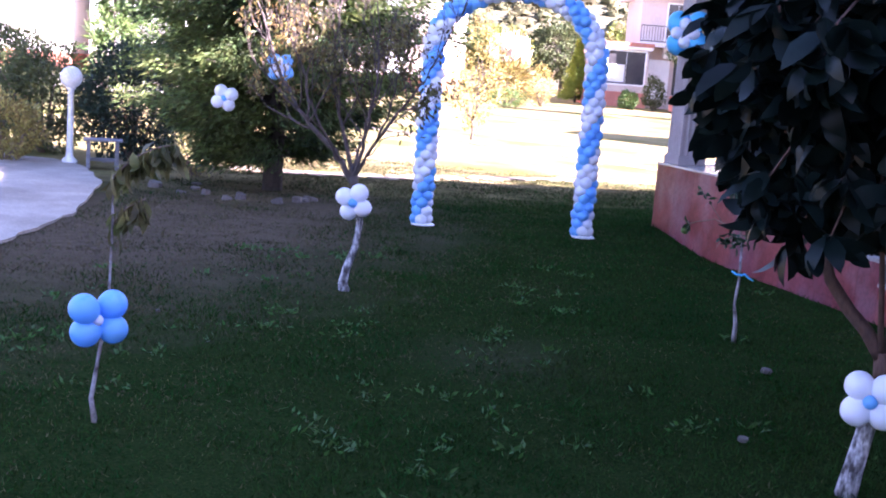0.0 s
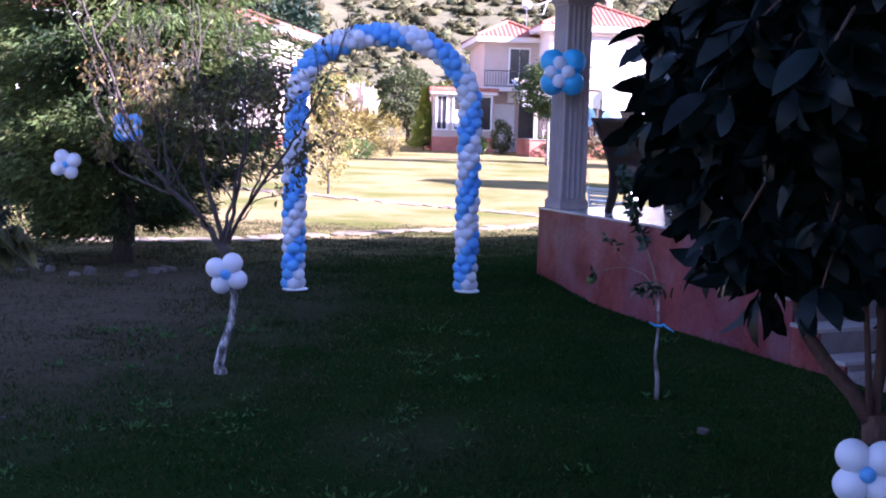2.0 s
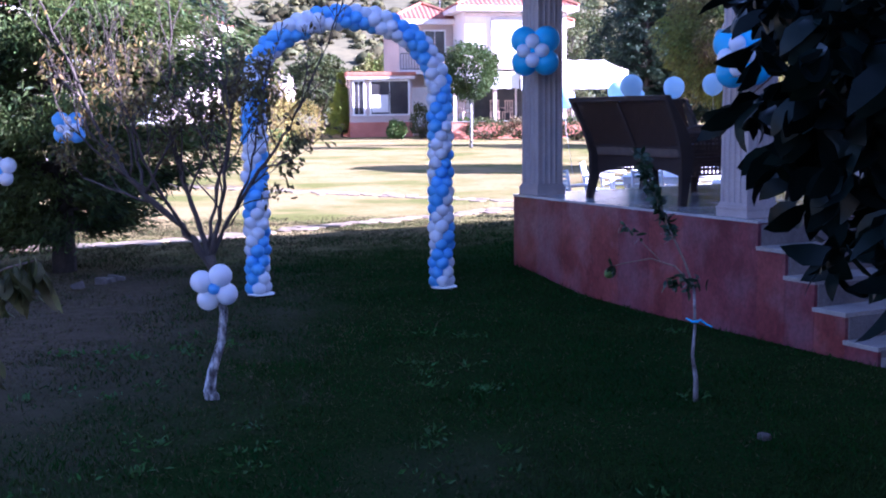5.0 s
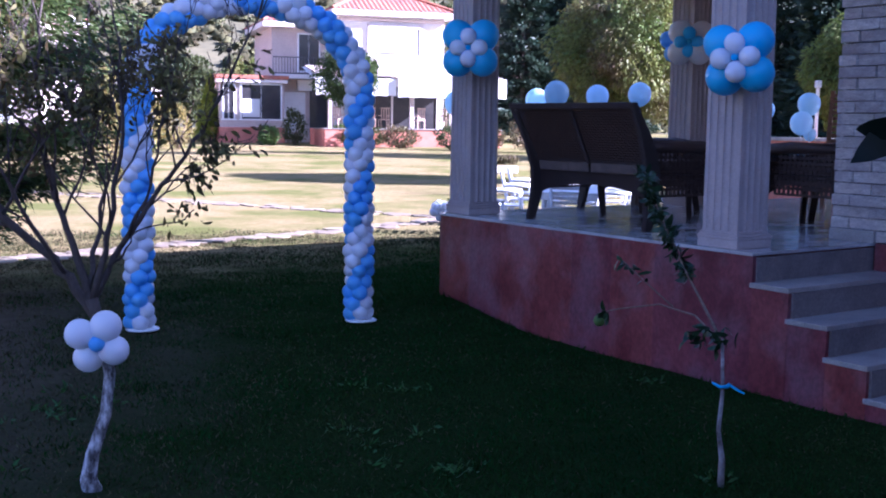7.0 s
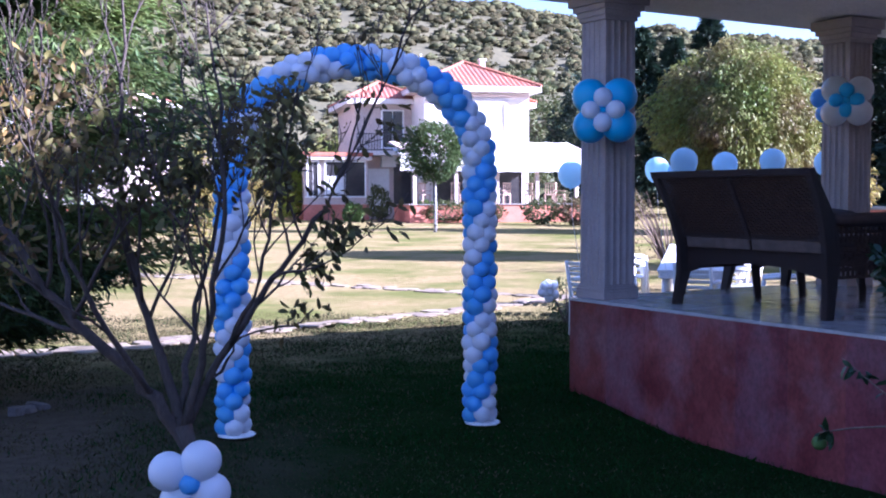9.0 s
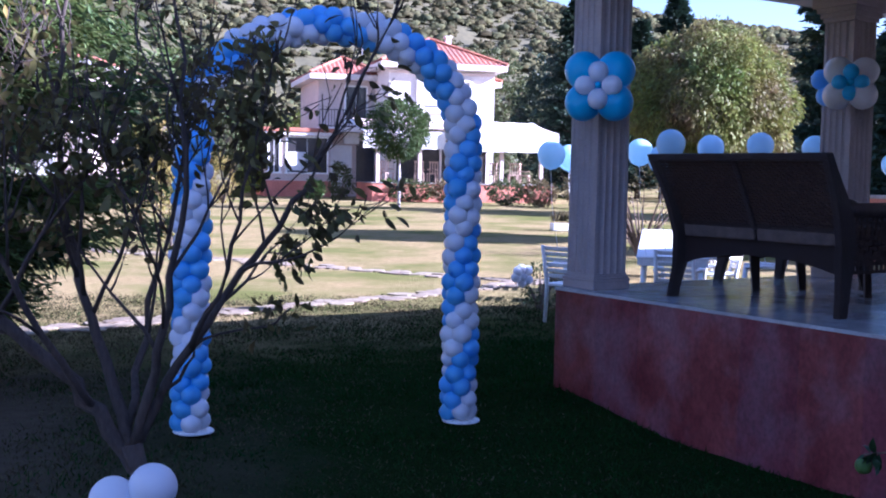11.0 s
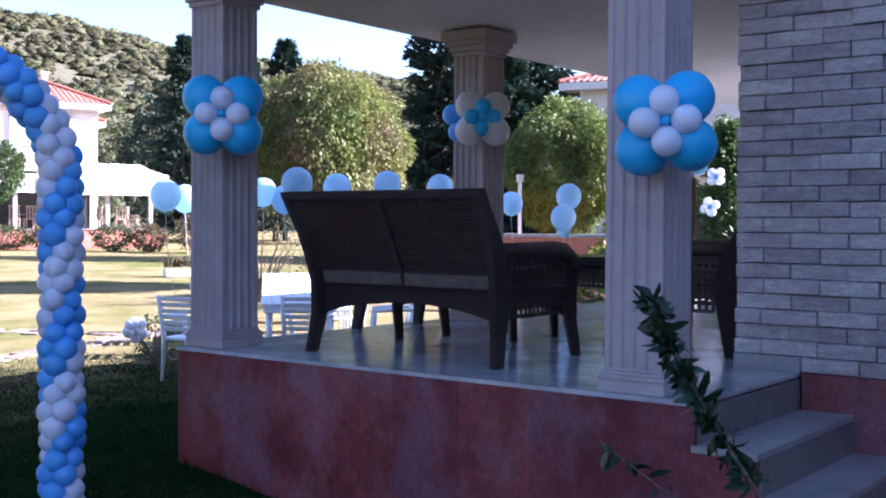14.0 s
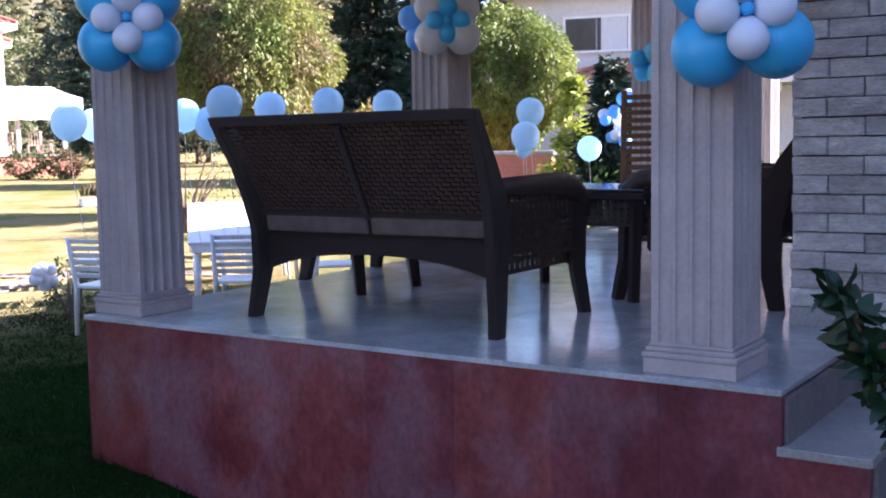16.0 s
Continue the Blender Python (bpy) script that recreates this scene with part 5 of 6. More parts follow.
# ---- garden, further off ----
def lamp_post(m, h, globes, label, r=0.05, globe_r=0.14, arm=0.35):
    p = thing("garden_lamp", m, label, "lamp")
    part("post", lathe([(r * 2.2, 0), (r * 2.2, 0.05), (r * 1.2, 0.09), (r, 0.16), (r * 0.9, h * 0.6), (r * 0.85, h - 0.03), (r * 1.5, h)], 14), METAL_W, p, smooth=True)
    for k in range(globes):
        off = Vector((0, 0, h + globe_r * 0.95)) if globes == 1 else Vector((arm * (1 if k else -1), 0, h * 0.62))
        bm = bmesh.new()
        bmesh.ops.create_uvsphere(bm, u_segments=20, v_segments=12, radius=globe_r)
        part("globe", bm, GLOBE, p, "white opal glass globe", smooth=True, m=Matrix.Translation(off))
        if globes > 1:
            v, f = tube([(0, 0, h * 0.6), (off.x * 0.6, 0, h * 0.57), (off.x, 0, h * 0.62 - globe_r)], [0.02, 0.02, 0.03], 6)
            array_part("bracket", v, f, METAL_W, p)
    return p


lamp_post(pose(-6.45, 13.98, 0), 1.02, 1, "short white garden lamp with a globe", 0.045, 0.145)
lamp_post(pose(-10.2, 26.2, 0.06), 4.7, 2, "tall white lamp post with two globe lamps", 0.06, 0.2, 0.42)

def build_bench():
    b = thing("garden_bench", pose(-5.85, 13.75, 0, 0, 0, 28), "small weathered grey wooden bench", "bench")
    for k in range(4):
        part("slat", boxes(((0, 0, 0), (0.5, 0.075, 0.025)), bevel=0.004), GREYWOOD, b, m=pose(0, -0.13 + 0.088 * k, 0.38))
    for sx in (-1, 1):
        part("leg", boxes(((0, 0, 0.18), (0.05, 0.3, 0.36)), bevel=0.006), GREYWOOD, b, m=pose(sx * 0.18, 0, 0))
    part("stretcher", boxes(((0, 0, 0.12), (0.34, 0.04, 0.04)), bevel=0.004), GREYWOOD, b)


build_bench()

bush("shrub", pose(-6.0, 14.95, 0), (1.6, 1.3, 1.7), 13000, (0.075, 0.035), L_DKC, "dense dark evergreen shrub beside the lamp", seed=1)
bush("shrub", pose(-7.5, 15.1, 0), (1.5, 1.2, 1.6), 9000, (0.07, 0.035), L_SHRUB, "loose yellowish shrub behind the lamp", seed=2)
bush("shrub", pose(-7.2, 13.6, 0), (1.1, 0.9, 0.9), 4500, (0.06, 0.03), L_YEL, "low sunlit yellow-green shrub", seed=3)
bush("shrub", pose(-8.9, 16.2, 0), (1.8, 1.4, 1.9), 8000, (0.08, 0.04), L_SHRUB, "tall loose shrub by the drive", seed=4)
bush("shrub", pose(-4.6, 13.9, 0), (0.7, 0.5, 0.55), 700, (0.06, 0.02), L_YEL, "small golden juniper beside the fir", seed=5)
bush("shrub", pose(-11.5, 19.6, 0.01), (3.0, 1.4, 1.5), 9000, (0.09, 0.04), L_SHRUB, "rounded garden hedge by the road", seed=6)
bush("shrub", pose(-14.2, 22.5, 0.03), (3.0, 1.4, 1.7), 9000, (0.09, 0.04), L_GRN, "rounded garden hedge by the road", seed=7)
conifer(pose(-16.9, 35.6, 0.18), 4.1, 1.0, 7000, L_GRN, "pale green columnar conifer by the road", seed=11, base=0.3, shape=0.8, needle=(0.2, 0.06), trunk_r=0.08)
tree(pose(-17.4, 40.2, 0.23), 1.0, (3.0, 3.0, 2.8), 9000, (0.14, 0.07), L_GRN, "round-headed green tree by the road", seed=12, holes=-0.35)
tree(pose(-13.6, 37.0, 0.2), 0.6, (1.7, 1.7, 1.6), 3500, (0.12, 0.05), L_DKC, "small blue-green round tree", seed=13)
bush("palm", pose(-15.0, 31.5, 0.14), (1.3, 1.3, 1.9), 260, (0.6, 0.07), L_GRN, "small feathery garden palm", "palm", seed=14, droop=0.3, lift=0.7)
for k, (x, y, h, r) in enumerate(((-24, 62, 11, 6), (-18.5, 66, 12, 6), (-29, 66, 12, 7), (-13.5, 70, 10, 5.5), (-35, 60, 11, 6))):
    tree(pose(x, y, 0.45), h * 0.3, (r, r, h * 0.75), 9000, (0.42, 0.2), L_DKC, "big dark pine behind the houses", seed=20 + k, trunk_r=0.22, holes=-0.1)
for k, (x, y, h, r, mt) in enumerate(((-9.0, 71, 4.2, 4.0, L_BIG), (-5.2, 74, 5.0, 4.5, L_SHRUB), (-1.5, 78, 5, 4.5, L_BIG), (3.5, 84, 6, 6, L_SHRUB), (13.5, 70, 8, 5, L_DKC), (19, 66, 8, 5, L_SHRUB), (26, 60, 7, 5, L_DKC), (10.5, 76, 9, 6, L_SHRUB))):
    tree(pose(x, y, 0.5), h * 0.25, (r, r, h * 0.8), 9500, (0.24, 0.13), mt, "tree with thinning foliage at the foot of the hill", seed=30 + k, trunk_r=0.16, holes=-0.1)
tree(pose(-3.0, 26.3, 0.05), 0.45, (1.3, 1.3, 2.7), 3600, (0.08, 0.04), L_YEL, "slender young tree with yellowing leaves", seed=40, trunk_r=0.03, holes=-0.05)
conifer(pose(-3.2, 60.5, 0.45), 3.3, 0.95, 22000, L_CYP, "golden cone-shaped cypress beside the villa", seed=41, base=0.15, shape=1.0, needle=(0.12, 0.045), trunk_r=0.06)
bush("shrub", pose(-4.95, 46, 0.3), (1.7, 1.2, 0.8), 1800, (0.09, 0.04), L_GRN, "low clipped grey-green shrub", seed=42)
bush("shrub", pose(-3.9, 50, 0.33), (1.1, 1.0, 1.9), 1800, (0.1, 0.04), L_YEL, "upright yellow shrub at the lawn edge", seed=43)
bush("shrub", pose(-7.4, 47, 0.3), (1.6, 1.2, 2.0), 2200, (0.1, 0.04), L_YEL, "upright yellow shrub at the lawn edge", seed=44)
bush("pampas_grass", pose(-5.6, 51, 0.34), (1.6, 1.4, 2.2), 900, (0.9, 0.035), L_YEL, "tall yellow clump of pampas grass", "grass clump", seed=45, lift=0.4)
pp = np.random.default_rng(46)
pamp = np.c_[pp.uniform(-6.5, -4.7, 170), pp.uniform(50.5, 51.5, 170), pp.uniform(2.1, 3.0, 170)]
plume = thing("pampas_plume", Matrix.Identity(4), "cream feathery plumes of pampas grass", "plume")
leaf_object("plume_mass", pamp, np.tile((0.05, 0, 1.0), (170, 1)), 0.62, 0.16, pp, L_PLUME, plume, jitter=0.12, kind="stuff")
tree(pose(2.7, 45.0, 0.28), 2.05, (2.3, 2.3, 2.2), 13000, (0.11, 0.055), L_ROUND, "lollipop-shaped lawn tree with a white trunk", seed=47, trunk_r=0.055, trunk_mat=WHITEWASH, holes=-0.45)
for k, (x, y, w, h, mt) in enumerate(((-0.3, 56.2, 0.9, 0.9, L_GRN), (0.9, 57.0, 1.1, 1.7, L_SHRUB), (4.0, 55.0, 2.2, 1.0, L_SHRUB), (5.6, 54.0, 1.6, 1.0, L_ROSE), (7.9, 52.2, 1.8, 1.1, L_SHRUB), (9.2, 51.5, 1.4, 1.1, L_ROSE), (3.0, 56.0, 0.9, 1.0, L_GRN), (10.8, 50.0, 2.2, 1.6, L_ROSE))):
    bush("rose_bush", pose(x, y, ground_z(x, y)), (w, w * 0.8, h), 1900, (0.13, 0.07), mt, "straggly rose bush before the house terrace", "rose bush", seed=50 + k, group="rose bushes")
tree(pose(8.7, 29.9, 0.12), 1.9, (3.8, 3.6, 3.4), 70000, (0.115, 0.042), L_BIG, "broad tree turning yellow, hung with drooping leaves", seed=60, trunk_r=0.12, droop=1.1, holes=-0.5)
tree(pose(12.7, 25.9, 0.06), 1.7, (2.5, 2.4, 2.6), 44000, (0.11, 0.036), L_LIME, "round tree turning yellow-green", seed=61, trunk_r=0.09, droop=1.1, holes=-0.5)
tree(pose(8.95, 24.2, 0.04), 1.3, (0.9, 0.9, 1.1), 900, (0.14, 0.04), L_YEL, "thin young weeping tree on the lawn", seed=62, trunk_r=0.03, droop=1.0)
for k, (x, y, h, r) in enumerate(((18.3, 43.6, 10.8, 2.2), (20.9, 41.4, 9.3, 2.3), (13.9, 66.0, 11.0, 2.5), (15.9, 66.5, 10.4, 2.3), (19.4, 40.6, 8.2, 1.8), (17.6, 66.0, 9.8, 2.4), (20.2, 68.0, 11.5, 2.6))):
    conifer(pose(x, y, ground_z(x, y)), h, r, 20000, L_DKC, "tall dark green cypress behind the lawn", seed=70 + k, base=0.5, shape=0.6, needle=(0.34, 0.11), trunk_r=0.16, group="dark cypresses", whorls=38)
conifer(pose(11.9, 22.6, 0.03), 2.6, 0.55, 3500, L_CYP, "golden upright cypress beside the garden wall", seed=80, base=0.2, shape=0.6, needle=(0.14, 0.05), trunk_r=0.05)
bush("shrub", pose(8.4, 17.6, 0), (1.6, 1.2, 1.3), 2400, (0.1, 0.045), L_GRN, "leafy green border plants beyond the porch", seed=81)
bush("shrub", pose(9.6, 16.4, 0), (1.6, 1.2, 1.5), 2400, (0.1, 0.045), L_GRN, "leafy green border plants beyond the porch", seed=82)
bush("rose_bush", pose(6.1, 26.2, 0.06), (1.6, 1.2, 1.8), 700, (0.06, 0.03), L_ROSE, "almost bare reddish rose shrub", "rose bush", seed=83, stems=22, group="rose bushes")
bush("rose_bush", pose(7.2, 25.2, 0.05), (1.2, 1.0, 1.4), 500, (0.06, 0.03), L_ROSE, "almost bare reddish rose shrub", "rose bush", seed=84, stems=18, group="rose bushes")
bush("shrub", pose(2.42, 17.9, 0), (0.5, 0.45, 0.6), 500, (0.06, 0.03), L_SHRUB, "small bush with white balloons on the lawn", seed=85)
wl = thing("balloon_cluster", pose(2.15, 17.66, 0), "small cluster of white balloons on a lawn bush", "balloon cluster")
for k in range(7):
    a = k * 2.4
    shared("balloon", B_WBIG, wl, aim((0.085 * math.cos(a) * (k > 0), 0.05 * math.sin(a * 1.7), 0.42 + 0.085 * math.sin(a) * (k > 0)), (math.cos(a), -0.5, math.sin(a)), 0.062))
bed = thing("flower_trough", pose(6.4, 34.3, ground_z(6.4, 34.3)), "white low flower trough with dry plants", "planter")
part("trough", boxes(((0, 0, 0.1), (0.75, 0.4, 0.2)), bevel=0.03), METAL_W, bed)
rg = np.random.default_rng(86)
leaf_object("planting", np.c_[rg.uniform(-0.35, 0.35, 160), rg.uniform(-0.2, 0.2, 160), np.full(160, 0.24)], np.tile((0, 0, 1.0), (160, 1)), 0.28, 0.06, rg, L_ROSE, bed, jitter=0.4)

# balloons tied to the garden chairs
TIED = ((2.02, 15.6, 1.81, 0.14), (2.48, 16.82, 1.81, 0.14), (3.09, 16.18, 1.87, 0.14), (3.29, 16.11, 1.8, 0.14), (3.02, 14.94, 1.92, 0.14), (3.77, 15.94, 1.92, 0.14), (4.23, 15.76, 1.95, 0.14), (4.91, 15.96, 1.94, 0.14),
        (6.38, 17.07, 1.81, 0.14), (6.4, 15.85, 1.87, 0.14), (6.24, 15.7, 1.64, 0.14), (6.75, 16.5, 1.5, 0.085), (7.45, 16.3, 1.5, 0.13))
for x, y, z, r in TIED:
    tied_balloon(x, y, z, r, B_PALE, (x + 0.12, y + 0.05, 0.75))


# balloons hung on the dark shrubs beyond the porch
conifer(pose(8.75, 17.55, 0), 2.45, 0.5, 9000, L_DKC, "dark upright shrub hung with balloons beyond the porch", seed=90, base=0.1, shape=0.5, needle=(0.12, 0.04), trunk_r=0.05, whorls=16)
conifer(pose(9.95, 17.5, 0), 3.0, 0.5, 9000, L_GRN, "upright green cypress hung with balloon flowers", seed=91, base=0.1, shape=0.45, needle=(0.12, 0.04), trunk_r=0.05, whorls=18)
rgb = np.random.default_rng(92)
for x, y, z, n in ((8.3, 16.95, 1.91, 6), (8.42, 16.9, 2.08, 5), (8.32, 16.95, 1.58, 7)):
    cl = thing("balloon_cluster", pose(x, y, z), "bunch of small blue and white balloons on a dark shrub", "balloon cluster", "balloon bunches")
    for k in range(n):
        o = Vector(rgb.normal(0, 0.08, 3))
        shared("balloon", B_WBIG if k % 2 else B_BBIG, cl, aim(o, (o + Vector((0, -0.05, 0.02))).normalized(), rgb.uniform(0.06, 0.075)))
flower(pose(9.35, 17.0, 2.19, 0, 0, -40), B_WBIG, B_BBIG, 0.062, 0.035, 0, B_BBIG, "white balloon flower with blue heart on a cypress", spin=45, seed=11)
flower(pose(9.3, 17.05, 1.8, 0, 0, -40), B_WBIG, B_BBIG, 0.062, 0.035, 0, B_BBIG, "white balloon flower with blue heart on a cypress", spin=20, seed=12)


# ---- houses ----
def window(h, x, y, z, w, hh, turn=0, frame_mat=None, curtain=True):
    """A casement set into a wall; the wall faces -y in its own frame."""
    win = part("window", boxes(((0, 0.0, 0), (w, 0.04, hh)), bevel=0.0), WINDOW, h, "dark reflecting window", m=pose(x, y, z, 0, 0, turn))
    fm = frame_mat or METAL_W
    t = 0.08
    bm = bmesh.new()
    for c, s in (((0, 0, hh / 2), (w + t, 0.12, t)), ((0, 0, -hh / 2), (w + t * 2.5, 0.16, t)), ((-w / 2, 0, 0), (t, 0.12, hh)), ((w / 2, 0, 0), (t, 0.12, hh)), ((0, 0.02, 0), (t * 0.7, 0.08, hh))):
        box(bm, c, s)
    fr = part("window_frame", bm, fm, h)
    fr.parent = win
    if curtain:
        c = part("curtain", boxes(((w * 0.27, -0.025, 0), (w * 0.4, 0.004, hh * 0.98)), bevel=0), CURTAIN, h)
        c.parent = win
    return win


def hip_roof(h, x0, x1, y0, y1, z, rise, over=0.5, name="roof"):
    """A hipped roof of clay tile rows, with ridge tiles and a white eaves board."""
    bm = bmesh.new()
    x0, x1, y0, y1 = x0 - over, x1 + over, y0 - over, y1 + over
    d = min(x1 - x0, y1 - y0) / 2
    long_x = (x1 - x0) >= (y1 - y0)
    if long_x:
        ra, rb = Vector((x0 + d, (y0 + y1) / 2, z + rise)), Vector((x1 - d, (y0 + y1) / 2, z + rise))
    else:
        ra, rb = Vector(((x0 + x1) / 2, y0 + d, z + rise)), Vector(((x0 + x1) / 2, y1 - d, z + rise))
    c = [Vector((x0, y0, z)), Vector((x1, y0, z)), Vector((x1, y1, z)), Vector((x0, y1, z))]
    sides = ([(c[0], c[1], rb, ra), (c[1], c[2], rb, rb), (c[2], c[3], ra, rb), (c[3], c[0], ra, ra)] if long_x
             else [(c[0], c[1], ra, ra), (c[1], c[2], rb, ra), (c[2], c[3], rb, rb), (c[3], c[0], ra, rb)])
    for a, b, e, f in sides:
        n = max(6, int((b - a).length / 0.24))
        up = Vector((0, 0, 0.05))
        run = (b - a).normalized()
        span = (b - a).length
        lo, hi = (f - a).dot(run) / span, (e - a).dot(run) / span
        slope = (f - a) - run * (f - a).dot(run)
        for i in range(n):
            p0, p1 = a.lerp(b, i / n), a.lerp(b, (i + 1) / n)
            q0, q1 = (p + slope * min(1.0, s / max(lo, 0.001), (1 - s) / max(1 - hi, 0.001)) for p, s in ((p0, i / n), (p1, (i + 1) / n)))
            pm, qm = (p0 + p1) / 2 + up, (q0 + q1) / 2 + up
            v = [bm.verts.new(t) for t in (p0, pm, p1, q1, qm, q0)]
            for tri in ((v[0], v[1], v[4], v[5]), (v[1], v[2], v[3], v[4])):
                try:
                    bm.faces.new(tri)
                except ValueError:
                    pass
    bmesh.ops.remove_doubles(bm, verts=bm.verts, dist=0.002)
    rf = part(name, bm, ROOF, h, "red clay tile hipped roof")
    v, f = [], []
    tube([ra + Vector((-0.01, 0, 0.06)), rb + Vector((0.01, 0, 0.06))], [0.1, 0.1], 6, v, f)
    for cc, rr in zip(c, (ra, rb, rb, ra) if long_x else (ra, ra, rb, rb)):
        tube([cc + Vector((0, 0, 0.05)), rr + Vector((0, 0, 0.06))], [0.09, 0.09], 6, v, f)
    rt = array_part("ridge_capping", v, f, ROOF, h)
    rt.parent = rf
    bm = bmesh.new()
    box(bm, ((x0 + x1) / 2, (y0 + y1) / 2, z - 0.13), (x1 - x0, y1 - y0, 0.26))
    part("eaves_board", bm, HOUSE_W, h, "white eaves board")
    return rf


def balcony(h, x0, x1, y, z, depth=1.1):
    b = part("balcony", boxes((((x0 + x1) / 2, y - depth / 2, z), (x1 - x0, depth, 0.22)), bevel=0.01), HOUSE_W, h)
    bm = bmesh.new()
    n = int((x1 - x0) / 0.14)
    for i in range(n + 1):
        box(bm, (x0 + (x1 - x0) * i / n, y - depth + 0.05, z + 0.52), (0.025, 0.025, 0.85))
    for zz in (0.16, 0.95):
        box(bm, ((x0 + x1) / 2, y - depth + 0.05, z + zz), (x1 - x0, 0.045, 0.045))
    r = part("railing", bm, IRON, h, "dark iron balcony railing")
    r.parent = b


def terrace_chair(m):
    """A pale wooden terrace chair: seat, slatted back, arms and four legs."""
    c = thing("terrace_chair", m, "pale wooden chair on the villa terrace", "chair", "terrace chairs")
    part("seat", boxes(((0, 0, 0.43), (0.46, 0.46, 0.05)), bevel=0.01), PALEWOOD, c)
    for k in range(4):
        part("back_slat", boxes(((0, 0, 0), (0.05, 0.03, 0.5)), bevel=0.005), PALEWOOD, c, m=pose(-0.18 + 0.12 * k, 0.21, 0.7))
    part("top_rail", boxes(((0, 0.21, 0.97), (0.46, 0.04, 0.06)), bevel=0.01), PALEWOOD, c)
    for a in (-0.2, 0.2):
        for b in (-0.2, 0.2):
            part("leg", boxes(((0, 0, 0.21), (0.05, 0.05, 0.42)), bevel=0.005), PALEWOOD, c, m=pose(a, b, 0))
        part("arm_rest", boxes(((0, 0, 0.62), (0.05, 0.44, 0.04)), bevel=0.005), PALEWOOD, c, m=pose(a, 0, 0))
    return c


def middle_house():
    h = thing("house", pose(3.2, 58.58, 0.4, 0, 0, 9), "two-storey white villa with red tile roof, balcony and awning", "house")
    # main block, forward; side block set back on the west; bay window before it
    part("wall", boxes(((2.65, 3.7, 3.2), (5.3, 7.0, 6.4)), bevel=0.02), HOUSE_W, h, "white plastered main block")
    part("wall", boxes(((-1.45, 6.2, 3.1), (2.9, 6.0, 6.2)), bevel=0.02), HOUSE_P, h, "set-back side block")
    part("bay", boxes(((-4.05, 4.0, 1.55), (3.2, 3.9, 3.1)), bevel=0.02), HOUSE_P, h, "single-storey bay")
    part("plinth", boxes(((-4.05, 3.98, 0.35), (3.26, 3.96, 0.9)), bevel=0.02), PLINTH, h, "pink stone plinth")
    part("plinth", boxes(((2.65, 3.65, 0.3), (5.36, 7.06, 0.7)), bevel=0.02), PLINTH, h, "pink stone plinth")
    hip_roof(h, 0.0, 5.3, 0.2, 7.2, 6.55, 1.45)
    hip_roof(h, -2.9, 0.0, 3.2, 9.0, 6.1, 0.95)
    hip_roof(h, 4.4, 5.75, 2.4, 6.8, 5.95, 0.5, name="side_roof")
    part("bay_roof", boxes(((-4.05, 3.9, 3.26), (3.6, 4.3, 0.2)), bevel=0.03), ROOF, h, "low tiled bay roof")
    part("bay_cornice", boxes(((-4.05, 3.9, 3.08), (3.5, 4.2, 0.18)), bevel=0.02), HOUSE_W, h)
    window(h, -3.6, 2.03, 2.05, 2.0, 1.75, curtain=False)
    part("blind", boxes(((-4.1, 1.995, 1.75), (0.86, 0.012, 0.9)), bevel=0.0), CURTAIN, h, "half-drawn pale blind")
    window(h, -5.2, 2.03, 2.05, 0.55, 1.75, curtain=False)
    part("shutter", boxes(((-1.75, 3.16, 1.55), (1.15, 0.06, 2.1)), bevel=0.01), METAL_W, h, "white roller shutter")
    part("porch_recess", boxes(((-0.5, 3.17, 1.7), (0.9, 0.06, 2.3)), bevel=0.0), WINDOW, h, "dark doorway beside the shutter")
    # tall shuttered window with its surround, and a narrow white panel beside it
    window(h, 2.75, 0.18, 5.05, 2.2, 1.25)
    part("blind", boxes(((2.75, 0.15, 5.1), (2.06, 0.02, 1.1)), bevel=0.0), CURTAIN, h, "lowered pale blind")
    bm = bmesh.new()
    for c, q in (((2.75, 0.17, 5.82), (2.8, 0.2, 0.16)), ((2.75, 0.17, 4.28), (2.8, 0.2, 0.16)), ((1.43, 0.17, 5.05), (0.16, 0.2, 1.7)), ((4.07, 0.17, 5.05), (0.16, 0.2, 1.7))):
        box(bm, c, q, bevel=0.01)
    part("surround", bm, HOUSE_W, h, "moulded window surround")
    # eaves shade drawn as a strip of the darker peach plaster
    part("band", boxes(((2.65, 0.18, 6.12), (5.34, 0.1, 0.12)), bevel=0.01), HOUSE_P, h, "darker strip standing in for the shade under the eaves")
    window(h, -1.0, 3.16, 4.6, 1.1, 1.9, curtain=False)
    balcony(h, -3.0, -0.1, 3.2, 3.35, 1.2)
    # patio opening, terrace and awning
    part("patio_opening", boxes(((2.65, 0.17, 1.75), (4.7, 0.1, 2.3)), bevel=0.0), WINDOW, h, "dark glazed patio doors")
    for x in (0.35, 1.5, 2.6, 3.7, 4.95):
        part("patio_frame", boxes(((x, 0.12, 1.75), (0.1, 0.12, 2.3)), bevel=0.01), HOUSE_W, h, "white door post")
    part("terrace", boxes(((2.8, -1.6, 0.35), (8.6, 3.6, 0.9)), bevel=0.02), PLINTH, h, "pink terrace wall")
    part("terrace_floor", boxes(((2.8, -1.6, 0.815), (8.7, 3.7, 0.03)), bevel=0.005), STEP, h, "pale terrace paving")
    part("awning", awning_mesh(-1.9, 1.9, -3.3, 0.15, 3.1, 3.75, 0.75), AWN, h, "white cloth awning")
    part("awning", awning_mesh(1.94, 7.3, -3.5, 0.15, 3.2, 3.85, 0.9), AWN, h, "white cloth awning")
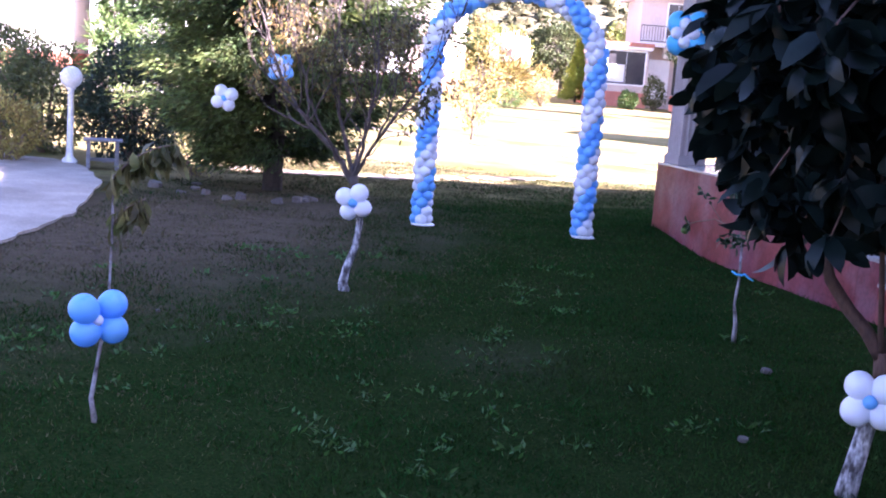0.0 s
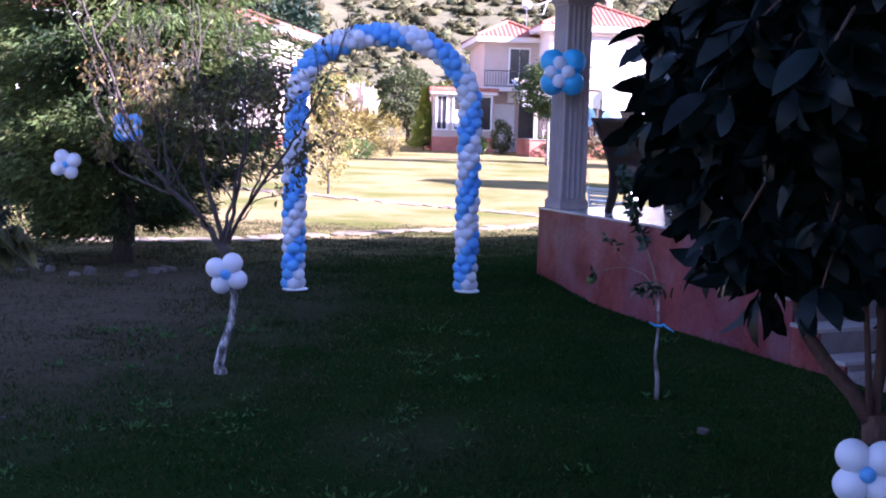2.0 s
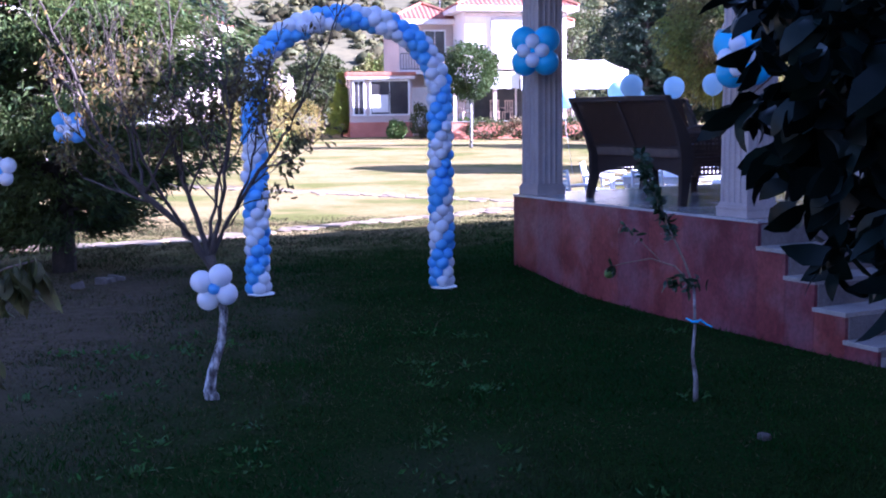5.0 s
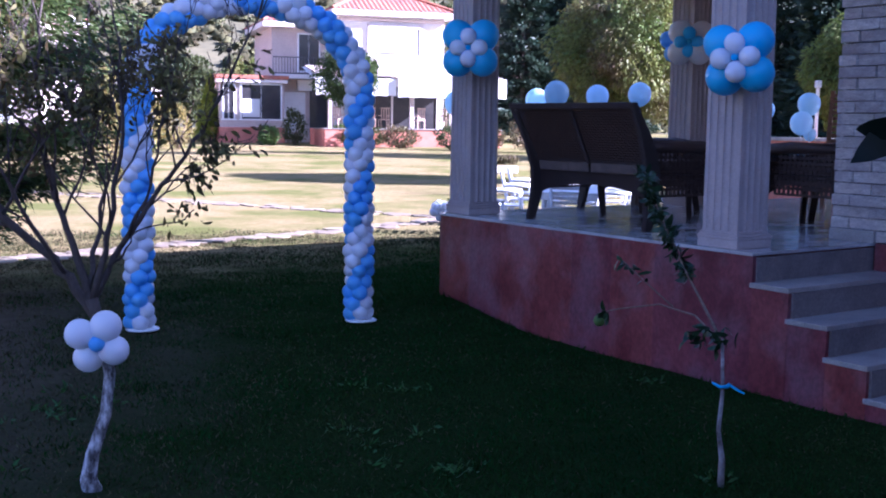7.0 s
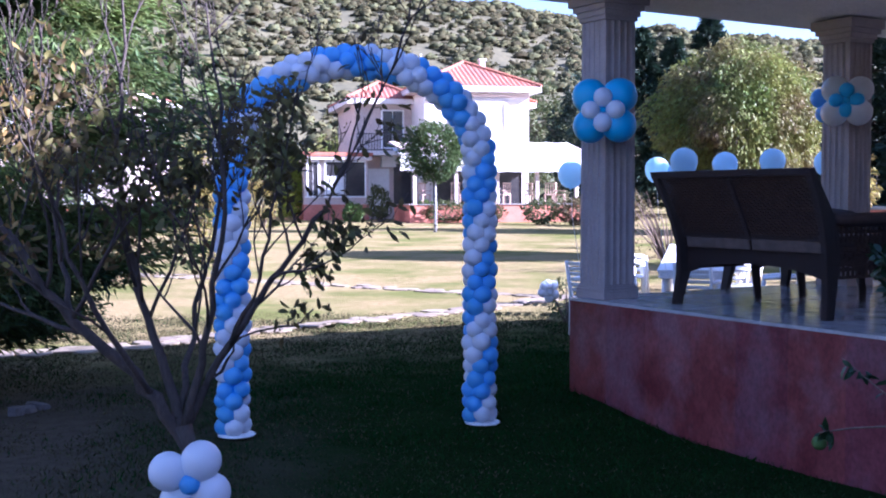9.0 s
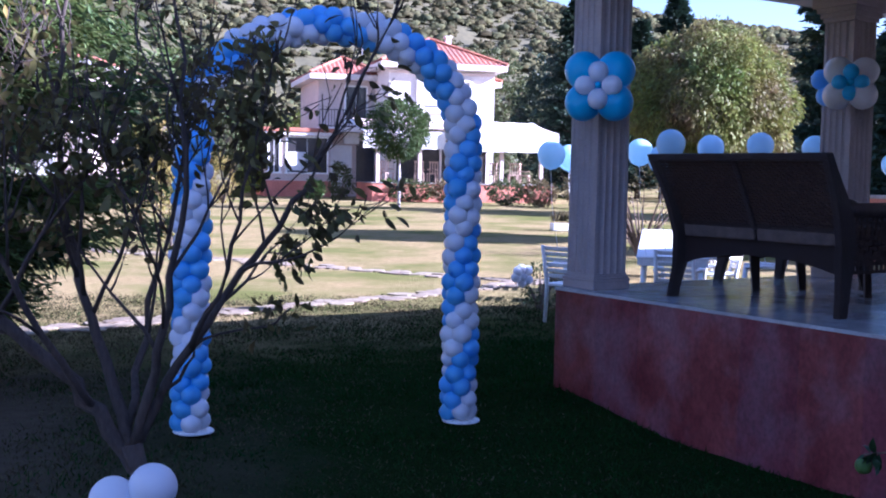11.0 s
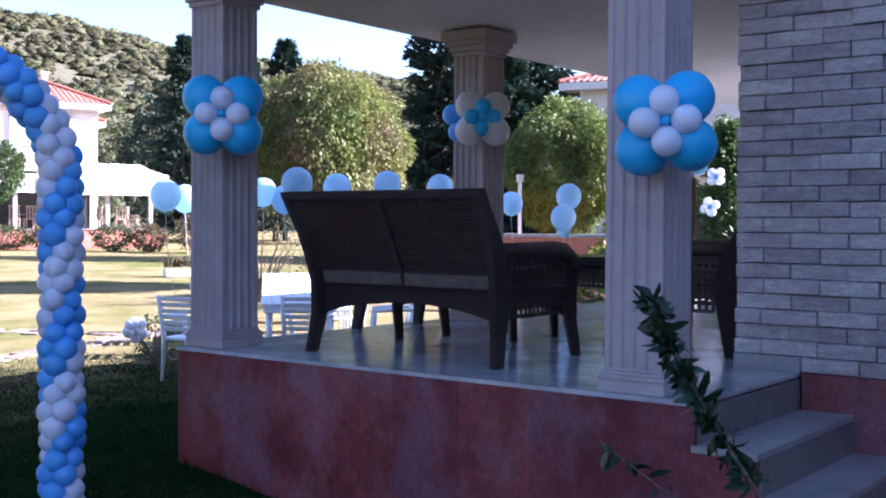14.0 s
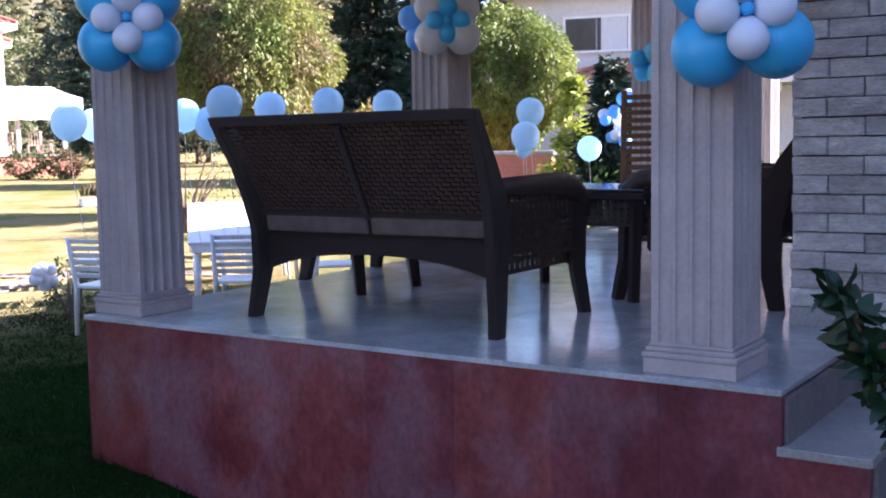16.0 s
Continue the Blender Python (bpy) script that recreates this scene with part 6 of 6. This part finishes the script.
    part("lean_to_roof", boxes(((2.7, -1.4, 0), (8.9, 3.2, 0.06)), bevel=0.01), HOUSE_P, h, "brownish lean-to roof above the awning", m=pose(0, 0, 3.78, 9, 0, 0))
    for k in range(5):
        part("awning_post", boxes(((0, 0, 1.15), (0.16, 0.16, 2.3)), bevel=0.01), HOUSE_P, h, m=pose(-1.2 + 1.95 * k, -3.1, 0.8))
    part("chimney", boxes(((4.0, 4.2, 7.9), (0.28, 0.28, 0.9)), ((4.0, 4.2, 8.35), (0.4, 0.4, 0.1)), bevel=0.02), HOUSE_W, h, "white chimney")
    bm = bmesh.new()
    bmesh.ops.create_cone(bm, segments=18, radius1=0.3, radius2=0.06, depth=0.1, cap_ends=True, matrix=pose(-0.5, 4.2, 8.0, 75, 0, 20))
    box(bm, (-0.5, 4.3, 7.5), (0.05, 0.05, 1.3))
    box(bm, (-0.2, 4.0, 8.0), (0.6, 0.04, 0.04), m=pose(0, 0, 0, 0, 0, 0))
    part("dish", bm, GREYWOOD, h, "satellite dish")
    bm = bmesh.new()
    box(bm, (0, 0, 0.55), (0.05, 0.05, 1.1), m=pose(0, 0, 0, 0, 18, 0))
    box(bm, (0.25, 0, 0.55), (0.8, 0.05, 0.05), m=pose(0, 0, 0, 0, -20, 0))
    part("aerial", bm, METAL_W, h, "white roof aerial", m=pose(0.35, 4.0, 7.5))
    part("air_conditioner", boxes(((-1.25, 2.98, 2.95), (0.75, 0.3, 0.55)), bevel=0.03), METAL_W, h, "air conditioning unit")


def awning_mesh(x0, x1, y0, y1, z0, z1, drop=0.55):
    bm = bmesh.new()
    k = 14
    rows = []
    for j in range(6):
        t = j / 5
        y = y1 + (y0 - y1) * t
        rows.append([bm.verts.new((x0 + (x1 - x0) * i / k, y, z1 + (z0 - z1) * t - 0.05 * math.sin(math.pi * t) + 0.02 * math.sin(i * 2.4))) for i in range(k + 1)])
    rows.append([bm.verts.new((x0 + (x1 - x0) * i / k, y0 - 0.02, z0 - drop + 0.03 * (i % 2))) for i in range(k + 1)])
    for a, b in zip(rows, rows[1:]):
        for i in range(k):
            bm.faces.new((a[i], a[i + 1], b[i + 1], b[i]))
    return bm


middle_house()
VILLA = pose(3.2, 58.58, 0.4, 0, 0, 9)
TC = terrace_chair(VILLA @ pose(-0.6, -2.4, 0.83, 0, 0, 20))
for x, y, t in ((0.9, -2.5, 160), (1.6, -2.2, -30), (3.2, -2.6, 200), (4.6, -2.4, 15), (5.4, -2.6, 170), (6.1, -2.2, 60)):
    copy_thing(TC, VILLA @ pose(x, y, 0.83, 0, 0, t))


def villa(m, w, d, eave, rise, label, wall=None, windows=(), balc=(), doors=(), low_roof=None, low_block=None):
    h = thing("house", m, label, "house")
    part("wall", boxes(((w / 2, d / 2, eave / 2), (w, d, eave)), bevel=0.02), wall or HOUSE_W, h)
    part("plinth", boxes(((w / 2, d / 2, 0.3), (w + 0.06, d + 0.06, 0.8)), bevel=0.02), PLINTH, h, "pink stone plinth")
    hip_roof(h, 0, w, 0, d, eave, rise, 0.6)
    for x, z, ww, hh in windows:
        window(h, x, -0.02, z, ww, hh)
    for x0, x1, z in balc:
        balcony(h, x0, x1, 0, z)
    if low_block:
        x0, x1, dep, z = low_block
        part("porch_block", boxes((((x0 + x1) / 2, -dep + 0.15, z - 0.25), (x1 - x0, 0.3, 0.5)), bevel=0.02), wall or HOUSE_W, h)
        for k in range(3):
            v, f = tube([(x0 + 0.3 + (x1 - x0 - 0.6) * k / 2, -dep + 0.2, 0), (x0 + 0.3 + (x1 - x0 - 0.6) * k / 2, -dep + 0.2, z - 0.4)], [0.16, 0.16], 8)
            array_part("pillar", v, f, HOUSE_P, h)
        part("porch_opening", boxes((((x0 + x1) / 2, 0.0, 1.5), (x1 - x0 - 0.8, 0.1, 2.2)), bevel=0.0), WINDOW, h)
        hip_roof(h, x0, x1, -dep, 0.4, z, 0.6, 0.4, name="porch_roof")
    return h


villa(pose(-26.3, 51.5, 0.35, 0, 0, 8), 9, 8, 6.2, 1.6, "sunlit white villa with red tile roof across the road", HOUSE_W, ((6.4, 4.6, 1.1, 2.1), (2.2, 4.7, 1.6, 1.4), (7.2, 1.8, 1.6, 1.6)), ((4.6, 8.4, 3.2),))
villa(pose(-36.5, 50.0, 0.35, 0, 0, 8), 9.3, 9, 6.6, 1.8, "sunlit white villa with red tile roof across the road", HOUSE_W, ((4.0, 4.7, 1.6, 1.4), (7.0, 4.7, 1.6, 1.4)), ())
villa(pose(-18.8, 57.0, 0.4, 0, 0, -4), 8.3, 8, 6.0, 1.6, "white villa with red tile roof behind the trees", HOUSE_P, ((6.0, 4.6, 1.6, 1.4), (6.2, 1.7, 1.6, 1.6), (2.4, 4.6, 1.6, 1.4)), ((4.4, 8.0, 3.2),))
villa(pose(21.9, 39.6, 0.25, 0, 0, -50), 12, 8, 6.3, 1.6, "shaded lavender-white villa with red roof beyond the porch", HOUSE_W, ((2.9, 4.75, 2.2, 1.15), (8.0, 4.75, 2.2, 1.15)), (), low_block=(2.4, 9.0, 2.4, 3.1))

garden_wall = thing("garden_wall", pose(10.6, 25.2, 0.05, 0, 0, -52), "low pink garden wall of the neighbouring terrace", "wall", kind="structure")
part("wall", boxes(((0.6, 0, 0.62), (3.4, 0.25, 1.3)), bevel=0.02), PLINTH, garden_wall)
part("coping", boxes(((0.6, 0, 1.29), (3.5, 0.32, 0.07)), bevel=0.01), STEP, garden_wall)
post = thing("square_lamp", pose(11.4, 25.6, 0.05), "white square lantern on a white post", "lamp")
part("post", boxes(((0, 0, 1.2), (0.06, 0.06, 2.4)), bevel=0.01), METAL_W, post)
part("lantern", boxes(((0, 0, 2.45), (0.12, 0.12, 0.16)), bevel=0.02), GLOBE, post, "white lantern box")


# ---- wooded hill ----
def hill_height(a, r):
    """Ground height of the hill at bearing a (degrees, 0 = ahead) and distance r."""
    el = np.interp(a, [-180, -90, -45, -5, 7, 12, 19, 31, 45, 70, 180], [5, 8, 11.7, 9.9, 8.8, 8.0, 7.4, 5.8, 4.2, 3.2, 5])
    top = 330 * math.tan(math.radians(el)) * (1 + 0.06 * noise.noise((a * 0.09, 3.3, 0)))
    t = min(1.0, max(0.0, (r - 95) / 235))
    rise = t * t * (3 - 2 * t)
    back = max(0.0, (r - 335) / 120)
    return 0.7 + top * rise * (1 - 0.5 * back) + (2.5 * noise.noise((a * 0.35, r * 0.02, 0)) + 1.0 * noise.noise((a * 1.2, r * 0.06, 5))) * rise


def build_hill():
    verts, faces = [], []
    A = np.arange(-180, 180.1, 1.5)
    R = np.linspace(92, 450, 50)
    for a in A:
        for r in R:
            verts.append((r * math.sin(math.radians(a)), r * math.cos(math.radians(a)), hill_height(a, r) - (2.5 if r < 93 else 0)))
    n = len(R)
    for i in range(len(A) - 1):
        for j in range(n - 1):
            faces.append((i * n + j, i * n + j + 1, (i + 1) * n + j + 1, (i + 1) * n + j))
    soil = surface("hill_soil", (0.085, 0.08, 0.042), (0.12, 0.107, 0.053), 0.08, 0.95, 0.4, 0.8, stain=0.02)
    tagged(array_part("hillside", verts, faces, soil, None, smooth=True), "dry wooded hillside behind the houses", "hill", kind="structure")
    rng = np.random.default_rng(99)
    C, S = [], []
    for i in range(13500):
        a = rng.uniform(-42, 52)
        r = 100 + 245 * rng.uniform(0, 1) ** 0.8
        if noise.noise((a * 0.5, r * 0.03, 9)) < -0.5:
            continue
        s = rng.uniform(0.45, 1.4) * (0.75 + r / 700)
        x, y, z = r * math.sin(math.radians(a)), r * math.cos(math.radians(a)), hill_height(a, r)
        if y < 96 and x < 60:
            continue
        C.append((x, y, z + s * 0.25))
        S.append(s)
    C, S = np.array(C), np.array(S)
    ico = bmesh.new()
    bmesh.ops.create_icosphere(ico, subdivisions=2, radius=1.0)
    iv = np.array([v.co for v in ico.verts])
    idx = {v: i for i, v in enumerate(ico.verts)}
    fi = np.array([[idx[v] for v in f.verts] for f in ico.faces])
    ico.free()
    top = iv[:, 2] > -0.45
    keep = top[fi].all(1)
    n = len(C)
    bumpy = 1 + 0.26 * rng.normal(0, 1, (n, len(iv), 1)).clip(-1.6, 1.6)
    V = (C[:, None, :] + iv[None] * bumpy * (S[:, None, None] * np.array((0.95, 0.95, 0.72)))).reshape(-1, 3)
    F = (fi[keep][None] + (np.arange(n) * len(iv))[:, None, None]).reshape(-1, 3)
    me = bpy.data.meshes.new("hill_crowns")
    me.vertices.add(len(V))
    me.vertices.foreach_set("co", V.astype(np.float32).ravel())
    me.loops.add(len(F) * 3)
    me.polygons.add(len(F))
    me.loops.foreach_set("vertex_index", F.astype(np.int32).ravel())
    me.polygons.foreach_set("loop_start", np.arange(0, len(F) * 3, 3, dtype=np.int32))
    me.polygons.foreach_set("use_smooth", np.ones(len(F), dtype=bool))
    me.update(calc_edges=True)
    me.materials.append(L_HILL)
    tagged(new("hill_crowns", me), "rounded crowns of grey-green scrub oaks on the hillside", "scrub", kind="stuff")
    per = 26
    q = rng.normal(0, 1, (len(C), per, 3))
    q /= np.linalg.norm(q, axis=2, keepdims=True)
    q *= rng.uniform(0.75, 1.1, (len(C), per, 1))
    q[:, :, 2] = np.abs(q[:, :, 2]) * 0.9 - 0.15
    p = (C[:, None, :] + q * S[:, None, None]).reshape(-1, 3)
    ob = leaf_object("hill_scrub", p, q.reshape(-1, 3), 0.5, 0.36, rng, L_HILL, None, jitter=0.7, kind="stuff")
    tagged(ob, "grey-green scrub oaks covering the hillside", "scrub", kind="stuff")


build_hill()

# ---- stones and paths ----
edge = thing("bed_edging", Matrix.Identity(4), "rough stones edging the bed round the fir", "edging", kind="structure")
EM = [stone_mesh(s, EDGESTONE, 0.75) for s in range(3)]
rg = np.random.default_rng(5)
for k in range(11):
    a = -2.9 + 2.3 * k / 10 + rg.normal(0, 0.1)
    rr = rg.normal(1.12, 0.16)
    x, y = -3.33 + rr * math.cos(a), 13.2 + rr * math.sin(a)
    shared("stone", EM[k % 3], edge, pose(x, y, -0.03, rg.normal(0, 8), rg.normal(0, 8), rg.uniform(0, 360)) @ Matrix.Diagonal((rg.uniform(0.05, 0.1), rg.uniform(0.05, 0.08), rg.uniform(0.07, 0.13), 1)))
for line, w, s, label in (([(-6.3, 14.6), (-5.1, 15.15), (-2.9, 15.9), (-1.43, 17.3), (0.0, 18.5), (1.5, 19.8), (3.0, 21.2), (4.5, 22.0)], 0.42, 1, "winding path of pale flat stones across the lawn"),
                          ([(-9.0, 29.5), (-4.04, 26.2), (-1.74, 24.6), (0.5, 23.0), (2.2, 21.8), (3.6, 21.0), (5.0, 20.0)], 0.45, 2, "second path of pale flat stones meeting the first")):
    pt = thing("stone_path", Matrix.Identity(4), label, "path", kind="structure")
    PM = [stone_mesh(10 * s + k, PAVER, 0.02) for k in range(4)]
    for i, (p, ang, a, b) in enumerate(path_stones(line, w, s)):
        shared("paving_stone", PM[i % 4], pt, Matrix.Translation((p.x, p.y, ground_z(p.x, p.y) - 0.004)) @ Matrix.Rotation(ang, 4, "Z") @ Matrix.Diagonal((a, b, 1, 1)))
LS = stone_mesh(77, EDGESTONE, 0.6)
for x, y, s in ((2.09, 6.73, 0.045), (1.86, 5.3, 0.035), (-1.66, 6.45, 0.02)):
    o = tagged(shared("loose_stone", LS, None, pose(x, y, -0.005, 4, 3, 40 * x) @ Matrix.Diagonal((s, s * 0.8, s, 1))), "small pale stone lying in the grass", "stone", "loose stones")

# ---- grass ----
def build_grass():
    rng = np.random.default_rng(8)
    n = 430000
    x = rng.uniform(-5.2, 4.6, n)
    y = 0.4 + 19.1 * rng.uniform(0, 1, n) ** 1.4
    lu = (x - 1.335) * 0.4467 + (y - 12.147) * -0.8946
    lv = (x - 1.335) * 0.8946 + (y - 12.147) * 0.4467
    inside = ((lu > -0.02) & (lv > 0.0) & (lu < 4.4)) | ((lu >= 4.4) & (lv > 0.08))
    drive = x < -3.3 - 0.12 * np.maximum(0, y - 4) - 0.12 * np.maximum(0, y - 9)
    patch = np.array([noise.noise((a * 1.1, b * 1.1, 4)) + 0.5 * noise.noise((a * 4, b * 4, 7)) for a, b in zip(x, y)])
    soil = np.exp(-(((x + 3.1) * 0.42) ** 2 + ((y - 10.2) * 0.2) ** 2) * 0.9)
    rim = np.clip(np.minimum(np.minimum(x + 5.2, 4.6 - x), np.minimum(y - 0.4, 19.5 - y)) / 1.2, 0, 1)
    keep = ~inside & ~drive & (rng.random(n) < rim) & (rng.random(n) < np.clip(1.05 + 0.6 * patch - 0.6 * soil, 0.05, 1.0))
    x, y, patch, soil = x[keep], y[keep], patch[keep], soil[keep]
    parched = rng.random(len(x)) < np.clip(0.06 + 1.0 * soil - 0.3 * patch + 0.45 * np.clip((y - 14.2 - 0.4 * x) / 1.5, 0, 2), 0.03, 0.95)
    # the green blades carry some of the lawn's shade in their colour
    for dry, name, mat, label in ((False, "grass", GRASS, "short green lawn grass, darkened for shade"), (True, "dry_grass", DRYGRASS, "short dry brownish lawn grass")):
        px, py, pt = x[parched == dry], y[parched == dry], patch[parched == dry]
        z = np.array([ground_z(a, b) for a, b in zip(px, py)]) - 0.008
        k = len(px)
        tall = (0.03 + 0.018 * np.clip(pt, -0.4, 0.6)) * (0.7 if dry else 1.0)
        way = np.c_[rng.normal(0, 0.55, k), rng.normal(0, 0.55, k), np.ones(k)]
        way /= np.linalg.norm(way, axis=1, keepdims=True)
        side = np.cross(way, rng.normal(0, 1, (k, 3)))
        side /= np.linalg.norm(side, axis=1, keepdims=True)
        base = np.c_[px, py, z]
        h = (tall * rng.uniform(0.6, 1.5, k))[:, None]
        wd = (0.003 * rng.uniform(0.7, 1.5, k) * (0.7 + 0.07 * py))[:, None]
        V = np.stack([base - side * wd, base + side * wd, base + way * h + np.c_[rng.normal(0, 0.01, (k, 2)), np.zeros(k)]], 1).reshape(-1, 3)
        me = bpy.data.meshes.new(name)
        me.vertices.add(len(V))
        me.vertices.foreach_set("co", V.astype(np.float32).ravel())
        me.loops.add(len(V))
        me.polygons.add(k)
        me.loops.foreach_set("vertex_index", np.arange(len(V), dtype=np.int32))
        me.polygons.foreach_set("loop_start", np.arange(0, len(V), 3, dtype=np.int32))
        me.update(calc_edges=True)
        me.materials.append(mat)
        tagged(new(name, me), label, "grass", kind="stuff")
    # broad-leaved weeds in tufts
    P, W = [], []
    for i in range(520):
        cx, cy = rng.uniform(-2.6, 2.6), 2.2 + 7.5 * rng.uniform(0, 1) ** 2.3
        if noise.noise((cx * 0.9, cy * 0.9, 12)) < 0.0 or (cx > 0.9 and rng.random() < 0.75) or (cx - 1.335) * 0.8946 + (cy - 12.147) * 0.4467 > -0.1:
            continue
        for j in range(int(rng.integers(8, 20))):
            P.append((cx + rng.normal(0, 0.05), cy + rng.normal(0, 0.05), ground_z(cx, cy)))
            W.append((rng.normal(0, 0.9), rng.normal(0, 0.9), 0.55))
    ob = leaf_object("lawn_weeds", P, W, 0.05, 0.017, rng, WEED, None, kind="stuff", jitter=0.2)
    tagged(ob, "tufts of broad-leaved weeds in the lawn", "weeds")


build_grass()
